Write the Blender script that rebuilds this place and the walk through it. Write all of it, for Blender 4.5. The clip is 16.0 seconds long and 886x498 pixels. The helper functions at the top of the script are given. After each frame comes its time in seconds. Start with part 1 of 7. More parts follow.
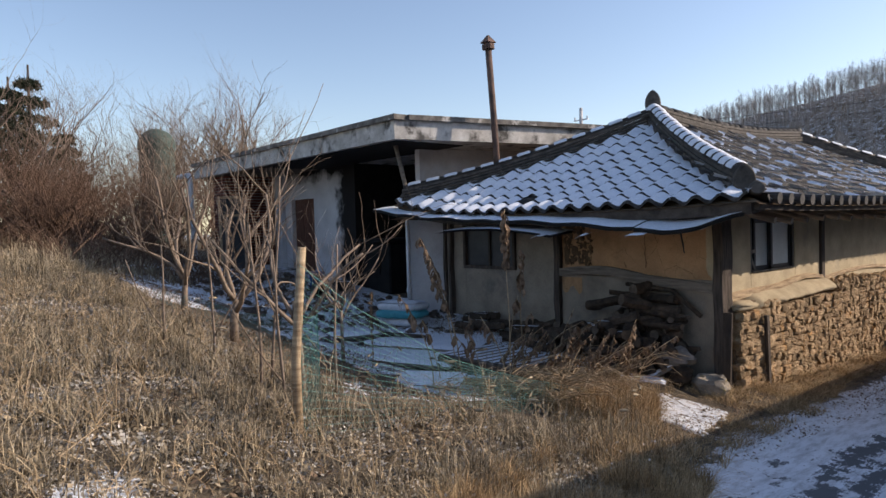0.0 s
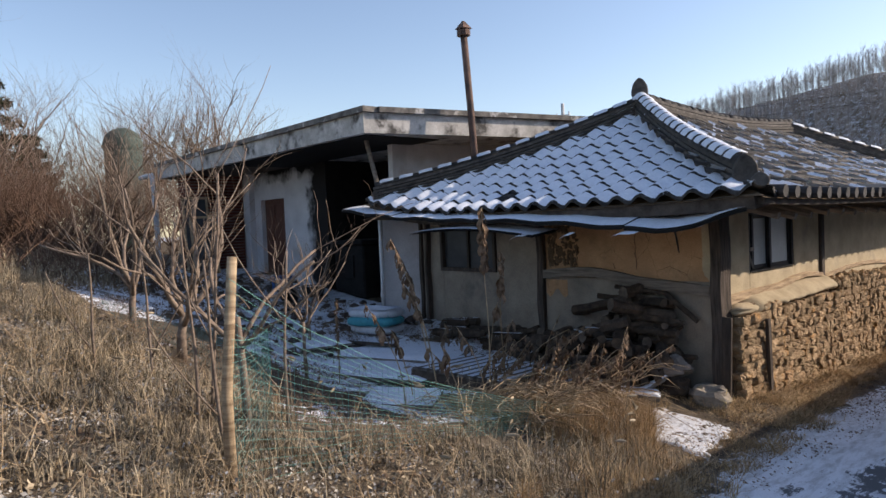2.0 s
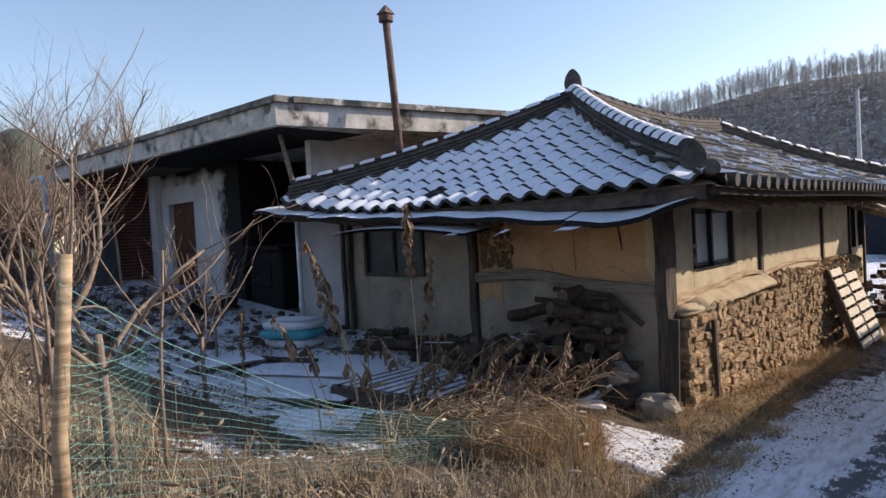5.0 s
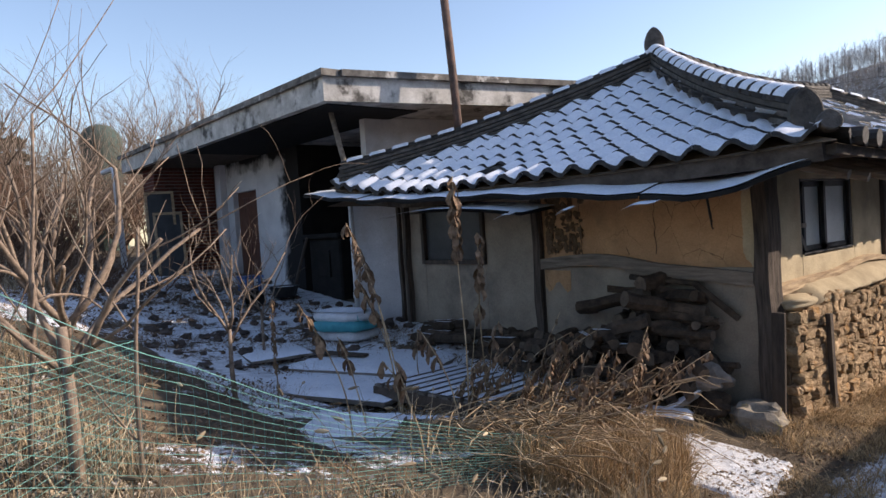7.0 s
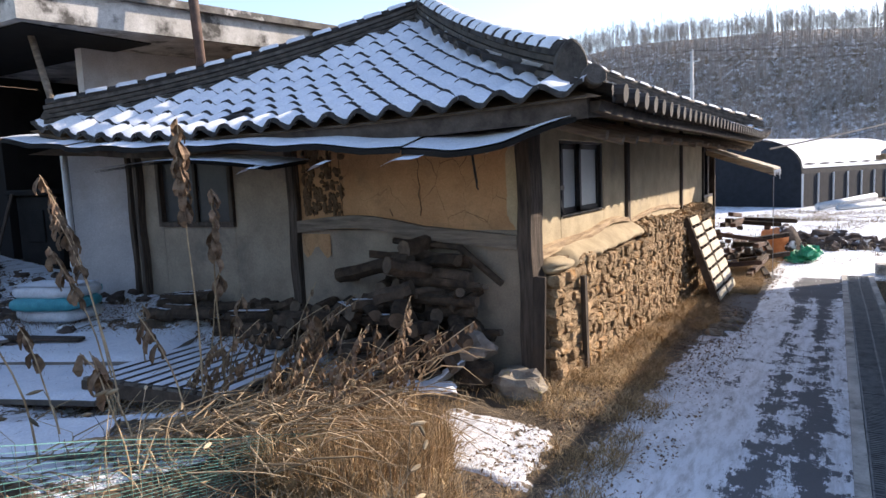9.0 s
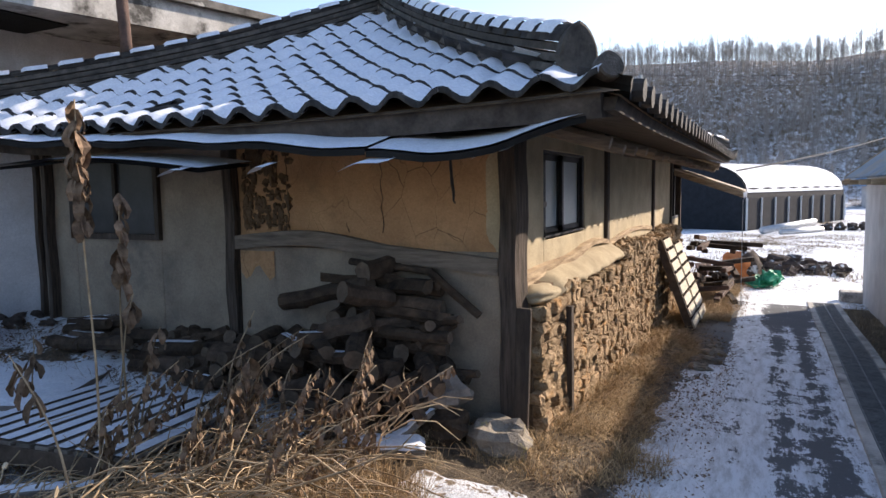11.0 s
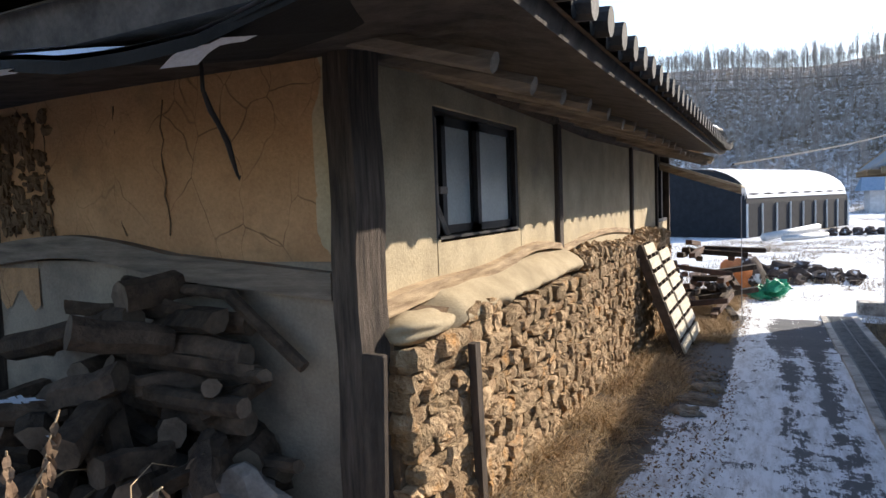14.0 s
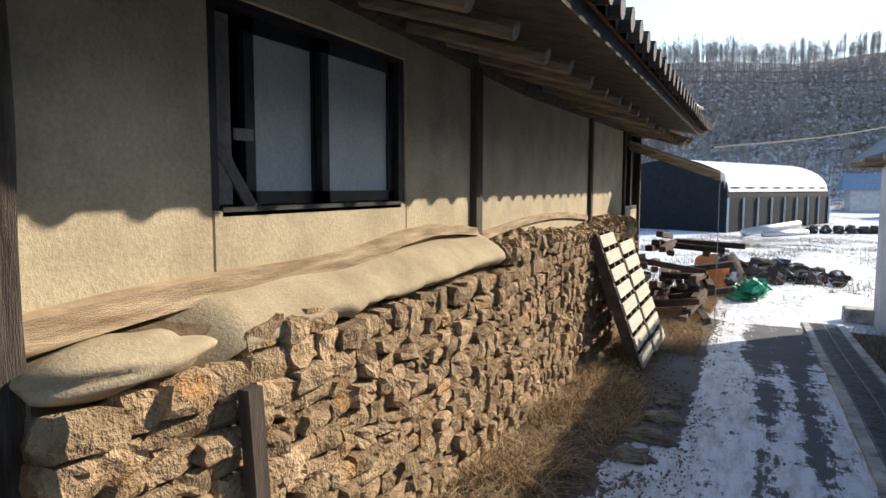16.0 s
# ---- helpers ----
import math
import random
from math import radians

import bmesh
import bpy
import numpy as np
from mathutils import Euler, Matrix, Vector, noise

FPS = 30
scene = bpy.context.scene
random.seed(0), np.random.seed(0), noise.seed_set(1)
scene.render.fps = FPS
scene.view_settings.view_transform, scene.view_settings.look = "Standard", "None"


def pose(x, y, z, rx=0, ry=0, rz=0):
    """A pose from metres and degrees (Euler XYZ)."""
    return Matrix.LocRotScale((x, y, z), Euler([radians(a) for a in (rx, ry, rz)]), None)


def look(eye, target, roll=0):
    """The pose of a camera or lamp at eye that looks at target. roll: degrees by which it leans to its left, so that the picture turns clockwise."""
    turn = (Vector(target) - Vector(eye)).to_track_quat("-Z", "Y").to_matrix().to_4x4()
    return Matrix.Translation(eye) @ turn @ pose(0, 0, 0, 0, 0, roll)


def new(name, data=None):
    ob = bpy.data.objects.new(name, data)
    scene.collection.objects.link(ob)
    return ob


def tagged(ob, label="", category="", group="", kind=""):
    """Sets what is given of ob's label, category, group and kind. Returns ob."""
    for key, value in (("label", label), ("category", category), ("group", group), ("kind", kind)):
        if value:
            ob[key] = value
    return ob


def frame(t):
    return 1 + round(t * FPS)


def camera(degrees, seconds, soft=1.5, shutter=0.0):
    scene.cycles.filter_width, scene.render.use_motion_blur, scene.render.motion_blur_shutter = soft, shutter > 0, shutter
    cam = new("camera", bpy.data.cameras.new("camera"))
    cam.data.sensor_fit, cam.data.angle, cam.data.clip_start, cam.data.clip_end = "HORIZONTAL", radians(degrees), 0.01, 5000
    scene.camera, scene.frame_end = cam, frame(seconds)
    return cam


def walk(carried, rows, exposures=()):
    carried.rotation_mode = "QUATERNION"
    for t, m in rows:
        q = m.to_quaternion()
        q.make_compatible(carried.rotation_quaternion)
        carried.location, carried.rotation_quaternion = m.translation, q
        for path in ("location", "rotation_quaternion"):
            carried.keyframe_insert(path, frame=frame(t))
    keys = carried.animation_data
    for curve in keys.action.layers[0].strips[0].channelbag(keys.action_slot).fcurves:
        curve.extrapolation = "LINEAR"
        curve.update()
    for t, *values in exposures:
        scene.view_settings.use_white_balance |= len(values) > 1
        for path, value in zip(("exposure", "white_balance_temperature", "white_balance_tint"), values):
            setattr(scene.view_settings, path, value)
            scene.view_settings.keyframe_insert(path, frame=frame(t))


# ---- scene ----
cam = camera(67.1, 16.0)
PATH = [
    (0, (3.807, -7.292, 2.036), (2.278, -6.004, 1.969), -1.6),
    (0.5, (3.706, -7.167, 2.005), (2.234, -5.818, 1.9), -0.9),
    (1, (3.569, -7.026, 2.001), (2.163, -5.609, 1.874), -2.7),
    (1.5, (3.427, -6.868, 2.021), (1.994, -5.477, 1.903), -3.9),
    (2, (3.344, -6.73, 2.056), (1.846, -5.406, 1.982), -2.4),
    (2.5, (3.291, -6.65, 2.048), (1.762, -5.362, 1.994), -2.5),
    (3, (3.259, -6.666, 2.029), (1.709, -5.403, 1.99), -2.6),
    (3.5, (3.182, -6.696, 2.005), (1.808, -5.244, 1.978), -1.9),
    (6, (2.616, -5.664, 1.913), (1.26, -4.196, 1.84), -3.4),
    (6.5, (2.541, -5.513, 1.885), (1.08, -4.149, 1.828), -2.3),
    (7, (2.43, -5.387, 1.824), (0.907, -4.093, 1.756), -3.7),
    (7.5, (2.3, -5.354, 1.799), (0.739, -4.107, 1.711), -4.5),
    (8, (2.208, -5.252, 1.803), (0.814, -3.825, 1.655), -2.5),
    (8.5, (2.134, -5.081, 1.793), (0.972, -3.462, 1.626), 0.1),
    (9, (2.077, -4.754, 1.782), (1.066, -3.042, 1.562), -2.5),
    (11.5, (1.493, -3.858, 1.75), (0.648, -2.053, 1.581), -1.3),
    (12, (1.503, -3.513, 1.736), (0.699, -1.693, 1.53), -2.8),
    (12.5, (1.477, -3.18, 1.67), (0.695, -1.351, 1.463), -3.7),
    (13, (1.506, -2.86, 1.626), (0.726, -1.028, 1.443), -2.8),
    (13.5, (1.537, -2.535, 1.566), (0.683, -0.729, 1.479), -0.1),
    (14, (1.512, -2.2, 1.546), (0.633, -0.409, 1.412), -2.1),
    (14.5, (1.567, -1.864, 1.522), (0.657, -0.091, 1.355), 0.6),
    (15, (1.519, -1.456, 1.454), (0.679, 0.354, 1.32), -0.8),
    (15.5, (1.557, -1.114, 1.448), (0.742, 0.705, 1.28), -1.6),
    (16, (1.504, -0.757, 1.443), (0.672, 1.053, 1.26), 0.1),
]
EXPOSURES = [(0, 0.38, 6800, 17), (3.5, 0.52, 6780, 17), (7, 0.66, 6800, 18), (9, 1.15, 6750, 17), (11.5, 0.95, 6750, 16), (12, 1.3, 6550, 14), (12.5, 1.62, 6450, 14), (13, 1.75, 6400, 14), (13.5, 1.25, 6550, 13), (14, 1.08, 6600, 12), (14.5, 1.28, 6600, 12), (15, 1.12, 6600, 12), (16, 0.85, 6650, 10)]
walk(cam, [(t, look(eye, target, roll)) for t, eye, target, roll in PATH], EXPOSURES)

# ---- world and sun ----
SUN = Vector((0.50, 0.72, 0.415)).normalized()
world = bpy.data.worlds.new("world")
scene.world = world
world.use_nodes = True
wn = world.node_tree.nodes
sky = wn.new("ShaderNodeTexSky")
sky.sky_type, sky.sun_disc = "NISHITA", False
sky.sun_elevation, sky.sun_rotation = math.asin(SUN.z), math.atan2(SUN.x, SUN.y)
sky.air_density, sky.dust_density, sky.ozone_density = 1.0, 0.6, 1.5
world.node_tree.links.new(sky.outputs[0], wn["Background"].inputs[0])
wn["Background"].inputs[1].default_value = 0.15
sun = new("sun", bpy.data.lights.new("sun", "SUN"))
sun.data.energy, sun.data.angle, sun.data.color = 4.2, radians(0.55), (1.0, 0.9, 0.76)
sun.matrix_world = look(SUN * 30, (0, 0, 0))
scene.view_settings.exposure = 0.0


# ---- materials ----
def ramp(nt, fac, stops):
    r = nt.nodes.new("ShaderNodeValToRGB")
    e = r.color_ramp.elements
    while len(e) < len(stops):
        e.new(0.5)
    for k, (p, c) in enumerate(stops):
        e[k].position, e[k].color = p, (*c, 1) if len(c) == 3 else c
    nt.links.new(fac, r.inputs[0])
    return r.outputs[0]


def noise_tex(nt, scale, detail=5, rough=0.6, stretch=(1, 1, 1), coord=None, offset=(0, 0, 0)):
    co = coord or nt.nodes.new("ShaderNodeNewGeometry").outputs["Position"]
    mp = nt.nodes.new("ShaderNodeMapping")
    mp.inputs["Scale"].default_value = stretch
    mp.inputs["Location"].default_value = offset
    nt.links.new(co, mp.inputs[0])
    n = nt.nodes.new("ShaderNodeTexNoise")
    n.inputs["Scale"].default_value, n.inputs["Detail"].default_value, n.inputs["Roughness"].default_value = scale, detail, rough
    nt.links.new(mp.outputs[0], n.inputs["Vector"])
    return n.outputs["Fac"]


def mixc(nt, fac, a, b, mode="MIX"):
    m = nt.nodes.new("ShaderNodeMix")
    m.data_type, m.blend_type = "RGBA", mode
    for k, v in ((0, fac), (6, a), (7, b)):
        if isinstance(v, (int, float)):
            m.inputs[k].default_value = v
        elif isinstance(v, tuple):
            m.inputs[k].default_value = (*v, 1)
        else:
            nt.links.new(v, m.inputs[k])
    return m.outputs[2]


def mat(name, dark, light, scale=6.0, stretch=(1, 1, 1), rough=0.85, bump=0.3, dist=0.01, metal=0.0, stain=None, stain_scale=1.3,
        stain_at=(0.5, 0.62), vary=0.0, fine=60.0, local=False):
    """Two-scale noise colour, optional large stains, bump, and a spread of brightness from thing to thing."""
    m = bpy.data.materials.new(name)
    m.use_nodes = True
    nt = m.node_tree
    b = nt.nodes["Principled BSDF"]
    co = nt.nodes.new("ShaderNodeTexCoord").outputs["Object"] if local else None
    n1 = noise_tex(nt, scale, 6, 0.62, stretch, co)
    col = ramp(nt, n1, [(0.3, dark), (0.7, light)])
    n2 = noise_tex(nt, fine, 3, 0.7, stretch, co)
    col = mixc(nt, 0.35, col, ramp(nt, n2, [(0.3, (0.35, 0.35, 0.35)), (0.7, (1, 1, 1))]), "MULTIPLY")
    if stain:
        n3 = noise_tex(nt, stain_scale, 5, 0.65, (1, 1, 1), co, (3.1, 7.7, 1.3))
        col = mixc(nt, ramp(nt, n3, [(stain_at[0], (0, 0, 0)), (stain_at[1], (1, 1, 1))]), col, stain)
    if vary:
        oi = nt.nodes.new("ShaderNodeObjectInfo").outputs["Random"]
        isl = nt.nodes.new("ShaderNodeNewGeometry").outputs["Random Per Island"]
        ad = nt.nodes.new("ShaderNodeMath")
        ad.operation = "ADD"
        nt.links.new(oi, ad.inputs[0]); nt.links.new(isl, ad.inputs[1])
        fr = nt.nodes.new("ShaderNodeMath")
        fr.operation = "FRACT"
        nt.links.new(ad.outputs[0], fr.inputs[0])
        lo, hi = 1 - vary, 1.0
        col = mixc(nt, 1.0, col, ramp(nt, fr.outputs[0], [(0, (lo, lo, lo * 0.95)), (1, (hi, hi, hi))]), "MULTIPLY")
    nt.links.new(col, b.inputs["Base Color"])
    b.inputs["Roughness"].default_value, b.inputs["Metallic"].default_value = rough, metal
    b.inputs["Specular IOR Level"].default_value = 0.3
    if bump:
        ad = nt.nodes.new("ShaderNodeMath")
        ad.operation = "ADD"
        nt.links.new(n1, ad.inputs[0]); nt.links.new(n2, ad.inputs[1])
        bp = nt.nodes.new("ShaderNodeBump")
        bp.inputs["Strength"].default_value, bp.inputs["Distance"].default_value = bump, dist
        nt.links.new(ad.outputs[0], bp.inputs["Height"])
        nt.links.new(bp.outputs[0], b.inputs["Normal"])
    return m


M_SNOW = mat("snow", (0.72, 0.77, 0.85), (0.86, 0.89, 0.94), 9, rough=0.75, bump=0.35, dist=0.01)
M_TILE = mat("roof_clay", (0.025, 0.024, 0.025), (0.085, 0.078, 0.075), 9, rough=0.7, bump=0.4, vary=0.5, stain=(0.16, 0.14, 0.12), stain_at=(0.58, 0.75), stain_scale=5)
M_RIDGE = mat("ridge_clay", (0.05, 0.045, 0.042), (0.17, 0.15, 0.13), 12, rough=0.85, bump=0.6, vary=0.4)
M_WOOD = mat("old_wood", (0.035, 0.028, 0.024), (0.13, 0.1, 0.08), 6, stretch=(3, 3, 0.5), rough=0.85, bump=0.5, vary=0.3)
M_POST = mat("grained_post", (0.03, 0.024, 0.02), (0.16, 0.125, 0.1), 9, stretch=(5, 5, 0.35), rough=0.85, bump=0.9, dist=0.012)
# Eave wood lightened to stand for the glare under the roof edge.
M_EAVE = mat("eave_wood", (0.035, 0.028, 0.024), (0.12, 0.1, 0.085), 8, rough=0.9, bump=0.5)
M_PATCHY = mat("patchy_snow", (0.68, 0.7, 0.74), (0.84, 0.86, 0.9), 9, rough=0.8, bump=0.7, dist=0.02, stain=(0.2, 0.155, 0.11), stain_scale=16, stain_at=(0.54, 0.58))
# Lightened for the sun that falls on the sill beam.
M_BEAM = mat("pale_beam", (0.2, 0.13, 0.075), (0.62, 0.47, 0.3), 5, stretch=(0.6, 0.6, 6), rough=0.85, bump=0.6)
# Dimmed copy of pale_beam: eave shade, eased for glare, put into the colour.
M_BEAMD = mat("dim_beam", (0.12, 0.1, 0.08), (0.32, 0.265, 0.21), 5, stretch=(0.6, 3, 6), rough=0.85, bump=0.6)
M_CONC = mat("concrete", (0.34, 0.32, 0.29), (0.74, 0.72, 0.68), 3.5, rough=0.9, bump=0.4, stain=(0.085, 0.08, 0.072), stain_scale=2.8, stain_at=(0.52, 0.66))
M_RIM = mat("dirty_rim", (0.07, 0.065, 0.06), (0.3, 0.28, 0.25), 5, rough=0.95, bump=0.5, stain=(0.5, 0.48, 0.45), stain_scale=4, stain_at=(0.55, 0.62))
M_WHITE = mat("white_wall", (0.5, 0.5, 0.52), (0.7, 0.7, 0.71), 2.2, rough=0.9, bump=0.15, stain=(0.4, 0.37, 0.34), stain_at=(0.55, 0.8))
M_GREYW = mat("grey_plaster", (0.23, 0.19, 0.15), (0.39, 0.325, 0.25), 2.5, rough=0.95, bump=0.45, stain=(0.11, 0.1, 0.093), stain_at=(0.52, 0.74), stain_scale=1.6)
M_CREAM = mat("cream_plaster", (0.4, 0.33, 0.22), (0.6, 0.5, 0.335), 3, rough=0.95, bump=0.38, dist=0.01, fine=60, stain=(0.27, 0.24, 0.2), stain_at=(0.58, 0.8), stain_scale=2)
M_CAP = mat("mud_cap", (0.33, 0.265, 0.17), (0.53, 0.435, 0.29), 4, rough=0.95, bump=0.35, dist=0.012, fine=90)
M_STONE = mat("field_stone", (0.33, 0.2, 0.105), (0.78, 0.57, 0.35), 11, rough=0.92, bump=1.0, dist=0.03, vary=0.5, fine=48, stain=(0.62, 0.34, 0.13), stain_scale=6, stain_at=(0.56, 0.7))
M_CORE = mat("clay_core", (0.1, 0.065, 0.04), (0.22, 0.15, 0.09), 14, rough=1, bump=0.8)
M_ROCK = mat("grey_rock", (0.14, 0.12, 0.1), (0.42, 0.37, 0.3), 5, rough=0.9, bump=0.7, dist=0.02, stain=(0.45, 0.36, 0.12), stain_at=(0.6, 0.7), stain_scale=7)
M_LOG = mat("log_bark", (0.03, 0.022, 0.017), (0.17, 0.12, 0.085), 10, rough=0.95, bump=0.8, dist=0.015, vary=0.5)
M_CUT = mat("cut_wood", (0.08, 0.06, 0.045), (0.22, 0.165, 0.12), 9, rough=0.9, bump=0.6, vary=0.4)
M_BOARD = mat("grey_board", (0.16, 0.14, 0.125), (0.34, 0.3, 0.26), 8, rough=0.9, bump=0.4, vary=0.4)
M_PALLET = mat("pale_slat", (0.55, 0.48, 0.38), (0.82, 0.75, 0.62), 9, stretch=(4, 0.5, 4), rough=0.8, bump=0.3, vary=0.15)
M_DARKSL = mat("dark_slat", (0.06, 0.045, 0.035), (0.16, 0.12, 0.09), 9, rough=0.9, bump=0.3)
M_BRICK = mat("red_brick", (0.1, 0.035, 0.028), (0.22, 0.075, 0.055), 12, rough=0.9, bump=0.4, vary=0.4)
M_MORTAR = mat("mortar", (0.2, 0.19, 0.18), (0.36, 0.34, 0.32), 20, rough=1)
# Soot, plus the shade under the slab and in the porch, in one near-black.
M_SOOTSHADE = mat("soot", (0.006, 0.006, 0.006), (0.018, 0.017, 0.016), 5, rough=0.95, bump=0.3)
M_DOOR = mat("brown_door", (0.07, 0.03, 0.02), (0.17, 0.075, 0.05), 7, stretch=(3, 3, 0.5), rough=0.6, bump=0.2)
M_RUST = mat("rusty_pipe", (0.06, 0.045, 0.04), (0.2, 0.12, 0.09), 7, rough=0.8, bump=0.4)
M_PVC = mat("pvc", (0.55, 0.56, 0.57), (0.7, 0.71, 0.72), 5, rough=0.5, bump=0.05)
M_FRAME = mat("dark_frame", (0.012, 0.012, 0.013), (0.035, 0.034, 0.034), 9, rough=0.5, bump=0.1)
M_FROST = mat("frosted_pane", (0.42, 0.47, 0.46), (0.55, 0.6, 0.58), 3, rough=0.35, bump=0.0)
M_DIM = mat("dim_pane", (0.03, 0.032, 0.035), (0.06, 0.062, 0.065), 4, rough=0.4, bump=0.05)
M_BARK = mat("twig_bark", (0.11, 0.08, 0.062), (0.34, 0.26, 0.195), 20, rough=0.9, bump=0.4)
M_RUSTWIG = mat("russet_twigs", (0.1, 0.06, 0.042), (0.27, 0.165, 0.11), 8, rough=0.9, bump=0.0, vary=0.4)
M_STRAW = mat("dry_straw", (0.31, 0.24, 0.155), (0.8, 0.65, 0.44), 3, rough=0.9, bump=0.0, vary=0.85)
M_RUSSET = mat("russet_grass", (0.5, 0.31, 0.15), (0.95, 0.7, 0.4), 4, rough=0.9, bump=0.0, vary=0.8)
M_LEAF = mat("dead_leaf", (0.12, 0.075, 0.05), (0.38, 0.26, 0.17), 20, rough=0.9, bump=0.3, vary=0.4)
M_CHAFF = mat("pale_chaff", (0.5, 0.45, 0.38), (0.85, 0.8, 0.72), 8, rough=0.9, bump=0.0, vary=0.6)
M_STALK = mat("dry_stalk", (0.38, 0.25, 0.14), (0.86, 0.66, 0.42), 8, rough=0.8, bump=0.2, vary=0.6)
M_NET = mat("green_net", (0.1, 0.3, 0.26), (0.2, 0.45, 0.4), 4, rough=0.6, bump=0)
M_DARKNET = mat("shade_net", (0.007, 0.01, 0.015), (0.018, 0.022, 0.03), 3, rough=0.9, bump=0.1)
M_STEEL = mat("galvanised", (0.4, 0.42, 0.44), (0.6, 0.62, 0.64), 6, rough=0.5, metal=0.5, bump=0.1)
M_GRATE = mat("grate_iron", (0.1, 0.11, 0.12), (0.22, 0.235, 0.25), 10, rough=0.6, metal=0.4, bump=0.2)
M_POLE = mat("pole_concrete", (0.4, 0.4, 0.4), (0.6, 0.59, 0.57), 4, rough=0.8)
M_WIRE = mat("wire", (0.03, 0.03, 0.03), (0.05, 0.05, 0.05), 4, rough=0.6, bump=0)
# Tree colour lightened and greyed to stand for haze on the hill.
M_HAZETREE = mat("hazed_trunks", (0.33, 0.305, 0.3), (0.52, 0.485, 0.475), 3, rough=1, bump=0, vary=0.3)
M_PINE = mat("pine_needles", (0.02, 0.035, 0.02), (0.06, 0.085, 0.04), 4, rough=1, bump=0, vary=0.5)
M_BLUE = mat("blue_plastic", (0.02, 0.07, 0.2), (0.05, 0.14, 0.36), 5, rough=0.4, bump=0.1)
M_BAG = mat("white_sack", (0.55, 0.57, 0.6), (0.75, 0.77, 0.8), 6, rough=0.5, bump=0.3)
M_TEAL = mat("teal_print", (0.03, 0.25, 0.3), (0.08, 0.42, 0.48), 8, rough=0.5, bump=0.2)
M_ORANGE = mat("orange_sack", (0.55, 0.17, 0.05), (0.8, 0.3, 0.1), 7, rough=0.6, bump=0.4)
M_GREEN = mat("green_tarp", (0.01, 0.22, 0.12), (0.04, 0.45, 0.25), 9, rough=0.5, bump=0.5)
M_MUDD = mat("dark_soil", (0.04, 0.032, 0.028), (0.13, 0.1, 0.085), 6, rough=1, bump=0.8, stain=(0.75, 0.78, 0.82), stain_at=(0.58, 0.64), stain_scale=3)
M_ICE = mat("ice", (0.7, 0.75, 0.8), (0.85, 0.9, 0.95), 5, rough=0.15, bump=0.2)
M_BLUEROOF = mat("blue_roof", (0.1, 0.2, 0.32), (0.2, 0.32, 0.46), 4, rough=0.5, bump=0.1)
M_SHEDROOF = mat("shed_roof", (0.14, 0.17, 0.2), (0.3, 0.33, 0.36), 5, rough=0.6, bump=0.1, stain=(0.3, 0.24, 0.17), stain_at=(0.5, 0.66))
M_GREENW = mat("green_wall", (0.045, 0.07, 0.06), (0.08, 0.11, 0.095), 3, rough=0.8, bump=0.2)


def mud_material():
    m = mat("cracked_mud", (0.41, 0.235, 0.12), (0.58, 0.355, 0.19), 3, rough=0.95, bump=0.5, dist=0.015, stain=(0.24, 0.16, 0.09), stain_at=(0.55, 0.8), stain_scale=2.5)
    nt = m.node_tree
    b = nt.nodes["Principled BSDF"]
    geo = nt.nodes.new("ShaderNodeNewGeometry").outputs["Position"]
    warp = nt.nodes.new("ShaderNodeTexNoise")
    warp.inputs["Scale"].default_value = 3.0
    nt.links.new(geo, warp.inputs["Vector"])
    vec = mixc(nt, 0.2, geo, warp.outputs["Color"])
    v = nt.nodes.new("ShaderNodeTexVoronoi")
    v.feature = "DISTANCE_TO_EDGE"
    v.inputs["Scale"].default_value = 4.5
    tall = nt.nodes.new("ShaderNodeMapping")
    tall.inputs["Scale"].default_value = (1.5, 1.0, 0.75)
    nt.links.new(vec, tall.inputs["Vector"])
    nt.links.new(tall.outputs[0], v.inputs["Vector"])
    patch = noise_tex(nt, 2.3, 3, 0.5)
    line = ramp(nt, v.outputs["Distance"], [(0.0, (1, 1, 1)), (0.014, (0, 0, 0))])
    gate = ramp(nt, patch, [(0.42, (0, 0, 0)), (0.58, (1, 1, 1))])
    k = mixc(nt, 1.0, line, gate, "MULTIPLY")
    old = b.inputs["Base Color"].links[0].from_socket
    nt.links.new(mixc(nt, k, old, (0.12, 0.075, 0.04)), b.inputs["Base Color"])
    return m


M_MUD = mud_material()


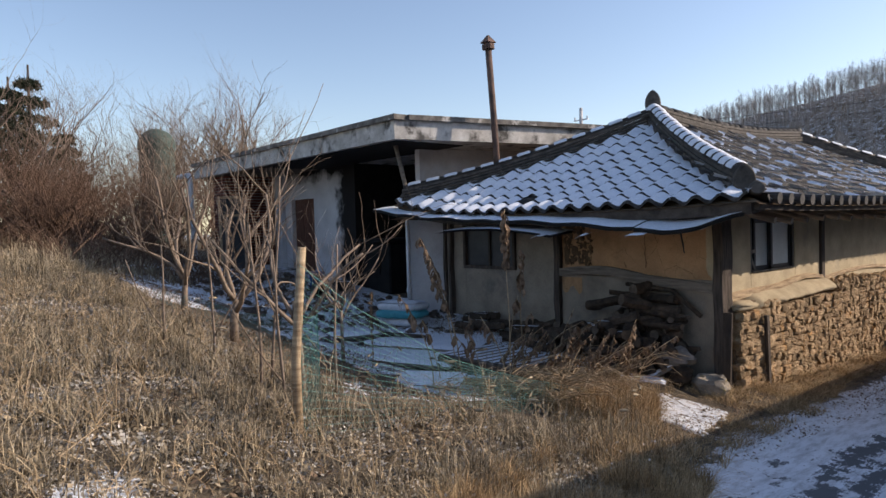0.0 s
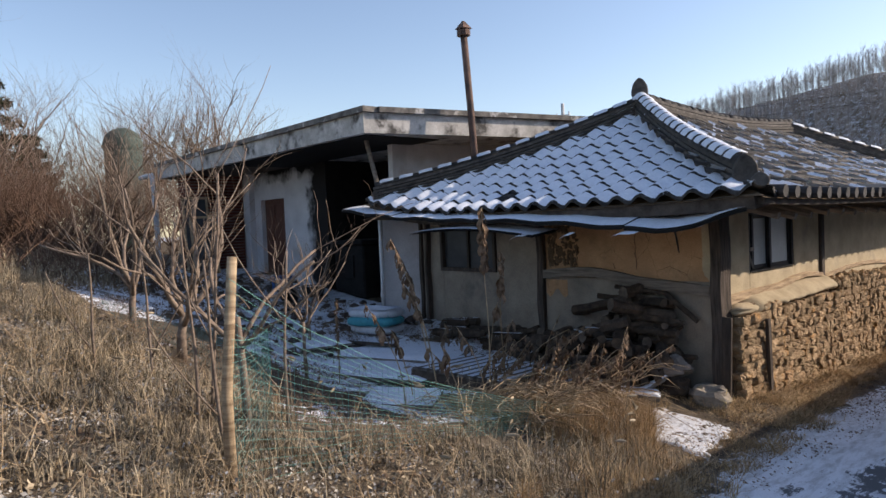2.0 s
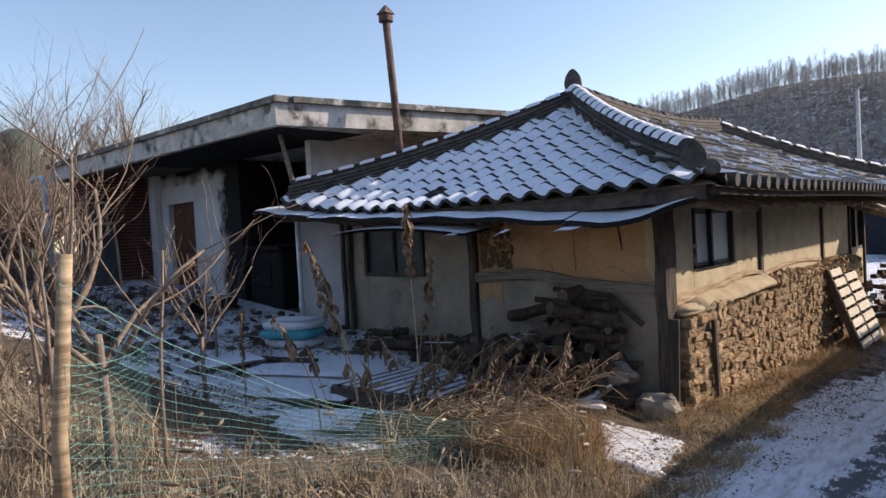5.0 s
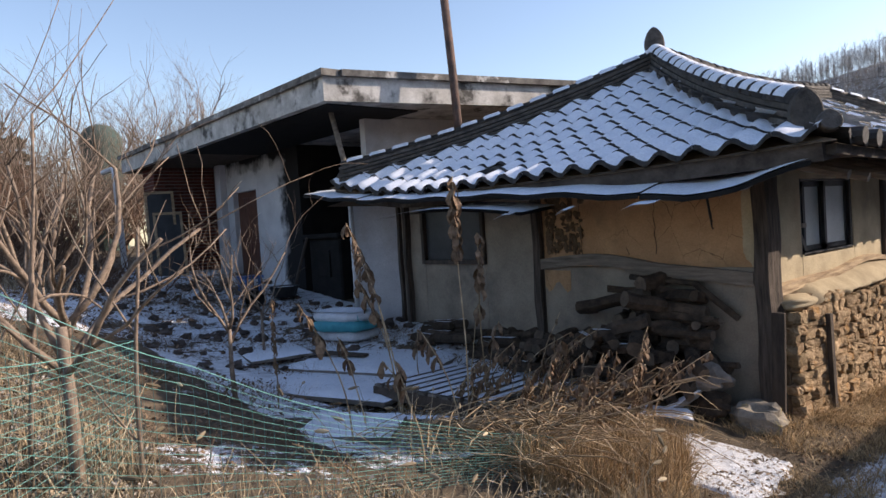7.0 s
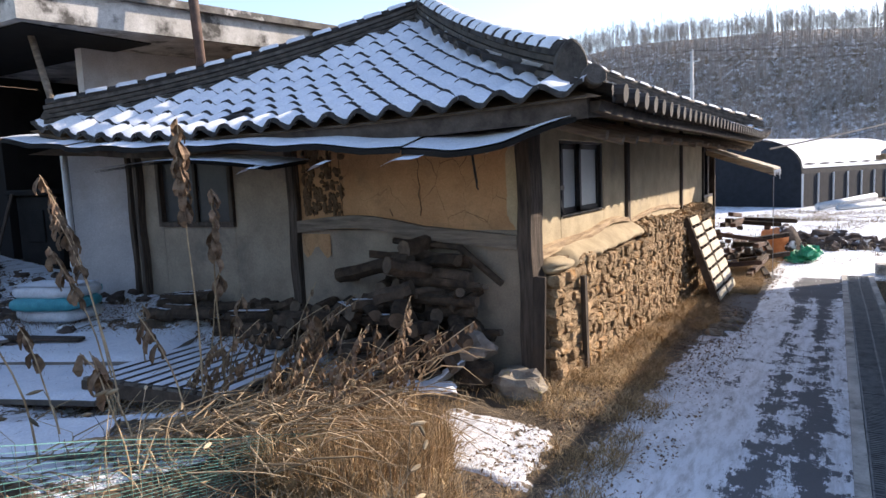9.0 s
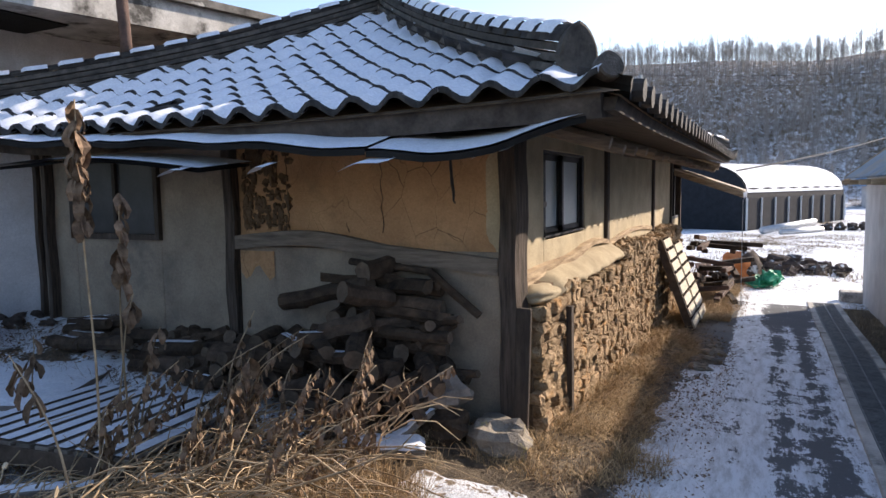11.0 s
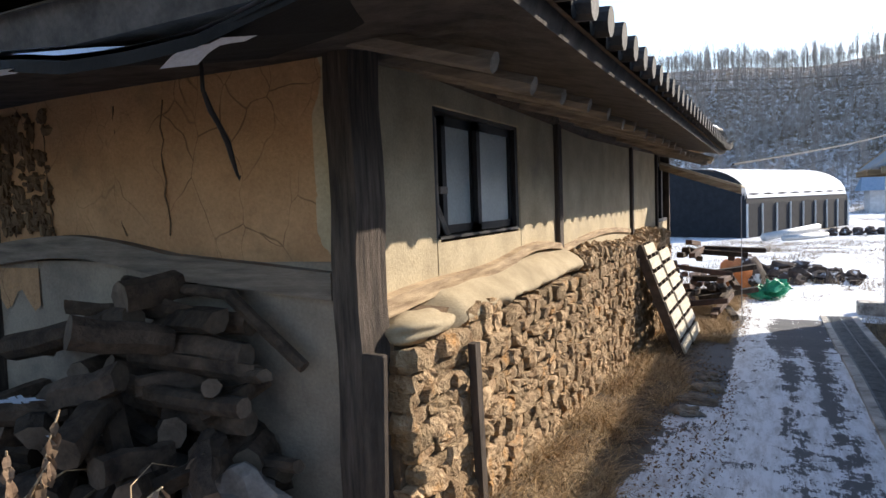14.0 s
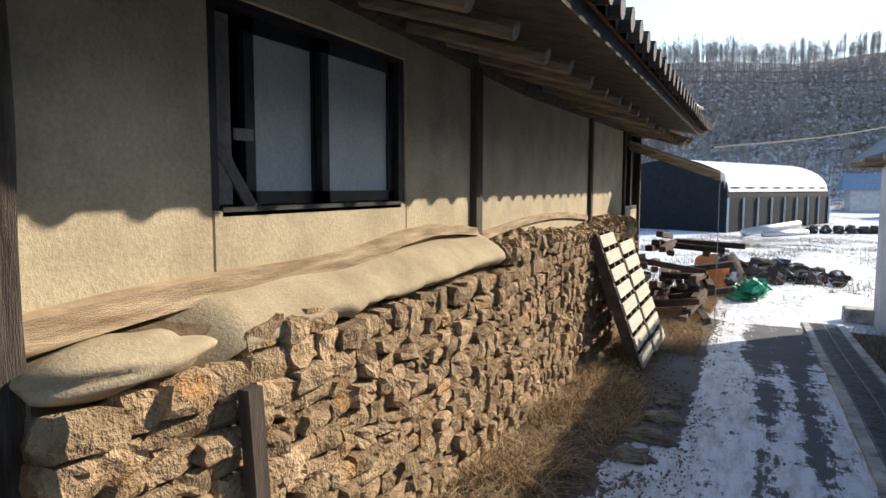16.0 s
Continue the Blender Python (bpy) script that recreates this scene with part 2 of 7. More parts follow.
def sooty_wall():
    """White wall blackened by smoke around the porch, about x = -6.5, and darker towards the slab."""
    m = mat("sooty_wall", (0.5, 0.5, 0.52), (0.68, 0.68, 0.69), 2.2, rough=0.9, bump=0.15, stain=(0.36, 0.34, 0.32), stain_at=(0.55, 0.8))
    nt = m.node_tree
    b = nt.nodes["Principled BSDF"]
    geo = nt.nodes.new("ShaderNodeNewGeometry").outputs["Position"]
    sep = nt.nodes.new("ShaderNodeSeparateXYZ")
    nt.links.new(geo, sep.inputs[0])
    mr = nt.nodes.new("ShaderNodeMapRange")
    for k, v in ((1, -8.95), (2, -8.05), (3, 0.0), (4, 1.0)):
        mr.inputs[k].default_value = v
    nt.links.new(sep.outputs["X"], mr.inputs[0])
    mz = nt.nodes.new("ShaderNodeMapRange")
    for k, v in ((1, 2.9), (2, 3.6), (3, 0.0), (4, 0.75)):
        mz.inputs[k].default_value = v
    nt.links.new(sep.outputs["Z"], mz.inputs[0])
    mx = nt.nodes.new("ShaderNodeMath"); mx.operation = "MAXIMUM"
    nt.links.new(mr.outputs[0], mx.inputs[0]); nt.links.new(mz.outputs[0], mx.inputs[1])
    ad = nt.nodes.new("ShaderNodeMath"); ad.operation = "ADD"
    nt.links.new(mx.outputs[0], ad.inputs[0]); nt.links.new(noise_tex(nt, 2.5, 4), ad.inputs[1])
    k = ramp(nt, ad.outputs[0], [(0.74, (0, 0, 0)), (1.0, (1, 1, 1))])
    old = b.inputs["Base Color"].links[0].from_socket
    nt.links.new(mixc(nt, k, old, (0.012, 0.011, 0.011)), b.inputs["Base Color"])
    return m


M_SOOTW = sooty_wall()


# ---- mesh building ----
class Geo:
    """Collects faces for one mesh."""

    def __init__(self):
        self.v, self.f = [], []

    def add(self, verts, faces):
        n = len(self.v)
        self.v.extend(tuple(p) for p in verts)
        self.f.extend(tuple(i + n for i in f) for f in faces)
        return self

    def box(self, lo, hi, m=None, jitter=0.0):
        x0, y0, z0 = lo
        x1, y1, z1 = hi
        p = [Vector(q) for q in ((x0, y0, z0), (x1, y0, z0), (x1, y1, z0), (x0, y1, z0), (x0, y0, z1), (x1, y0, z1), (x1, y1, z1), (x0, y1, z1))]
        if jitter:
            p = [q + Vector([random.uniform(-jitter, jitter) for _ in range(3)]) for q in p]
        if m is not None:
            p = [m @ q for q in p]
        return self.add(p, [(0, 3, 2, 1), (4, 5, 6, 7), (0, 1, 5, 4), (1, 2, 6, 5), (2, 3, 7, 6), (3, 0, 4, 7)])

    def tube(self, pts, rad, n=6, caps=True):
        pts = [Vector(p) for p in pts]
        rads = rad if isinstance(rad, (list, tuple)) else [rad] * len(pts)
        vs, fs = [], []
        side = None
        for i, p in enumerate(pts):
            d = (pts[min(i + 1, len(pts) - 1)] - pts[max(i - 1, 0)]).normalized()
            if side is None:
                side = d.orthogonal().normalized()
            side = (side - d * side.dot(d)).normalized()
            up = d.cross(side)
            for k in range(n):
                a = 2 * math.pi * k / n
                vs.append(p + (side * math.cos(a) + up * math.sin(a)) * rads[i])
        for i in range(len(pts) - 1):
            for k in range(n):
                a, b = i * n + k, i * n + (k + 1) % n
                fs.append((a, b, b + n, a + n))
        if caps:
            fs.append(tuple(range(n))[::-1])
            fs.append(tuple(range(len(vs) - n, len(vs))))
        return self.add(vs, fs)

    def sweep(self, rings):
        """Joins equal rings of points into one closed body."""
        n = len(rings[0])
        vs = [p for r in rings for p in r]
        fs = [(j * n + k, j * n + (k + 1) % n, (j + 1) * n + (k + 1) % n, (j + 1) * n + k) for j in range(len(rings) - 1) for k in range(n)]
        fs += [tuple(range(n))[::-1], tuple(range(len(vs) - n, len(vs)))]
        return self.add(vs, fs)

    def grid(self, nx, ny, fn):
        vs = [fn(i / (nx - 1), j / (ny - 1)) for j in range(ny) for i in range(nx)]
        fs = [(j * nx + i, j * nx + i + 1, (j + 1) * nx + i + 1, (j + 1) * nx + i) for j in range(ny - 1) for i in range(nx - 1)]
        return self.add(vs, fs)

    def blob(self, c, r, seed=0.0, rough=0.25, n=8, m=8, flat=1.0):
        vs, fs = [], []
        c = Vector(c)
        for j in range(m + 1):
            th = math.pi * j / m
            for i in range(n):
                ph = 2 * math.pi * i / n
                d = Vector((math.sin(th) * math.cos(ph), math.sin(th) * math.sin(ph), math.cos(th)))
                k = 1 + rough * noise.noise(d * 1.7 + Vector((seed, seed * 2.3, seed * 0.7))) * 2
                q = Vector((d.x * r[0], d.y * r[1], d.z * r[2])) * k
                vs.append(c + q)
        for j in range(m):
            for i in range(n):
                fs.append((j * n + i, (j + 1) * n + i, (j + 1) * n + (i + 1) % n, j * n + (i + 1) % n))
        return self.add(vs, fs)

    def mesh(self, name, material, smooth=False):
        me = bpy.data.meshes.new(name)
        me.from_pydata(self.v, [], self.f)
        me.materials.append(material)
        if smooth:
            me.polygons.foreach_set("use_smooth", [True] * len(me.polygons))
        me.update()
        return me


def part(name, geo, material, parent=None, label="", kind="", smooth=False, category="", group=""):
    me = geo if isinstance(geo, bpy.types.Mesh) else geo.mesh(name, material, smooth)
    ob = new(name, me)
    if parent is not None:
        ob.parent = parent
        if parent.parent is None:
            ob.matrix_parent_inverse = Matrix.Translation(parent.location).inverted()
    return tagged(ob, label, category, group, kind)


def thing(name, label, category, at=(0, 0, 0), group="", kind=""):
    """An empty at the base of a thing; its parts are given in world metres."""
    ob = new(name)
    ob.empty_display_size = 0.2
    ob.location = at
    return tagged(ob, label, category, group, kind)


def bevelled(lo, hi, b=0.01, m=None):
    bm = bmesh.new()
    bmesh.ops.create_cube(bm, size=1)
    lo, hi = Vector(lo), Vector(hi)
    for v in bm.verts:
        v.co = Vector([(lo[k] + hi[k]) / 2 + v.co[k] * (hi[k] - lo[k]) for k in range(3)])
    bmesh.ops.bevel(bm, geom=bm.edges[:], offset=b, segments=1, affect="EDGES")
    g = Geo()
    g.add([m @ v.co if m is not None else v.co for v in bm.verts], [[v.index for v in f.verts] for f in bm.faces])
    bm.free()
    return g


# ---- ground ----
KNOTS = [
    (4.2, -7.4, 0.2), (3.4, -6.0, 0.2), (2.6, -5.0, 0.12), (2.2, -3.4, 0.0), (2.0, -2.0, -0.08), (2.0, 0, -0.12), (1.5, 2, -0.17), (1.5, 4, -0.22), (1.6, 7, -0.32),
    (1.7, 10, -0.4), (1.7, 14, -0.46), (3.4, 0, -0.05), (3.4, 5, -0.2), (5, -4, 0.1), (6, -8, 0.4),
    (0.6, 1.0, -0.08), (0.5, 3, -0.12), (0.5, 5, -0.2), (0.6, 8, -0.3), (0.3, -0.2, 0.08), (0.4, -0.8, 0.05), (0.5, -1.5, 0.04), (0.0, -0.6, 0.12),
    (-0.6, -0.5, 0.22), (-1.5, -0.4, 0.32), (-3, -0.4, 0.45), (-4.5, -0.4, 0.56), (-0.7, -1.5, 0.15), (-2, -1.6, 0.2), (-3, -1.8, 0.25), (-4.2, -1.8, 0.35), (-6, -1.2, 0.62),
    (-7.4, 0.2, 0.78), (-9, -0.5, 1.0), (-10.5, -0.3, 1.13), (-12, -1.5, 1.3), (-6, -3, 0.7), (-9, -3, 1.15), (-2, -3, 0.35), (-0.6, -2.6, 0.25),
    (0.8, -2.6, 0.12), (0.6, -3.6, 0.35), (-0.2, -4.4, 0.55), (-0.2, -5.2, 0.7), (1.2, -4.8, 0.35), (1.8, -5.8, 0.4), (2.0, -7.0, 0.6), (0.4, -6.5, 0.85),
    (-1.8, -4.4, 0.72), (-2.4, -5.6, 1.0), (-4, -4.6, 1.0), (-4.4, -6.4, 1.35), (-7, -5, 1.5), (-8, -7.5, 1.9), (-12, -5, 1.75), (-16, -6, 2.1), (-20, 0, 1.7), (-6, -10, 2.0), (0, -10, 1.3),
    (-3, 3, 0.3), (-3, 8, 0.0), (-8, 6, 0.8), (-14, 8, 1.3), (-22, 12, 1.6), (8, 2, -0.2), (10, 10, -0.5), (2, 18, -0.55), (-4, 16, -0.45), (6, 24, -0.7), (-10, 24, -0.2), (-4, 40, -1.2), (8, 44, -1.2), (20, 30, -1),
]
KX = np.array([(k[0], k[1]) for k in KNOTS])
KZ = np.array([k[2] for k in KNOTS])
kd = np.hypot(KX[:, None, 0] - KX[None, :, 0], KX[:, None, 1] - KX[None, :, 1])
KW = np.linalg.solve(np.sqrt(kd ** 2 + 0.3) * -1 + np.eye(len(KZ)) * 0.05, KZ - 0.3)


def ground_z(x, y, fine=True):
    """Height of the ground, for numbers or arrays."""
    x, y = np.asarray(x, float), np.asarray(y, float)
    r = np.hypot(np.clip(x, -24, 24)[..., None] - KX[:, 0], np.clip(y, -12, 50)[..., None] - KX[:, 1])
    z = 0.3 - (np.sqrt(r ** 2 + 0.3) * KW).sum(-1)
    d = np.hypot(x, y)
    z = np.where(d > 26, z + (-1.3 - z) * np.clip((d - 26) / 20, 0, 1), z)
    az = np.degrees(np.arctan2(-x, y))
    prof = np.interp(az, [-60, -25, -9, -3.5, 2.5, 10, 15, 20, 28, 34, 42, 55], [9.0, 9.4, 9.9, 9.5, 10.1, 10.3, 10.4, 9.6, 8.2, 5.9, 2.4, 0.3])
    top = 195 * np.tan(np.radians(prof))
    hill = top * (0.5 - 0.5 * np.cos(np.pi * np.clip((d - 92) / 98, 0, 1)))
    far = np.where(d > 190, np.maximum(0, 1 - (d - 190) / 900), 1)
    return z + hill * far


def zat(x, y):
    return float(ground_z(x, y))


def bumps(x, y):
    return 0.018 * noise.noise(Vector((x * 2.3, y * 2.3, 0))) + 0.012 * noise.noise(Vector((x * 7, y * 7, 3)))


def ground_material():
    """Dry earth and litter with snow where the mask leaves it, packed snow with wheel ruts on the lane."""
    m = mat("ground", (0.05, 0.038, 0.028), (0.19, 0.145, 0.095), 7, rough=0.95, bump=0.9, dist=0.02, fine=45)
    nt = m.node_tree
    b = nt.nodes["Principled BSDF"]
    old = b.inputs["Base Color"].links[0].from_socket
    at = nt.nodes.new("ShaderNodeAttribute")
    at.attribute_name = "snow"
    n = noise_tex(nt, 5.0, 8, 0.72)
    n2 = noise_tex(nt, 1.2, 4, 0.6, (1, 0.35, 1))
    s = nt.nodes.new("ShaderNodeMath"); s.operation = "ADD"
    nt.links.new(at.outputs["Fac"], s.inputs[0]); nt.links.new(n, s.inputs[1])
    s2 = nt.nodes.new("ShaderNodeMath"); s2.operation = "MULTIPLY_ADD"
    nt.links.new(n2, s2.inputs[0]); s2.inputs[1].default_value = 0.6
    nt.links.new(s.outputs[0], s2.inputs[2])
    s2n = nt.nodes.new("ShaderNodeMath"); s2n.operation = "MULTIPLY"
    n3 = noise_tex(nt, 11.0, 6, 0.75, (3.2, 0.6, 1), None, (5, 1, 0))
    s3 = nt.nodes.new("ShaderNodeMath"); s3.operation = "MULTIPLY_ADD"
    nt.links.new(n3, s3.inputs[0]); s3.inputs[1].default_value = 0.7
    nt.links.new(s2.outputs[0], s3.inputs[2])
    nt.links.new(s3.outputs[0], s2n.inputs[0]); s2n.inputs[1].default_value = 0.5
    mask = ramp(nt, s2n.outputs[0], [(0.785, (0, 0, 0)), (0.812, (1, 1, 1))])
    ln = nt.nodes.new("ShaderNodeAttribute")
    ln.attribute_name = "lane"
    old = mixc(nt, ln.outputs["Fac"], old, (0.14, 0.145, 0.155))
    packed = ramp(nt, noise_tex(nt, 6.0, 7, 0.75, (2.5, 0.5, 1), None, (1, 4, 0)), [(0.36, (0.5, 0.52, 0.55)), (0.55, (0.8, 0.84, 0.9))])
    nt.links.new(mixc(nt, mask, old, packed), b.inputs["Base Color"])
    rr = ramp(nt, mask, [(0, (0.95,) * 3), (1, (0.55,) * 3)])
    nt.links.new(rr, b.inputs["Roughness"])
    return m


M_GROUND = ground_material()


def snow_amount(x, y):
    """0 bare, 1 covered: lane, yard, the flat slab by the corner, open fields."""
    v = 0.12
    if -30 < y < 9.5:
        c = 1.55 + max(0, -1.5 - y) * 0.34
        w = 0.68
        v = max(v, 0.6 - 0.55 * max(0, abs(x - c) - w) / 0.25)
        v -= 0.24 * math.exp(-((x - c - 0.42) / 0.1) ** 2) + 0.24 * math.exp(-((x - c - 0.12) / 0.09) ** 2) + 0.06 * math.exp(-((x - c + 0.2) / 0.06) ** 2) + 0.04 * max(0, min(1, (x - c) / 0.2)) + (0.16 if y > 6.5 and x > c - 0.1 else 0)
        v += 0.16 * noise.noise(Vector((x * 9, y * 2.2, 1))) + 0.1 * noise.noise(Vector((x * 22, y * 7, 2)))
        if x < 1.1 and y > 3.5:
            v -= 0.5
    if y >= 9.0:
        v = max(v, 0.56 + 0.25 * noise.noise(Vector((x * 0.25, y * 0.4, 5))))
    if -8 < x < -1.0 and -3.2 < y < 0 or (-12 < x < -6 and -4.5 < y < 0.3):
        v = max(v, 0.53 + 0.17 * noise.noise(Vector((x * 2, y * 2, 6))))
    if y < -3 and x < 2:
        v = max(v, 0.2 + 0.35 * noise.noise(Vector((x, y, 9))), 0.5 * math.exp(-((x - 0.5) / 0.5) ** 2 - ((y + 6.55) / 0.3) ** 2) + 0.3 * noise.noise(Vector((x * 5, y * 5, 3))))
    # Hill snow set high: some real patches, the rest lightens it for haze.
    if math.hypot(x, y) > 90:
        v = 0.46 if math.hypot(x, y) < 118 else 0.37
    return max(0.0, min(1.0, v))


def axis(lo, hi, step, far, n):
    a = list(np.arange(lo, hi + 1e-6, step))
    out = [lo - (far - abs(lo)) * ((k / n) ** 3) for k in range(n, 0, -1)]
    out2 = [hi + (far - abs(hi)) * ((k / n) ** 3) for k in range(1, n + 1)]
    return np.array(out + a + out2)


def build_ground():
    xs, ys = axis(-8, 4.5, 0.085, 1500, 46), axis(-7.5, 14, 0.1, 1500, 56)
    X, Y = np.meshgrid(xs, ys)
    Z = ground_z(X, Y)
    vs, sn, ln = [], [], []
    for j in range(len(ys)):
        for i in range(len(xs)):
            x, y, z = X[j, i], Y[j, i], Z[j, i]
            if abs(x) < 30 and abs(y) < 60:
                z += bumps(x, y)
            vs.append((x, y, z)); sn.append(snow_amount(x, y))
            ln.append(max(0.0, min(1.0, (0.95 - abs(x - 1.65 - max(0, -1.5 - y) * 0.34)) / 0.2)) if -30 < y < 11 else 0.0)
    nx = len(xs)
    fs = [(j * nx + i, j * nx + i + 1, (j + 1) * nx + i + 1, (j + 1) * nx + i) for j in range(len(ys) - 1) for i in range(nx - 1)]
    g = Geo().add(vs, fs)
    ob = part("ground", g, M_GROUND, kind="structure", smooth=True, label="dry winter earth with grass litter and thin trodden snow", category="ground")
    a = ob.data.attributes.new("snow", "FLOAT", "POINT")
    a.data.foreach_set("value", sn)
    a = ob.data.attributes.new("lane", "FLOAT", "POINT")
    a.data.foreach_set("value", ln)


build_ground()

# ---- farmhouse: plan ----
EX0, EX1, EY0, EY1 = -4.95, 0.92, -0.95, 9.9
RX, RY0, RY1, RZ = -2.03, 1.98, 7.2, 3.57
EZ = 2.2


def lift(d, k=0.25):
    return k * max(0.0, 1 - d / 2.0) ** 2


def eave_front(dl, dr):
    return EZ + lift(max(0, dl), 0.25) + lift(max(0, dr), 0.04)


def front_z(x, y):
    s = (y - EY0) / (RY0 - EY0)
    xl, xr = EX0 + (RX - EX0) * s, EX1 + (RX - EX1) * s
    return eave_front(x - xl, xr - x) * (1 - s) + RZ * s - 0.42 * s * (1 - s)


def side_z(x, y):
    s = (EX1 - x) / (EX1 - RX)
    ya, yb = EY0 + (RY0 - EY0) * s, EY1 + (RY1 - EY1) * s
    return (EZ - 0.02 + 0.03 * (1 - math.exp(-0.4 * max(0, y - ya))) + lift(max(0, y - ya), 0.04) + lift(max(0, yb - y), 0.15)) * (1 - s) + RZ * s - 0.42 * s * (1 - s)


house = thing("tiled_farmhouse", "old single-storey clay-tiled farmhouse with snow on its hipped roof", "house", (0, 0, 0.1))


# ---- farmhouse: walls ----
def wall_strip(axis_, at, a0, a1, z0, z1, thick, out=1):
    """An upright slab along x (at y) or y (at x)."""
    if axis_ == "x":
        return bevelled((a0, at, z0), (a1, at + thick, z1), 0.006)
    return bevelled((at - thick, a0, z0), (at, a1, z1), 0.006)


def build_house_walls():
    # gable end: earthen upper panel, grey daub below
    def low_edge(u):
        return 1.34 - 0.2 * max(0, (u - 0.35) / 0.65)
    def bulge(u, v):
        return (-2.3 + 2.27 * u, 0.03 - 0.1 * math.sin(math.pi * u) * math.sin(math.pi * (0.15 + 0.7 * v)) + 0.012 * noise.noise(Vector((u * 7, v * 3, 2))) + 0.006 * noise.noise(Vector((u * 25, v * 12, 2))), low_edge(u) + (2.35 - low_edge(u)) * v)
    part("wall_panel", Geo().grid(70, 36, bulge).box((-2.3, 0.06, 1.32), (-0.03, 0.2, 2.35)), M_MUD, house, "cracked ochre earthen wall panel", smooth=True)
    part("wall_panel", wall_strip("x", 0.0, -2.28, -0.04, -0.1, 1.33, 0.15), M_GREYW, house, "smoke-grey daub wall panel")
    part("wall_panel", wall_strip("x", 0.04, -3.2, -2.44, 0.0, 2.4, 0.15), M_GREYW, house)
    part("wall_panel", wall_strip("x", 0.04, -4.32, -3.2, 0.0, 1.38, 0.15), M_GREYW, house)
    part("wall_panel", wall_strip("x", 0.04, -4.66, -4.32, 0.0, 2.4, 0.15), M_GREYW, house)
    part("wall_panel", wall_strip("x", 0.04, -4.32, -3.2, 2.05, 2.4, 0.15), M_GREYW, house)
    g = Geo()
    m = Matrix.Translation((-4.8, 0.03, 0)) @ Matrix.Rotation(radians(48), 4, "Z")
    g.box((-0.62, 0, 0), (0, 0.14, 2.45), m)
    part("wall_panel", g, M_WHITE, house, "whitewashed wall panel")
    for x, w in ((-2.335, 0.095), (-4.63, 0.05), (-4.76, 0.05)):
        rings = []
        for k in range(13):
            xx, z = x + 0.012 * math.sin(k * 1.3 + x), -0.05 + 0.2 * k
            ww = w / 2 * (1 + 0.06 * math.sin(k * 2.1 + x))
            rings.append([(xx - ww, -0.05, z), (xx + ww, -0.05, z), (xx + ww, 0.12, z), (xx - ww, 0.12, z)])
        part("post", Geo().sweep(rings), M_POST, house, "dark weathered timber post")
    part("wall_panel", bevelled((-4.725, -0.01, -0.05), (-4.665, 0.12, 2.35), 0.004), M_GREYW, house, "strip of daub between two posts")
    rings = []
    for k in range(17):
        u = k / 16
        x, zc = -2.28 + 2.24 * u, 1.36 + 0.05 * math.sin(math.pi * min(1, u * 1.6)) - 0.2 * max(0, u - 0.35) ** 1.2
        yy = -0.05 - 0.05 * math.sin(math.pi * u)
        rings.append([(x, yy, zc - 0.06), (x, yy, zc + 0.05), (x, 0.06, zc + 0.05), (x, 0.06, zc - 0.06)])
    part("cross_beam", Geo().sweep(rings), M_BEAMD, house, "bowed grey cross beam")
    # crumbled patches in the mud
    def skin(x, z):
        u = (x + 2.3) / 2.27
        v = (z - low_edge(u)) / (2.35 - low_edge(u))
        return 0.03 - 0.1 * math.sin(math.pi * u) * math.sin(math.pi * (0.15 + 0.7 * v))
    rnd = random.Random(5)
    g = Geo()
    for k in range(150):
        x, z = -2.22 + rnd.random() ** 1.3 * 0.5, 1.46 + rnd.random() * 0.62
        g.blob((x, skin(x, z) - 0.008, z), (rnd.uniform(0.012, 0.035), 0.016, rnd.uniform(0.012, 0.05)), k, 0.6, 6, 4)
    part("crumbling_mud", g, M_CORE, house, "crumbled dark mud with bare lath", "stuff")
    for x0 in (-1.75, -1.2, -0.9):
        q = [(x0 + 0.01 * math.sin(k * 2.3 + x0 * 9), skin(x0, 1.45 + 0.06 * k) - 0.001, 1.45 + 0.06 * k) for k in range(11)]
        part("wall_crack", Geo().tube(q, [0.002 + 0.0025 * abs(math.sin(k * 1.9 + x0)) for k in range(11)], 4), M_CORE, house, "long upright crack in the mud")
    part("mud_flake", Geo().grid(8, 6, lambda u, v: (-2.26 + 0.34 * u, -0.01 - 0.008 * noise.noise(Vector((u * 4, v * 4, 0))), 1.29 - (0.17 + 0.06 * math.sin(u * 9)) * v)), M_MUD, house, "flake of mud plaster")
    rings = []
    for k in range(13):
        z = -0.05 + 0.2 * k
        e = 0.008 * math.sin(k * 1.7)
        rings.append([(-0.025 + e, -0.055, z), (0.085 + e, -0.045, z), (0.1 + e, 0.15, z), (-0.025 + e, 0.15, z)])
    part("post", Geo().sweep(rings), M_POST, house, "stout dark corner post with deep grain")
    # road side
    for a, b, z0, z1 in ((0.02, 0.82, -0.3, 2.35), (0.82, 2.09, -0.3, 1.37), (0.82, 2.09, 2.04, 2.35), (2.09, 2.9, -0.3, 2.35), (3.02, 6.02, -0.3, 2.35), (6.12, 8.0, -0.3, 2.35)):
        part("wall_panel", wall_strip("y", 0.0, a, b, z0, z1, 0.15), M_CREAM, house, "pale lime-washed earthen wall")
    for y, w in ((2.96, 0.12), (6.07, 0.1), (8.05, 0.1), (9.3, 0.1)):
        part("post", bevelled((-0.1, y - w / 2, 0.0), (0.035, y + w / 2, 2.4), 0.012), M_WOOD, house, "dark weathered timber post")
    # hidden sides close the house
    part("wall_panel", Geo().box((-4.6, 9.2, -0.3), (-0.1, 9.35, 2.4)), M_GREYW, house)
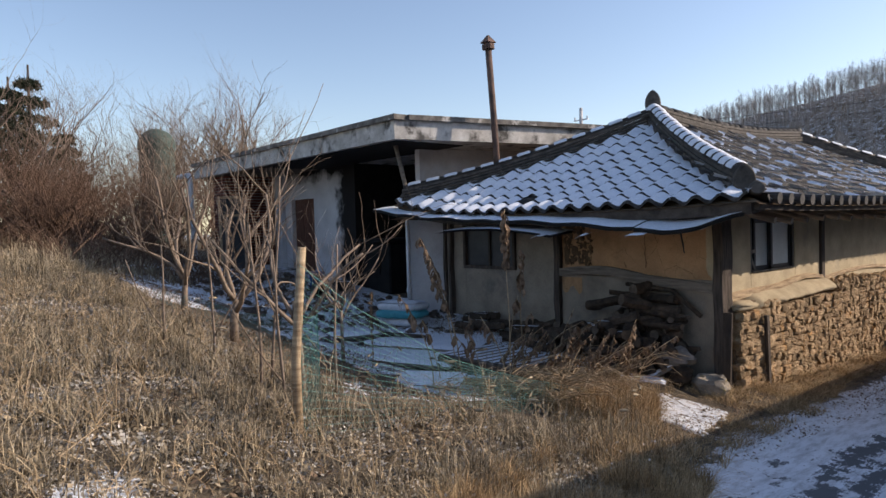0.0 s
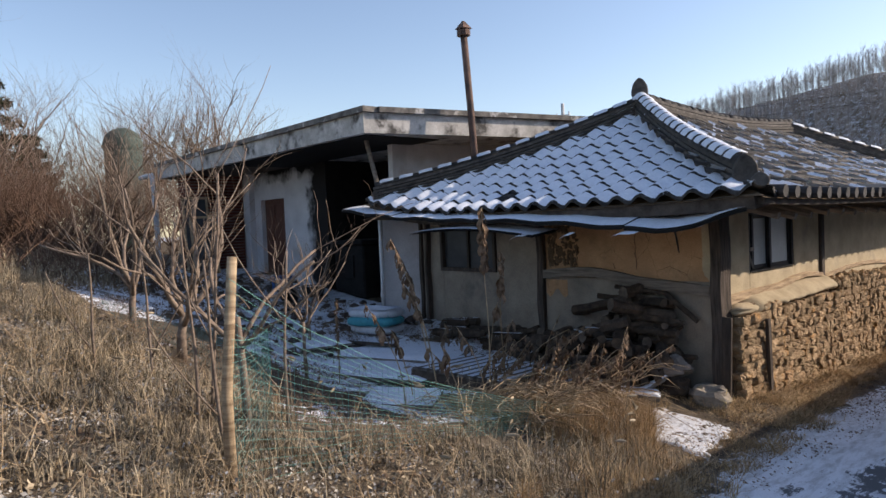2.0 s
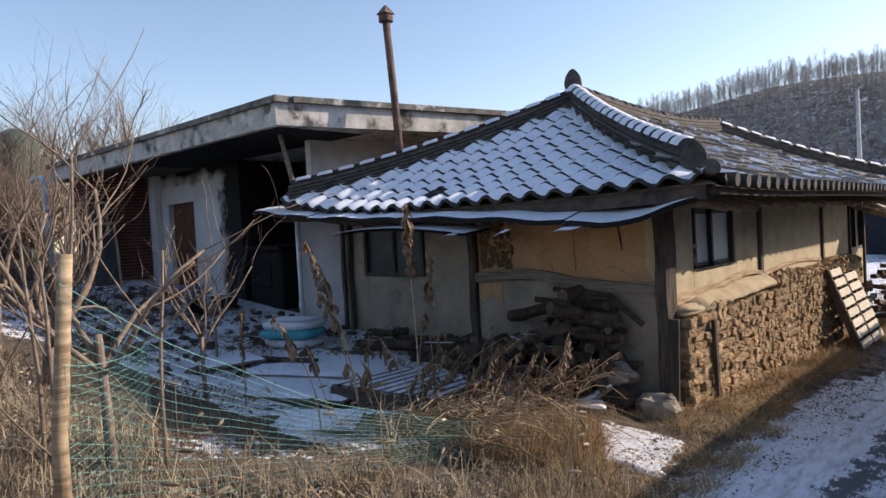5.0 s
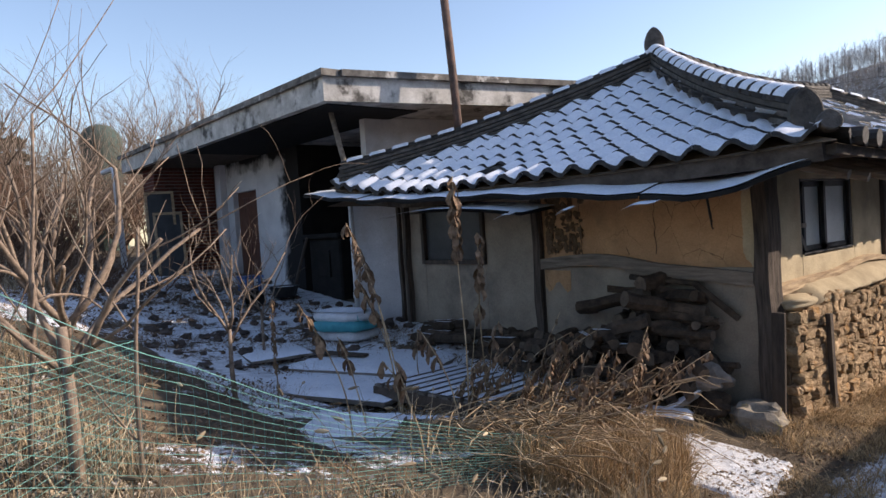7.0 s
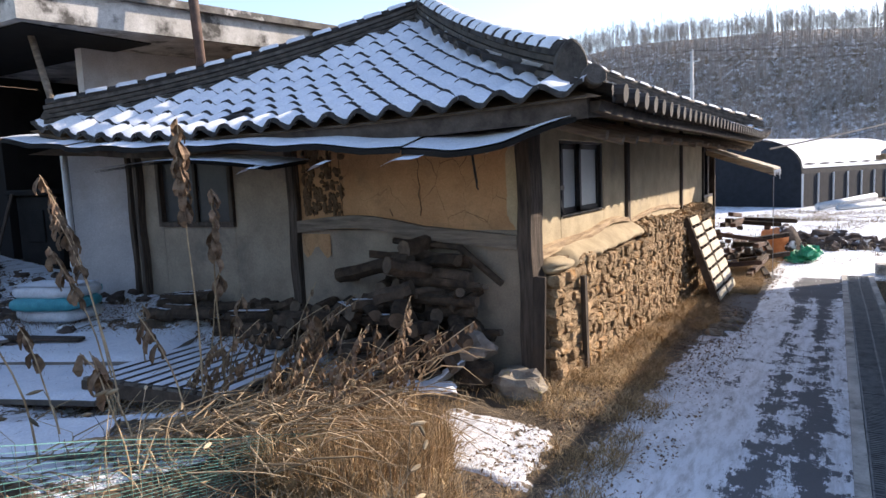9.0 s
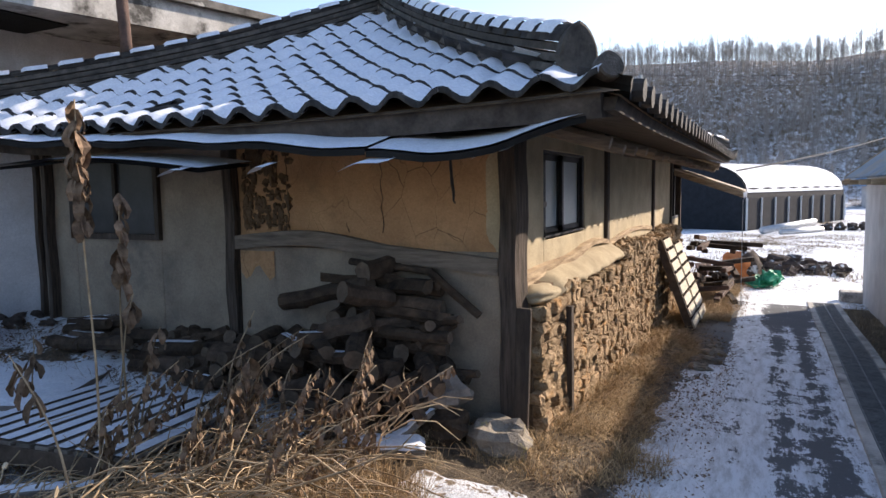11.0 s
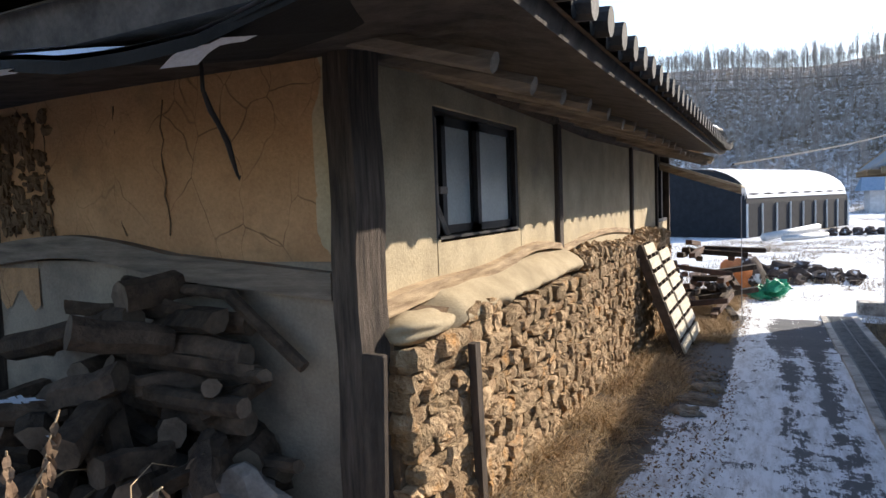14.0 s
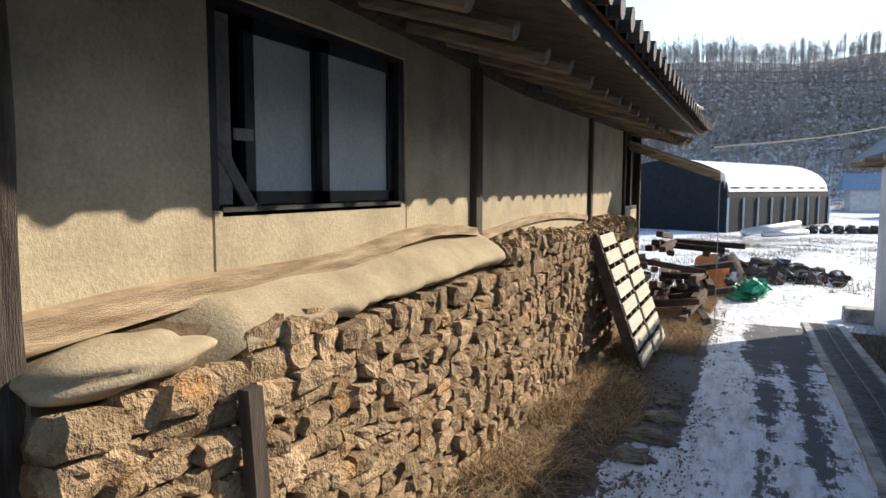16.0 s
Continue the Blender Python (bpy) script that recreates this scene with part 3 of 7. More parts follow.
    part("wall_panel", Geo().box((-4.75, 0.2, -0.2), (-4.6, 9.35, 2.4)), M_GREYW, house)
    part("ceiling_board", Geo().box((-4.7, 0.1, 2.36), (-0.05, 9.3, 2.42)), M_WOOD, house)
    part("wall_panel", Geo().box((-1.2, 8.0, -0.3), (-0.1, 8.1, 2.4)), M_GREYW, house)


build_house_walls()
part("hanging_wire", Geo().tube([(-0.12, -0.58, 2.06), (-0.12, -0.58, 1.94), (-0.14, -0.53, 1.88), (-0.165, -0.47, 1.84), (-0.19, -0.41, 1.79), (-0.19, -0.39, 1.73), (-0.21, -0.35, 1.68), (-0.2, -0.35, 1.66), (-0.195, -0.35, 1.675)], [0.006, 0.007, 0.01, 0.009, 0.011, 0.009, 0.006, 0.003, 0.003], 6), M_FRAME, None, "stiff black wire hanging from the awning's edge", category="wire", smooth=True)


def window_road():
    w = part("window", Geo().box((-0.14, 0.86, 1.35), (0.0, 2.04, 1.38)), M_FRAME, house, "dark-framed sliding window with frosted panes")
    for lo, hi in (((-0.14, 0.86, 2.02), (-0.01, 2.04, 2.05)), ((-0.14, 0.8, 1.35), (-0.012, 0.86, 2.05)), ((-0.14, 2.04, 1.35), (-0.012, 2.09, 2.05))):
        part("window_frame", Geo().box(lo, hi), M_FRAME, w)
    for a, b, x in ((1.06, 1.5, -0.075), (1.46, 2.04, -0.04)):
        part("sash", Geo().box((x - 0.03, a, 1.385), (x, a + 0.05, 2.02)).box((x - 0.03, b - 0.05, 1.385), (x, b, 2.02)).box((x - 0.03, a, 1.385), (x, b, 1.43)).box((x - 0.03, a, 1.97), (x, b, 2.02)), M_FRAME, w)
        part("pane", Geo().box((x - 0.02, a + 0.05, 1.43), (x - 0.012, b - 0.05, 1.97)), M_FROST, w, "frosted glass pane")
    m = Matrix.Translation((-0.05, 0.87, 1.62)) @ Matrix.Rotation(radians(-52), 4, "X")
    part("nailed_slat", bevelled((-0.012, 0, -0.025), (0.0, 0.36, 0.025), 0.003, m), M_BOARD, w)
    part("nailed_slat", bevelled((-0.07, 0.9, 1.385), (-0.055, 0.97, 2.0), 0.003), M_BOARD, w)
    part("nailed_slat", bevelled((-0.07, 0.99, 1.6), (-0.055, 1.08, 1.64), 0.003), M_BOARD, w)


def window_gable():
    w = part("window", Geo().box((-4.34, 0.0, 1.35), (-3.18, 0.1, 1.4)), M_WOOD, house, "old timber window with dusty panes")
    for lo, hi in (((-4.34, 0.0, 2.04), (-3.18, 0.1, 2.08)), ((-4.34, 0.0, 1.4), (-4.29, 0.1, 2.04)), ((-3.23, 0.0, 1.4), (-3.18, 0.1, 2.04)), ((-3.78, 0.03, 1.4), (-3.74, 0.08, 2.04))):
        part("window_frame", Geo().box(lo, hi), M_WOOD, w)
    for a, b in ((-4.29, -3.78), (-3.74, -3.23)):
        part("pane", Geo().box((a, 0.06, 1.4), (b, 0.068, 2.04)), M_DIM, w, "dusty grey pane")


def window_far():
    w = part("window", Geo().box((-0.1, 8.1, 1.15), (0.0, 9.25, 1.2)), M_FRAME, house, "dark-framed window under the eave")
    for lo, hi in (((-0.1, 8.1, 2.0), (0.0, 9.25, 2.04)), ((-0.1, 8.12, 1.2), (0.0, 8.17, 2.0)), ((-0.1, 8.64, 1.2), (0.0, 8.7, 2.0))):
        part("window_frame", Geo().box(lo, hi), M_FRAME, w)
    part("pane", Geo().box((-0.07, 8.15, 1.2), (-0.062, 9.25, 2.0)), M_DIM, w)
    part("wall_panel", wall_strip("y", 0.0, 8.1, 9.25, -0.3, 1.15, 0.15), M_CREAM, house)


window_road()
window_gable()
window_far()


# ---- farmhouse: roof ----
def roof_deck():
    g = Geo()
    def fr(u, v):
        xl, xr = EX0 + (RX - EX0) * v, EX1 + (RX - EX1) * v
        x, y = xl + (xr - xl) * u, EY0 + (RY0 - EY0) * v
        return (x, y, front_z(x, y) - 0.05)
    g.grid(25, 12, fr)
    part("roof_front", g, M_CORE, house, "clay bed of the snowy front roof slope")
    for flip, nm in ((False, "roof_road"), (True, "roof_back")):
        g = Geo()
        def sd(u, v):
            ya, yb = EY0 + (RY0 - EY0) * v, EY1 + (RY1 - EY1) * v
            y, x = ya + (yb - ya) * u, EX1 + (RX - EX1) * v
            z = side_z(x, y) - 0.05
            return (2 * RX - x - 0.05, y, z) if flip else (x, y, z)
        g.grid(40, 12, sd)
        part(nm, g, M_CORE, house, "clay bed of a long roof slope")
    g = Geo()
    g.grid(16, 10, lambda u, v: (lambda xl, xr, y, s: (xl + (xr - xl) * u, y, (EZ + lift((xr - xl) * u, 0.25) + lift((xr - xl) * (1 - u), 0.15)) * (1 - s) + RZ * s - 0.42 * s * (1 - s) - 0.05))(EX0 + (RX - EX0) * v, EX1 + (RX - EX1) * v, EY1 + (RY1 - EY1) * v, v))
    part("roof_end", g, M_CORE, house, "clay bed of the far roof slope")


roof_deck()


def tile_mesh(name, w, l, amp, lip=0.02):
    g = Geo()
    n = 8
    for k in range(n):
        q = []
        for u in (k / n, (k + 1) / n):
            x = (u - 0.5) * w
            z = amp * math.cos(2 * math.pi * u)
            q += [(x, -l / 2, z + lip), (x, l / 2 + 0.03, z), (x, -l / 2, z + lip - 0.03)]
        g.add(q, [(0, 3, 4, 1), (2, 5, 3, 0)])
    me = g.mesh(name, M_TILE, True)
    return me


def snow_tile(g, m, w, l, amp, wob):
    """Snow on one tile; its lower edge leaves a dark crescent."""
    n = 8
    vs = []
    for r in range(4):
        for k in range(n + 1):
            u = k / n
            back = 0.004 + 0.062 * (0.5 - 0.5 * math.cos(2 * math.pi * (u - 0.12 + wob))) ** 1.5
            yy = (-l / 2 + back, -l / 2 + back + 0.025, 0.0, l / 2 + 0.05)[r]
            h = (0.014, 0.034, 0.036, 0.03)[r]
            vs.append(m @ Vector(((u - 0.5) * w * 1.02, yy, amp * math.cos(2 * math.pi * u) * 0.95 + h)))
    fs = [(j * (n + 1) + k, j * (n + 1) + k + 1, (j + 1) * (n + 1) + k + 1, (j + 1) * (n + 1) + k) for j in range(3) for k in range(n)]
    g.add(vs, fs)


def frame_at(x, y, zf, along, up):
    e = 0.03
    p = Vector((x, y, zf(x, y)))
    u = Vector((x + along[0] * e, y + along[1] * e, zf(x + along[0] * e, y + along[1] * e))) - p
    v = Vector((x + up[0] * e, y + up[1] * e, zf(x + up[0] * e, y + up[1] * e))) - p
    u.normalize(); v.normalize()
    n = u.cross(v).normalized()
    v = n.cross(u)
    return Matrix(((u.x, v.x, n.x, p.x), (u.y, v.y, n.y, p.y), (u.z, v.z, n.z, p.z), (0, 0, 0, 1)))


def roof_tiles():
    rf = [o for o in house.children if o.name.startswith("roof_front")][0]
    rr = [o for o in house.children if o.name.startswith("roof_road")][0]
    snow, rest = Geo(), Geo()
    W, L = 0.27, 0.265
    me = tile_mesh("roof_tile", W, L, 0.036, 0.036)
    cols = int((EX1 - EX0) / W)
    for i in range(cols):
        x = EX0 + 0.1 + W * (i + 0.5)
        smax = min((x - EX0) / (RX - EX0), (EX1 - x) / (EX1 - RX))
        j = 0
        while True:
            y = EY0 + L * (j + 0.42)
            if (y - EY0 - 0.1) / (RY0 - EY0) > smax or y > RY0:
                break
            m = frame_at(x, y, front_z, (1, 0), (0, 1)) @ Matrix.Rotation(radians(random.uniform(-2, 2)), 4, "Z")
            ob = part("tile", me, None, rf)
            ob.matrix_basis = m
            if random.random() < 0.985:
                snow_tile(snow, m, W, L, 0.034, random.uniform(-0.06, 0.06))
            j += 1
    part("snow_cover", snow, M_SNOW, rf, "thin snow lying on the tiles", "stuff", smooth=True)
    W2, L2 = 0.26, 0.245
    me2 = tile_mesh("road_tile", W2, L2, 0.036)
    patch = Geo()
    n = 0
    for i in range(int((EY1 - EY0) / W2)):
        y = EY0 + 0.1 + W2 * (i + 0.5)
        smax = min((y - EY0) / (RY0 - EY0), (EY1 - y) / (EY1 - RY1), 1)
        j = 0
        while True:
            x = EX1 - L2 * (j + 0.42)
            if (EX1 - x - 0.1) / (EX1 - RX) > smax:
                break
            m = frame_at(x, y, side_z, (0, 1), (-1, 0)) @ Matrix.Rotation(radians(random.uniform(-3, 3)), 4, "Z")
            if n < 290:
                ob = part("tile", me2, None, rr)
                ob.matrix_basis = m
                n += 1
            else:
                rest.add([m @ v.co for v in me2.vertices], [p.vertices for p in me2.polygons])
            for rep in range(random.choice((1, 1, 2))):
                a = random.uniform(0.05, 0.45); w = random.uniform(0.25, 0.5)
                q = []
                for v in (-0.5, 0.35):
                    for k in range(5):
                        u = a + w * k / 4
                        q.append(m @ Vector(((u - 0.5) * W2, v * L2 + random.uniform(0, 0.05), 0.036 * math.cos(2 * math.pi * u) + 0.042)))
                patch.add(q, [(k, k + 1, k + 6, k + 5) for k in range(4)])
            j += 1
    part("far_tiles", rest, M_TILE, rr, "grey clay tiles farther along", "stuff", smooth=True)
    part("snow_scrap", patch, M_SNOW, rr, "scraps of melting snow between tiles", "stuff", smooth=True)


def roll(name, pts, label, snowy, capstep=0.23, r=0.085, w=0.17, h=0.15):
    """A ridge or hip: stacked flat tiles, half-round caps on top."""
    pts = [Vector(p) for p in pts]
    base = None
    for layer in range(4):
        ww = w * (1 - 0.13 * layer) / 2 + (0.01 if layer % 2 else 0)
        z0, z1 = -0.05 + layer * h / 3.2, -0.05 + (layer + 1) * h / 3.2 - 0.012
        rings = []
        for k, p in enumerate(pts):
            d = pts[min(k + 1, len(pts) - 1)] - pts[max(k - 1, 0)]
            sd = Vector((-d.y, d.x, 0)).normalized() * ww
            rings.append([p - sd + Vector((0, 0, z0)), p + sd + Vector((0, 0, z0)), p + sd + Vector((0, 0, z1)), p - sd + Vector((0, 0, z1))])
        ob = part(name if layer == 0 else "ridge_course", Geo().sweep(rings), M_RIDGE, house if layer == 0 else base, label if layer == 0 else "")
        base = base or ob
    total = sum((b - a).length for a, b in zip(pts, pts[1:]))
    cap = Geo()
    n = 8
    for k in range(n):
        q = []
        for a in (math.pi * k / n, math.pi * (k + 1) / n):
            q += [(math.cos(a) * r, 0, math.sin(a) * r), (math.cos(a) * r * 0.85, capstep * 1.05, math.sin(a) * r * 0.85), (math.cos(a) * r * 0.75, 0, math.sin(a) * r * 0.72)]
        cap.add(q, [(0, 1, 4, 3), (2, 0, 3, 5)])
    me = cap.mesh("cap_tile", M_TILE, True)
    sn = Geo()
    d = 0.02
    while d < total - capstep * 0.6:
        t = d
        for a, b in zip(pts, pts[1:]):
            L = (b - a).length
            if t <= L:
                break
            t -= L
        p = a + (b - a) * (t / L) + Vector((0, 0, h * 0.93))
        m = Matrix.Translation(p) @ (b - a).to_track_quat("Y", "Z").to_matrix().to_4x4() @ Matrix.Rotation(radians(random.uniform(-4, 4)), 4, "Z")
        ob = part("cap_tile", me, None, base)
        ob.matrix_basis = m
        if snowy:
            q = []
            for yy, hh in ((0.085, 0.008), (0.115, 0.022), (capstep * 0.98, 0.02)):
                for k in range(7):
                    a2 = math.pi * (0.12 + 0.76 * k / 6)
                    q.append(m @ Vector((math.cos(a2) * (r + hh) * 0.95, yy, math.sin(a2) * (r + hh) * 0.97)))
            sn.add(q, [(j * 7 + k, j * 7 + k + 1, j * 7 + k + 8, j * 7 + k + 7) for j in range(2) for k in range(6)])
        d += capstep
    if snowy:
        part("snow_cover", sn, M_SNOW, base, "snow on the ridge caps", "stuff", smooth=True)
    return base


def hip_pts(cx, cy, rx, ry, n=12, start=0.0, up=0.04):
    out = []
    for k in range(n + 1):
        s = start + (1 - start) * k / n
        z = (EZ + up) * (1 - s) + RZ * s - 0.42 * s * (1 - s)
        out.append((cx + (rx - cx) * s, cy + (ry - cy) * s, z + 0.03))
    return out


def end_plate(name, at, yaw, r, hgt, label, lean=0):
    """An upright rounded end tile with a slightly pointed head."""
    g = Geo()
    n = 20
    out = []
    for k in range(n):
        a = 2 * math.pi * k / n
        x, z = math.sin(a) * r, math.cos(a) * hgt / 2
        if z > 0:
            z *= 1 + 0.18 * (1 - abs(math.sin(a)))
            x *= 0.97
        out.append((x, z))
    for th, sc in ((-0.03, 0.88), (-0.02, 1), (0.03, 1), (0.04, 0.9)):
        g.v.extend((x * sc, th, z * sc) for x, z in out)
    for j in range(3):
        for k in range(n):
            g.f.append((j * n + k, j * n + (k + 1) % n, (j + 1) * n + (k + 1) % n, (j + 1) * n + k))
    g.f.append(tuple(range(n))[::-1]); g.f.append(tuple(range(3 * n, 4 * n)))
    m = Matrix.Translation(at) @ Matrix.Rotation(yaw, 4, "Z") @ Matrix.Rotation(lean, 4, "X")
    g.v = [tuple(m @ Vector(v)) for v in g.v]
    return part(name, g, M_RIDGE, house, label)


roll("hip_ridge", hip_pts(EX1, EY0, RX, RY0, start=0.095, up=0.0), "hip ridge capped with half-round tiles under snow", True, r=0.095, w=0.22, h=0.17)
roll("hip_ridge", hip_pts(EX0, EY0, RX, RY0, start=0.04, up=0.25), "hip ridge of stacked clay tiles", True, 0.3, 0.06, 0.19, 0.16)
roll("hip_ridge", hip_pts(EX1, EY1, RX, RY1, start=0.04, up=0.15), "hip ridge of stacked clay tiles", True, 0.3, 0.06, 0.19, 0.16)
end_plate("corner_tile", (EX0 + 0.12, EY0 + 0.12, EZ + 0.34), radians(-45), 0.07, 0.14, "small upturned corner tile", radians(-30))
roll("main_ridge", [(RX, RY0 + 0.05 + (RY1 - RY0) * k / 10, RZ + 0.06 - 0.12 * math.sin(math.pi * k / 10)) for k in range(11)], "main ridge of stacked clay tiles", False, 0.22, 0.075, 0.26, 0.17)
end_plate("ridge_finial", (RX, RY0 - 0.02, RZ + 0.29), 0.35, 0.12, 0.34, "rounded clay ridge-end tile")
s0 = hip_pts(EX1, EY0, RX, RY0, start=0.095, up=0.0)[0]
end_plate("hip_end_tile", (s0[0] + 0.01, s0[1] - 0.01, s0[2] + 0.09), radians(45), 0.11, 0.29, "large rounded hip-end tile")
end_plate("corner_tile", (EX1 - 0.08, EY0 + 0.12, EZ + 0.12), radians(45), 0.075, 0.13, "small scrolled corner tile", radians(-15))


def eave_details():
    # fascia boards that follow the upswept eaves
    rings = []
    for k in range(31):
        x = EX0 + 0.1 + (EX1 - EX0 - 0.2) * k / 30
        z = front_z(x, EY0)
        rings.append([(x, EY0 + 0.06, z - 0.16), (x, EY0 + 0.03, z - 0.03), (x, 0.0, z + 0.06), (x, 0.05, z - 0.06)])
    part("eave_fascia", Geo().sweep(rings), M_EAVE, house, "dark timber eave board")
    rings = []
    for k in range(45):
        y = EY0 + 0.1 + (EY1 - EY0 - 0.2) * k / 44
        z = side_z(EX1, y)
        zi = min(z + 0.16, front_z(-0.05, y) - 0.12) if y < 1.9 else z + 0.16
        rings.append([(EX1 - 0.05, y, z - 0.1), (EX1 - 0.03, y, z - 0.04), (-0.05, y, zi), (-0.05, y, zi - 0.06)])
    part("eave_fascia", Geo().sweep(rings), M_EAVE, house, "dark timber eave board")
    # round rafters on the road side
    y = EY0 + 0.85
    while y < EY1 - 0.3:
        z = side_z(EX1, y) + random.uniform(-0.02, 0.02)
        # Rafter colour is lighter than its wood, to carry the eave's glare.
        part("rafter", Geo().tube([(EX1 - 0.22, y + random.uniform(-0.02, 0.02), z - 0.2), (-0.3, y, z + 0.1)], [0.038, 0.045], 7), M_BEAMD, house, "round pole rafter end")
        y += 0.42 + random.uniform(-0.04, 0.04)
    part("eave_plate", Geo().tube([(-0.02, EY0 + 0.2, 2.27), (0.0, 4, 2.17), (-0.02, 9.6, 2.24)], 0.07, 8), M_WOOD, house, "round timber wall plate")
    # round end tiles along the road eave
    disc = Geo()
    disc.tube([(0, -0.04, 0), (0, 0.1, 0.01)], 0.058, 10)
    me = disc.mesh("eave_tile", M_TILE)
    y = EY0 + 0.3
    rr = [o for o in house.children if o.name.startswith("roof_road")][0]
    while y < EY1 - 0.1:
        ob = part("eave_tile", me, None, rr)
        ob.matrix_basis = Matrix.Translation((EX1 + 0.02, y, side_z(EX1, y) + 0.01)) @ Matrix.Rotation(radians(90), 4, "Z")
        y += 0.26


eave_details()


def awning():
    """Bent metal sheets under the gable eave, with snow, rising toward the corner."""
    XS, ZS = [-5.25, -4.2, -2.5, -1.4, 0.0, 0.35, 0.75], [2.33, 2.2, 2.1, 2.04, 1.93, 1.97, 2.1]
    def base(u, v):
        x = -5.25 + 6.0 * u
        z = float(np.interp(x, XS, ZS)) + (0.07 + 0.09 * u) * (1 - v) + 0.012 * math.sin(u * 47) * v
        y = -0.4 - 0.75 * v + 0.25 * max(0, u - 0.88) / 0.12 * v
        return x, y, z
    t = thing("sheet_awning", "bent snow-covered metal sheets fixed under the gable eave", "awning", (-2, -0.4, 2.0))
    cuts = (0, 0.2, 0.47, 0.82, 1.0)
    for k in range(4):
        a, b = cuts[k], cuts[k + 1]
        dz = -0.012 * (k % 2)
        rag = [0.03 * noise.noise(Vector((i * 0.7, k * 9.1, 0))) for i in range(40)]
        def f(u, v, off=0.0, inset=0.0):
            x, y, z = base(a + (b - a) * u, v * (1 + rag[int(u * 39)]) * (1 - inset))
            return (x, y, z + dz + off)
        g = Geo()
        g.grid(14, 3, f)
        g.grid(14, 3, lambda u, v: f(1 - u, v, -0.012))
        g.grid(14, 2, lambda u, v: (f(u, 1)[0], f(u, 1)[1], f(u, 1)[2] - 0.03 * v))
        sh = part("sheet", g, M_SOOTSHADE, t, "dark rusted metal sheet")
        g = Geo()
        g.grid(16, 4, lambda u, v: f(u, v, 0.03 * min(1, (1 - v) * 8 + 0.3) + 0.004, 0.02))
        part("snow_cover", g, M_SNOW, sh, "smooth snow on the sheet", "stuff", smooth=True)
    # a torn lower sheet
    g = Geo()
    def low(u, v):
        x = -3.6 + 2.15 * u
        return (x, -0.75 - 0.45 * v, 1.99 - 0.07 * u - 0.05 * v + 0.07 * math.sin(u * 3.0))
    g.grid(10, 3, low)
    g.grid(10, 3, lambda u, v: (low(1 - u, v)[0], low(1 - u, v)[1], low(1 - u, v)[2] - 0.01))
    sh = part("torn_sheet", g, M_SOOTSHADE, t, "torn hanging sheet")
    g = Geo()
    g.grid(12, 3, lambda u, v: (low(u, v)[0], low(u, v)[1], low(u, v)[2] + 0.02))
    part("snow_cover", g, M_SNOW, sh, "", "stuff", smooth=True)
    for x0, x1 in ((-1.75, -1.5), (-1.05, -0.9), (-0.45, -0.15), (0.2, 0.4)):
        g = Geo()
        g.grid(6, 3, lambda u, v: (x0 + (x1 - x0) * u, -1.12 - 0.12 * v + 0.35 * max(0, x0 + 0.4), 1.88 + 0.22 * max(0, x0) + 0.06 * u + 0.015 * math.sin(u * 5) - 0.03 * v))
        part("snow_scrap", g, M_SNOW, t, "ragged snow-covered sheet scrap", smooth=True)


awning()


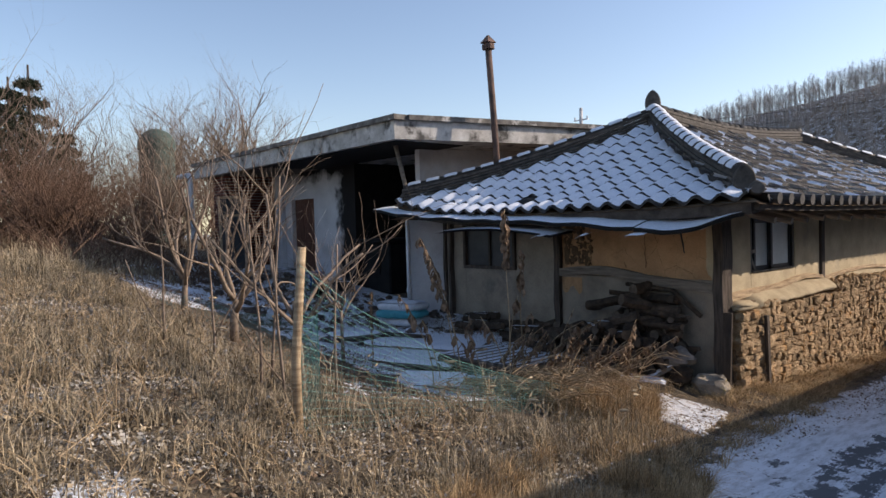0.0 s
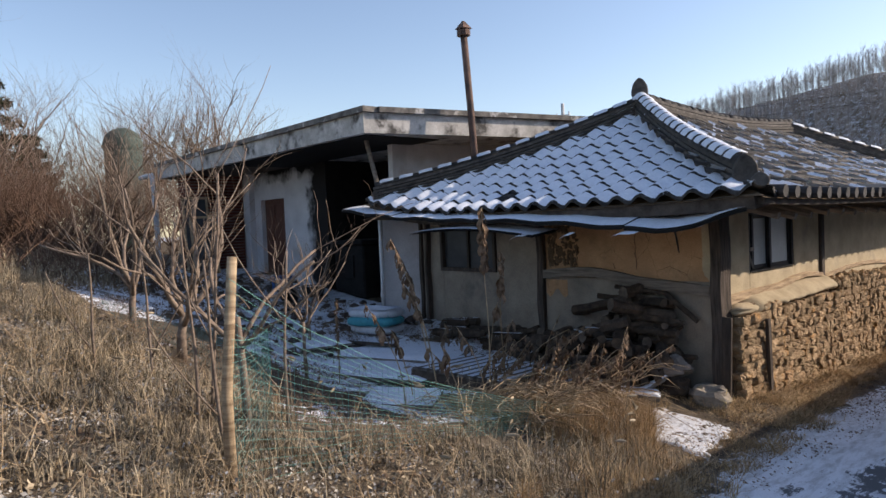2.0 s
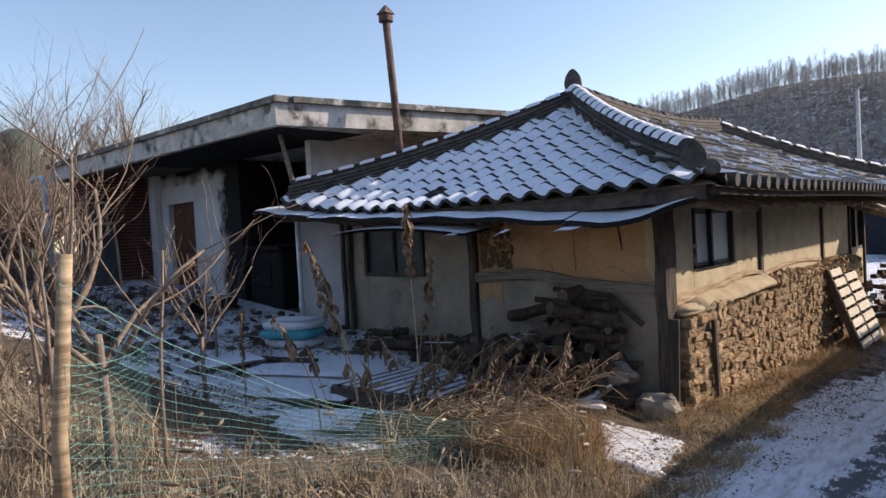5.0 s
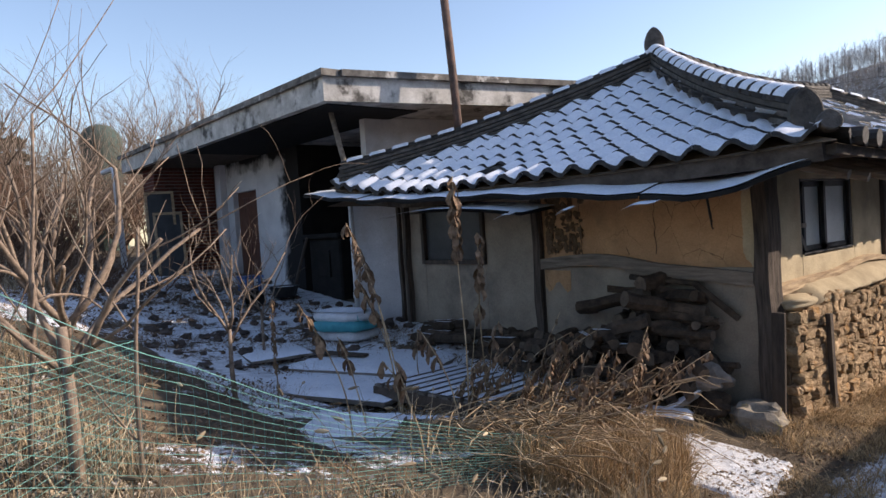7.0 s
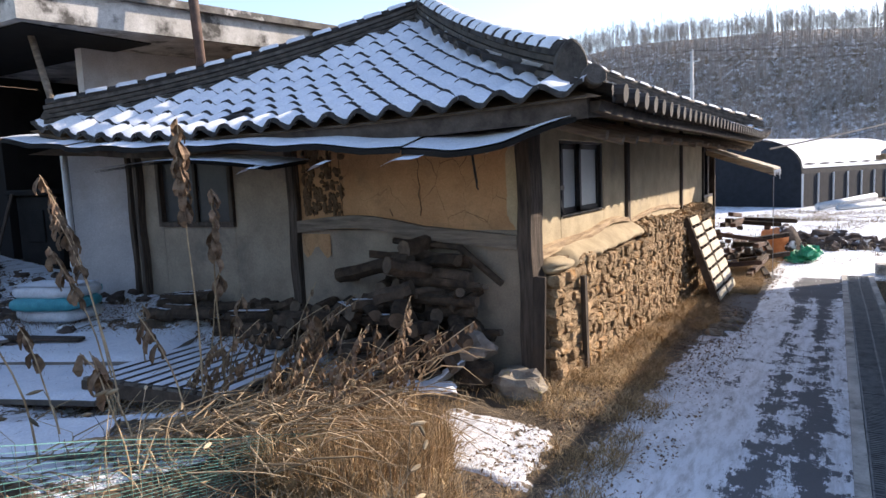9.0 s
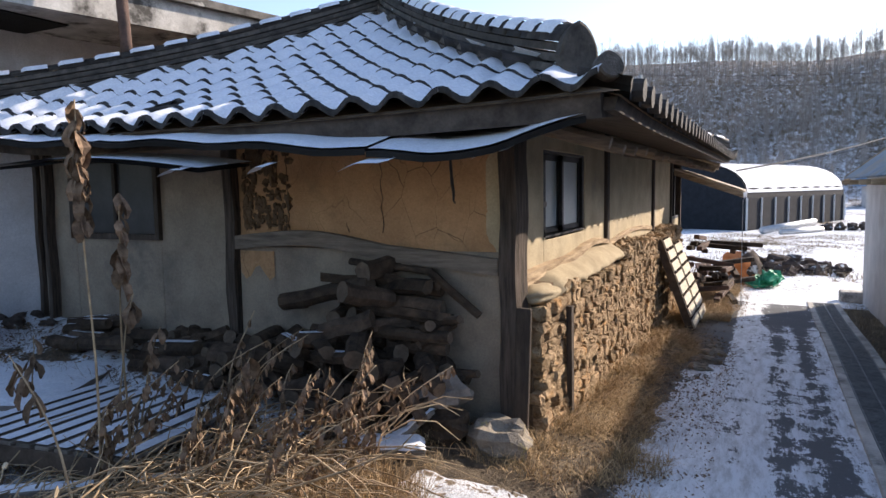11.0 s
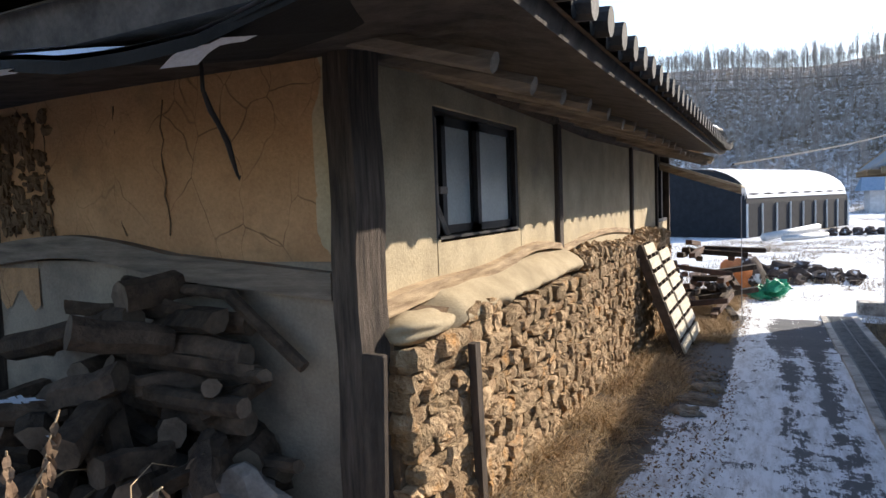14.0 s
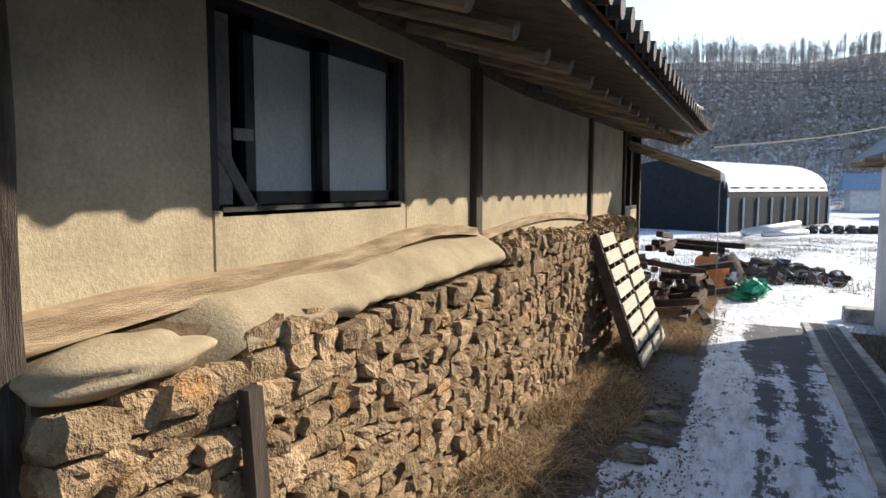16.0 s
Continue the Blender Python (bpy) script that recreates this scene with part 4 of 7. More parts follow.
# ---- concrete building behind ----
def concrete_building():
    b = thing("concrete_building", "flat-roofed concrete farm building with a soot-blackened porch", "building", (-10, 2, 0.9))
    slab = Geo()
    slab.sweep([[(-13.0, -1.2, 3.4), (-13.0, 8.2, 3.4), (-13.0, 8.2, 3.71), (-13.0, -1.2, 3.71)],
                [(-4.5, -1.2, 3.4), (-2.2, 8.2, 3.4), (-2.2, 8.2, 3.71), (-4.5, -1.2, 3.71)]])
    part("roof_slab", slab, M_CONC, b, "thick stained concrete roof slab")
    # Dark sheets under the slab; its shade is put into their colours.
    part("soffit", Geo().box((-9.4, -1.1, 3.385), (-4.6, 0.3, 3.398)), M_SOOTSHADE, b, "smoke-blackened soffit, slab shade put in its colour")
    part("soffit", Geo().box((-12.9, -1.1, 3.387), (-9.4, 0.3, 3.398)), M_DARKSL, b, "grey-brown soffit, slab shade put in its colour")
    part("slab_rim", Geo().box((-13.06, -1.26, 3.69), (-4.42, -1.0, 3.77)).sweep([[(x, y, 3.692), (x + 0.2, y, 3.692), (x + 0.2, y, 3.77), (x, y, 3.77)] for x, y in ((-4.575, -1.0), (-2.32, 8.2))]), M_RIM, b, "weathered rim of the slab")
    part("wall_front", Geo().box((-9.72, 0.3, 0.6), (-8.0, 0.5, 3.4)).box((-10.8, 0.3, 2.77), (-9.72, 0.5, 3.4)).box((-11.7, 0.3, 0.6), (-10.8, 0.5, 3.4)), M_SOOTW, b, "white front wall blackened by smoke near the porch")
    part("pilaster", bevelled((-11.35, 0.16, 0.6), (-11.1, 0.3, 3.4), 0.01), M_WHITE, b)
    d = part("door", bevelled((-10.8, 0.4, 0.95), (-9.72, 0.45, 2.77), 0.01), M_DOOR, b, "closed brown panelled door")
    for z0, z1 in ((1.1, 1.75), (1.85, 2.65)):
        for x0 in (-10.7, -10.22):
            part("door_panel", bevelled((x0, 0.385, z0), (x0 + 0.37, 0.4, z1), 0.008), M_DOOR, d)
    # Porch walls near-black: soot with the recess's shade in the colour.
    part("porch_back", Geo().box((-8.0, 1.6, 0.6), (-5.3, 1.75, 3.4)).box((-8.1, 0.5, 0.6), (-8.0, 1.75, 3.4)), M_SOOTSHADE, b, "soot-black porch wall, recess shade put in its colour")
    skew = Matrix.Translation((-5.3, 0.2, 0)) @ Matrix.Rotation(radians(-13.5), 4, "Z") @ Matrix.Translation((5.3, -0.2, 0))
    part("wall_side", Geo().box((-5.5, 0.2, 0.4), (-5.3, 8, 3.4), skew), M_WHITE, b, "pale plastered side wall")
    part("wall_end", Geo().box((-5.42, -0.1, 0.4), (-5.3, 0.25, 3.4)), M_WHITE, b)
    part("porch_side", Geo().box((-5.7, 0.25, 0.6), (-5.5, 1.7, 3.4)), M_SOOTSHADE, b)
    part("wall_brick_core", Geo().box((-12.4, -0.95, 0.8), (-11.72, 0.3, 3.4)), M_MORTAR, b, "mortar behind brickwork")
    part("wall_back", Geo().box((-12.4, 0.3, 0.6), (-12.2, 8, 3.4)).box((-12.4, 7.9, 0.2), (-5.3, 8.1, 3.4)), M_WHITE, b)
    bricks = Geo()
    for r in range(35):
        z = 0.95 + r * 0.07
        o = 0.1 * (r % 2)
        y = -0.95 + o - 0.1
        while y < 0.28:
            y0, y1 = max(-0.955, y), min(y + 0.19, 0.29)
            if y1 - y0 > 0.03:
                bricks.box((-11.72, y0, z), (-11.705, y1, z + 0.057))
            y += 0.2
        x = -12.4 + o - 0.1
        while x < -11.72:
            x0, x1 = max(-12.4, x), min(x + 0.19, -11.705)
            if x1 - x0 > 0.03:
                bricks.box((x0, -0.965, z), (x1, -0.95, z + 0.057))
            x += 0.2
    part("brickwork", bricks, M_BRICK, b, "dark red brickwork", "stuff")
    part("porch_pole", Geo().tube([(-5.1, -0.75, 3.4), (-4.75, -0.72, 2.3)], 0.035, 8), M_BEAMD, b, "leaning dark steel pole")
    w = part("window_recess", Geo().box((-5.3, 1.0, 2.88), (-5.27, 2.6, 2.92), skew).box((-5.3, 1.0, 2.4), (-5.27, 1.04, 2.88), skew), M_BEAM, b, "shallow window recess")
    # firebox under the porch
    f = thing("firebox", "soot-black brick cooking firebox", "stove", (-7.4, 0.6, 0.75))
    part("firebox_body", bevelled((-7.9, 0.35, 0.6), (-6.9, 1.2, 1.75), 0.03), M_SOOTSHADE, f)
    part("firebox_top", bevelled((-8.0, 0.25, 1.75), (-6.8, 1.3, 1.83), 0.02), M_SOOTSHADE, f)
    part("fire_door", bevelled((-7.65, 0.32, 1.1), (-7.2, 0.35, 1.55), 0.01), M_SOOTSHADE, f)


concrete_building()


def chimney():
    c = thing("stove_pipe", "tall rusty stove pipe with a small hood", "chimney", (-3.75, 0.28, 2.6))
    part("pipe", Geo().tube([(-3.75, 0.28, 2.4), (-3.83, 0.28, 3.7), (-3.92, 0.28, 4.86)], 0.052, 10), M_RUST, c, "rusty sheet-metal pipe", smooth=True)
    g = Geo().tube([(-3.92, 0.28, 4.85), (-3.92, 0.28, 4.93)], 0.1, 10)
    g.tube([(-3.92, 0.28, 4.95), (-3.92, 0.28, 5.07)], [0.13, 0.02], 4)
    part("hood", g, M_RUST, c, "pointed rusty hood")
    p = thing("drain_pipe", "white plastic downpipe at the wall corner", "pipe", (-5.14, -0.5, 0.6))
    part("pipe", Geo().tube([(-5.14, -0.52, 0.6), (-5.14, -0.52, 2.2)], 0.035, 10), M_PVC, p, smooth=True)
    part("collar", Geo().tube([(-5.14, -0.52, 0.95), (-5.14, -0.52, 1.02)], 0.045, 10), M_PVC, p)


chimney()


# ---- stone wall ----
def top_line(y):
    """Height of the masonry's top along the wall."""
    return 1.02 + 0.03 * math.sin(y * 2.1) - 0.09 * max(0, 0.3 - y) / 0.3


WALLX = 0.17


def stone_mesh(seed):
    rnd = random.Random(seed)
    bm = bmesh.new()
    bmesh.ops.create_cube(bm, size=1)
    bmesh.ops.subdivide_edges(bm, edges=bm.edges[:], cuts=2, use_grid_fill=True)
    sh = Vector((seed * 3.7, seed * 1.9, seed * 5.1))
    ta, tb = rnd.uniform(-0.22, 0.22), rnd.uniform(-0.16, 0.16)
    for v in bm.verts:
        c = v.co
        q = c.lerp(c.normalized() * 0.6, 0.34)
        q.z *= 1 + ta * q.y * 2
        q.y += tb * q.z
        v.co = q + noise.noise_vector(c * 2.6 + sh) * 0.13 + Vector([rnd.uniform(-0.025, 0.025) for _ in range(3)])
    g = Geo().add([v.co.copy() for v in bm.verts], [[v.index for v in f.verts] for f in bm.faces])
    bm.free()
    return g.mesh("stone", M_STONE)


def stone_wall():
    w = thing("stone_wall", "rough fieldstone wall with clay joints along the lane", "wall", (0.1, 4, -0.2))
    g = Geo()
    for k in range(28):
        a, b = 0.14 + k * 0.28, 0.14 + (k + 1) * 0.28
        q = []
        for y in (a, b):
            q += [(0.0, y, -0.5), (WALLX - 0.03, y, -0.5), (WALLX - 0.05, y, top_line(y)), (0.0, y, top_line(y) + 0.03)]
        g.add(q, [(1, 5, 6, 2), (2, 6, 7, 3)])
    g.add([(0.0, 0.14, -0.5), (WALLX - 0.03, 0.14, -0.5), (WALLX - 0.05, 0.14, 1.0), (0.0, 0.14, 1.0)], [(0, 1, 2, 3)])
    core = part("wall_core", g, M_CORE, w, "clay between the stones")
    meshes = [stone_mesh(k) for k in range(16)]
    rest = Geo()
    z = -0.42
    spots = []
    while z < 1.12:
        h = random.uniform(0.062, 0.1)
        y = 0.12 + random.uniform(0, 0.08)
        while y < 7.95:
            l = random.uniform(0.085, 0.2) if y < 2.6 else random.uniform(0.07, 0.15)
            spots.append((y + l / 2, z + h / 2 + 0.014 * noise.noise(Vector((y * 1.8, z * 4, 3))) + random.uniform(-0.006, 0.006), l, h * random.uniform(0.78, 1.06)))
            y += l + 0.008
        z += h + 0.004
    n = 0
    for y, z, l, h in spots:
        if z > top_line(y) - 0.02 or (y < 3.05 and z > 0.985 - 0.03 * math.sin(y * 5)) or z < zat(WALLX + 0.1, y) - 0.12:
            continue
        me = random.choice(meshes)
        out = WALLX - 0.012 + random.uniform(-0.02, 0.02)
        m = Matrix.Translation((out - 0.02, y, z)) @ Euler([random.gauss(0, 0.09), random.uniform(-0.12, 0.12), random.uniform(-0.16, 0.16)]).to_matrix().to_4x4() @ Matrix.Diagonal((0.13, l * 1.08, h * 1.08, 1))
        if n < 296 and y < 3.6 and z > 0.1:
            ob = part("stone", me, None, core)
            ob.matrix_basis = m
            n += 1
        else:
            rest.add([m @ v.co for v in me.vertices], [p.vertices for p in me.polygons])
    for k in range(900):
        y, z = random.uniform(0.2, 7.9), random.uniform(-0.3, 0.95)
        sz = random.uniform(0.02, 0.045)
        m = Matrix.Translation((WALLX - 0.035 + random.uniform(-0.01, 0.015), y, z)) @ Euler((random.random() * 6, random.random() * 6, 0)).to_matrix().to_4x4() @ Matrix.Diagonal((sz, sz * 1.5, sz, 1))
        me = random.choice(meshes)
        rest.add([m @ v.co for v in me.vertices], [p.vertices for p in me.polygons])
    for k in range(420):
        y = random.uniform(3.0, 7.95)
        x = random.uniform(0.02, WALLX)
        me = random.choice(meshes)
        sz = random.uniform(0.05, 0.11)
        m = Matrix.Translation((x, y, top_line(y) + 0.05 - 0.25 * x)) @ Euler((random.random() * 6, random.random() * 6, 0)).to_matrix().to_4x4() @ Matrix.Diagonal((sz, sz * 1.2, sz * 0.7, 1))
        rest.add([m @ v.co for v in me.vertices], [p.vertices for p in me.polygons])
    part("masonry", rest, M_STONE, core, "rough stones farther along and low down", "stuff")
    # plastered mud cap on the near stretch
    g = Geo()
    def cap(u, v):
        y = 0.58 + 2.47 * u
        hgt = 1.08 + 0.12 * math.sin(min(1, u * 1.2) * 1.5) 
        prof = [(0.0, 1.165), (0.07, 1.135), (0.135, 1.095), (0.19, 1.05), (0.2, 1.02), (0.16, 0.99)]
        k = v * 5
        i = min(4, int(k)); fr = k - i
        x = prof[i][0] * (1 - fr) + prof[i + 1][0] * fr
        z = prof[i][1] * (1 - fr) + prof[i + 1][1] * fr
        z += 0.05 * (u - 0.6) + 0.02 * noise.noise(Vector((y * 3, v * 2, 0)))
        if v > 0.7:
            z += 0.028 * noise.noise(Vector((y * 4, 2, 0))) + 0.014 * noise.noise(Vector((y * 13, 5, 0)))
            x += 0.012 * noise.noise(Vector((y * 8, 9, 0)))
        x += 0.012 * noise.noise(Vector((y * 4, v * 3, 7)))
        k2 = min(1, u / 0.06, (1 - u) / 0.03)
        return (x * (0.6 + 0.4 * k2), y, z - 0.05 * (1 - k2))
    g.grid(60, 12, cap)
    part("mud_cap", g, M_CAP, w, "smooth clay cap over the stones", smooth=True)


stone_wall()


# ---- shed across the lane ----
def shed():
    s = thing("roadside_shed", "low white shed with a blue metal roof across the lane", "shed", (4, 6, -0.3))
    part("wall", Geo().box((3.1, 6.8, -0.5), (3.2, 10.0, 1.9)), M_WHITE, s, "white painted wall")
    part("wall", Geo().box((3.04, -1.0, -0.5), (3.2, 6.8, 1.9)), M_GREENW, s, "dark green wall")
    g = Geo()
    g.add([(3.2, 9.9, -0.5), (6.5, 9.9, -0.5), (6.5, 9.9, 1.9), (4.85, 9.9, 3.35), (3.2, 9.9, 1.9)], [(0, 1, 2, 3, 4)])
    g.add([(3.2, -0.9, -0.4), (6.5, -0.9, -0.4), (6.5, -0.9, 1.9), (4.85, -0.9, 3.35), (3.2, -0.9, 1.9)], [(4, 3, 2, 1, 0)])
    g.box((6.4, -1, -0.4), (6.5, 10.0, 1.9))
    part("wall", g, M_WHITE, s)
    for a, b in (((2.82, 1.84), (4.85, 3.46)), ((6.88, 1.84), (4.85, 3.46))):
        g = Geo()
        n = 120
        for off in (0.0, -0.012):
            base = len(g.v)
            for k in range(n + 1):
                y = -1.3 + 12.1 * k / n
                w = 0.012 * math.cos(k * math.pi)
                g.v += [(a[0], y, a[1] + w + off), (b[0], y, b[1] + w + off)]
            g.f += [(base + 2 * k, base + 2 * k + 2, base + 2 * k + 3, base + 2 * k + 1) for k in range(n)]
        part("roof", g, M_SHEDROOF, s, "dull blue-grey corrugated metal roof")
        d = 1 if a[0] < 4 else -1
        part("barge_board", Geo().sweep([[(p[0], 10.78, p[1] - 0.1), (p[0], 10.81, p[1] - 0.1), (p[0], 10.81, p[1] + 0.03), (p[0], 10.78, p[1] + 0.03)] for p in (a, b)][::d]), M_BEAM, s, "weathered gable edge board")
    for k in range(9):
        y = -0.6 + k * 1.3
        part("rafter", bevelled((2.7, y, 1.72), (3.12, y + 0.06, 1.8), 0.004), M_BEAM, s, "rafter tail under the eave")


shed()


# ---- drain channel along the lane ----
def drain():
    d = thing("drain_channel", "iron grating over a concrete roadside drain", "drain", (2.45, 4, -0.2))
    for x0, x1, mt, nm in ((2.2, 2.28, M_CONC, "kerb_edge"), (2.62, 2.7, M_CONC, "kerb_edge")):
        g = Geo()
        for k in range(40):
            a, b = -2.5 + k * 0.3, -2.5 + (k + 1) * 0.3
            za, zb = zat(2.45, a) + 0.03, zat(2.45, b) + 0.03
            q = [(x0, a, za - 0.2), (x1, a, za - 0.2), (x1, a, za), (x0, a, za), (x0, b, zb - 0.2), (x1, b, zb - 0.2), (x1, b, zb), (x0, b, zb)]
            g.add(q, [(3, 2, 6, 7), (0, 3, 7, 4), (1, 5, 6, 2)])
        part(nm, g, mt, d, "concrete drain edge")
    for k in range(12):
        a = -2.5 + k * 1.0
        gr = Geo()
        za, zb = zat(2.45, a) + 0.028, zat(2.45, a + 1) + 0.028
        for x in (2.285, 2.45, 2.6):
            gr.box((x, 0, -0.03), (x + 0.012, 0.985, 0.0))
        for j in range(28):
            gr.box((2.29, 0.01 + j * 0.035, -0.025), (2.61, 0.022 + j * 0.035, -0.003))
        m = Matrix.Translation((0, a, za)) @ Matrix.Rotation(math.atan2(zb - za, 1), 4, "X")
        gr.v = [tuple(m @ Vector(v)) for v in gr.v]
        part("grating", gr, M_GRATE, d, "iron drain grating")


drain()


# ---- timber along the lane wall ----
def lane_timber():
    rings = []
    for k in range(25):
        u = k / 24
        y = 0.06 + 2.84 * u
        z = 1.1 + 0.02 * math.sin(u * 9) + 0.11 * min(1, u * 1.5) ** 1.5 - 0.03 * max(0, u - 0.8) * 5
        h = 0.045 - 0.02 * u
        rings.append([(0.0, y, z - h), (0.05 + 0.01 * math.sin(u * 14), y, z - h), (0.045, y, z + h * 0.8), (0.0, y, z + h)])
    part("sill_beam", Geo().sweep(rings), M_BEAM, house, "long cracked sun-bleached sill beam")
    rings = []
    for k in range(12):
        u = k / 11
        y = 3.05 + 2.9 * u
        z = 1.14 + 0.07 * math.sin(u * 3.1)
        rings.append([(0.0, y, z - 0.02), (0.025, y, z - 0.02), (0.02, y, z + 0.03), (0.0, y, z + 0.03)])
    part("sill_beam", Geo().sweep(rings), M_BEAM, house)
    g = Geo().blob((0.105, 0.37, 1.015), (0.125, 0.26, 0.062), 5, 0.13, 28, 18)
    part("clay_lump", g, M_CAP, house, "rounded grey clay lump", smooth=True)
    t = part("fence_stake", Geo().sweep([[(0.2 + 0.02 * u, 0.66 + 0.1 * (1 - u), z), (0.24 + 0.02 * u, 0.66 + 0.1 * (1 - u), z), (0.24 + 0.02 * u, 0.72 + 0.1 * (1 - u), z), (0.2 + 0.02 * u, 0.72 + 0.1 * (1 - u), z)] for u, z in ((0, -0.15), (0.5, 0.35), (1, 0.88))]), M_WOOD, None, "thin dark timber stake leaning on the stone wall", category="stake")
    part("leaning_plank", bevelled((0.03, -0.07, 0.05), (0.13, -0.03, 0.98), 0.006, Matrix.Translation((0.02, 0.02, 0)) @ Matrix.Rotation(radians(2), 4, "Y")), M_WOOD, None, "weathered plank upright beside the corner post", category="plank")


lane_timber()


# ---- firewood, rocks and boards at the gable ----
def log(p0, p1, r, snow=False, split=False):
    p0, p1 = Vector(p0), Vector(p1)
    n = 8
    mid = (p0 + p1) / 2 + Vector([random.uniform(-0.02, 0.02) for _ in range(3)])
    t = thing("log", "split dark firewood log piled against the mud wall" if split else "round bark-covered firewood log piled against the mud wall", "firewood", tuple(mid), "firewood pile")
    g = Geo()
    d = (p1 - p0).normalized()
    s = d.orthogonal().normalized(); u = d.cross(s)
    rot = random.uniform(0, 6)
    prof = []
    for k in range(n):
        a = 2 * math.pi * k / n
        rr = r * random.uniform(0.88, 1.1)
        if split and math.cos(a) < -0.1:
            rr *= 0.45
        prof.append((a + rot, rr))
    rings = []
    for q, f in ((p0, 1), (p0.lerp(p1, 0.33) + Vector((0, 0, random.uniform(-0.01, 0.01))), 0.97), (mid.lerp(p1, 0.35), 0.95), (p1, 0.93)):
        rings.append([q + (s * math.cos(a) + u * math.sin(a)) * rr * f for a, rr in prof])
    vs = [v for ring in rings for v in ring]
    g.add(vs, [(j * n + k, j * n + (k + 1) % n, (j + 1) * n + (k + 1) % n, (j + 1) * n + k) for j in range(3) for k in range(n)])
    part("bark", g, M_LOG, t)
    part("cut_end", Geo().add(rings[0], [tuple(range(n))[::-1]]), M_CUT, t)
    part("cut_end", Geo().add(rings[3], [tuple(range(n))]), M_CUT, t)
    if snow:
        sg = Geo()
        sg.grid(2, 5, lambda a, b: p0.lerp(p1, 0.05 + 0.9 * b) + (d.cross(Vector((0, 0, 1))).normalized() * (a - 0.5) * r * 1.1) + Vector((0, 0, r * 0.98)))
        part("snow_cover", sg, M_SNOW, t, "", "stuff")


def firewood():
    random.seed(11)
    # stacked top
    for k, (x0, x1, z, y, r) in enumerate(((-1.15, -0.5, 1.24, -0.1, 0.028), (-1.0, -0.42, 1.12, -0.16, 0.07), (-1.05, -0.38, 0.99, -0.2, 0.06), (-0.95, -0.3, 0.9, -0.26, 0.05), (-0.85, -0.25, 0.82, -0.3, 0.045),
                                         (-1.2, -0.75, 0.86, -0.2, 0.06), (-0.75, -0.32, 0.73, -0.25, 0.05), (-1.35, -0.8, 0.74, -0.3, 0.055), (-1.1, -0.5, 0.64, -0.15, 0.07), (-0.95, -0.2, 0.55, -0.12, 0.07))):
        log((x0, y, z + random.uniform(-0.02, 0.04)), (x1, y + random.uniform(-0.08, 0.08), z - random.uniform(0, 0.05)), r, split=k % 2 == 1)
    log((-0.5, -0.12, 1.2), (-0.15, -0.1, 0.92), 0.03)
    log((-0.9, -0.42, 0.84), (-0.45, -0.65, 0.3), 0.05)
    log((-0.62, -0.5, 0.62), (-0.3, -0.62, 0.36), 0.05, split=True)
    # loose heap
    for k in range(125):
        x = random.uniform(-2.7, -0.3)
        top = 0.82 * math.exp(-((x + 0.95) / 0.8) ** 2) + 0.2
        y = -random.uniform(0.12, 0.62)
        z = zat(x, y) + random.uniform(0.04, max(0.08, top * (1 - abs(y + 0.2) * 1.0)))
        l = random.uniform(0.14, 0.3)
        a = random.gauss(0, 0.5) if random.random() < 0.6 else random.uniform(1, 2.2)
        dz = random.uniform(-0.06, 0.06)
        log((x - l * math.cos(a), y - l * math.sin(a) * 0.6, z - dz), (x + l * math.cos(a), y + l * math.sin(a) * 0.6, z + dz), random.uniform(0.035, 0.075), snow=random.random() < 0.12 and y < -0.4, split=random.random() < 0.5)
    for k in range(16):
        x = random.uniform(-4.2, -2.4)
        y = -random.uniform(0.15, 0.7)
        z = zat(x, y) + random.uniform(0.03, 0.16)
        a = random.gauss(0, 0.4)
        log((x - 0.25 * math.cos(a), y - 0.2 * math.sin(a), z), (x + 0.25 * math.cos(a), y + 0.2 * math.sin(a), z + 0.03), random.uniform(0.04, 0.07), snow=random.random() < 0.3)


firewood()


def rock(name, at, r, seed, label, cat="rock", material=None, rough=0.3, group=""):
    return part(name, Geo().blob(at, r, seed, rough, 14, 10), material or M_ROCK, None, label, category=cat, group=group)


rock("rock", (0.03, -0.27, 0.17), (0.21, 0.16, 0.15), 4, "pale boulder with yellow lichen by the corner post")
rock("tree_stump", (-0.36, -0.32, 0.45), (0.2, 0.16, 0.13), 8, "weathered grey block of wood by the firewood", "firewood", M_BOARD, 0.25)
rock("tree_stump", (-0.28, -0.38, 0.26), (0.17, 0.15, 0.12), 2, "dark round stump end under the firewood", "firewood", M_LOG, 0.2)
for k, (x, y, sx, sy) in enumerate(((0.95, 3.6, 0.16, 0.09), (1.0, 4.05, 0.14, 0.08), (0.92, 3.2, 0.12, 0.08), (0.98, 4.5, 0.1, 0.07))):
    rock("flat_rock", (x, y, zat(x, y) + 0.02), (sx, sy, 0.05), 20 + k, "flat dark stone half sunk at the lane's edge", group="stones along the lane", rough=0.35)


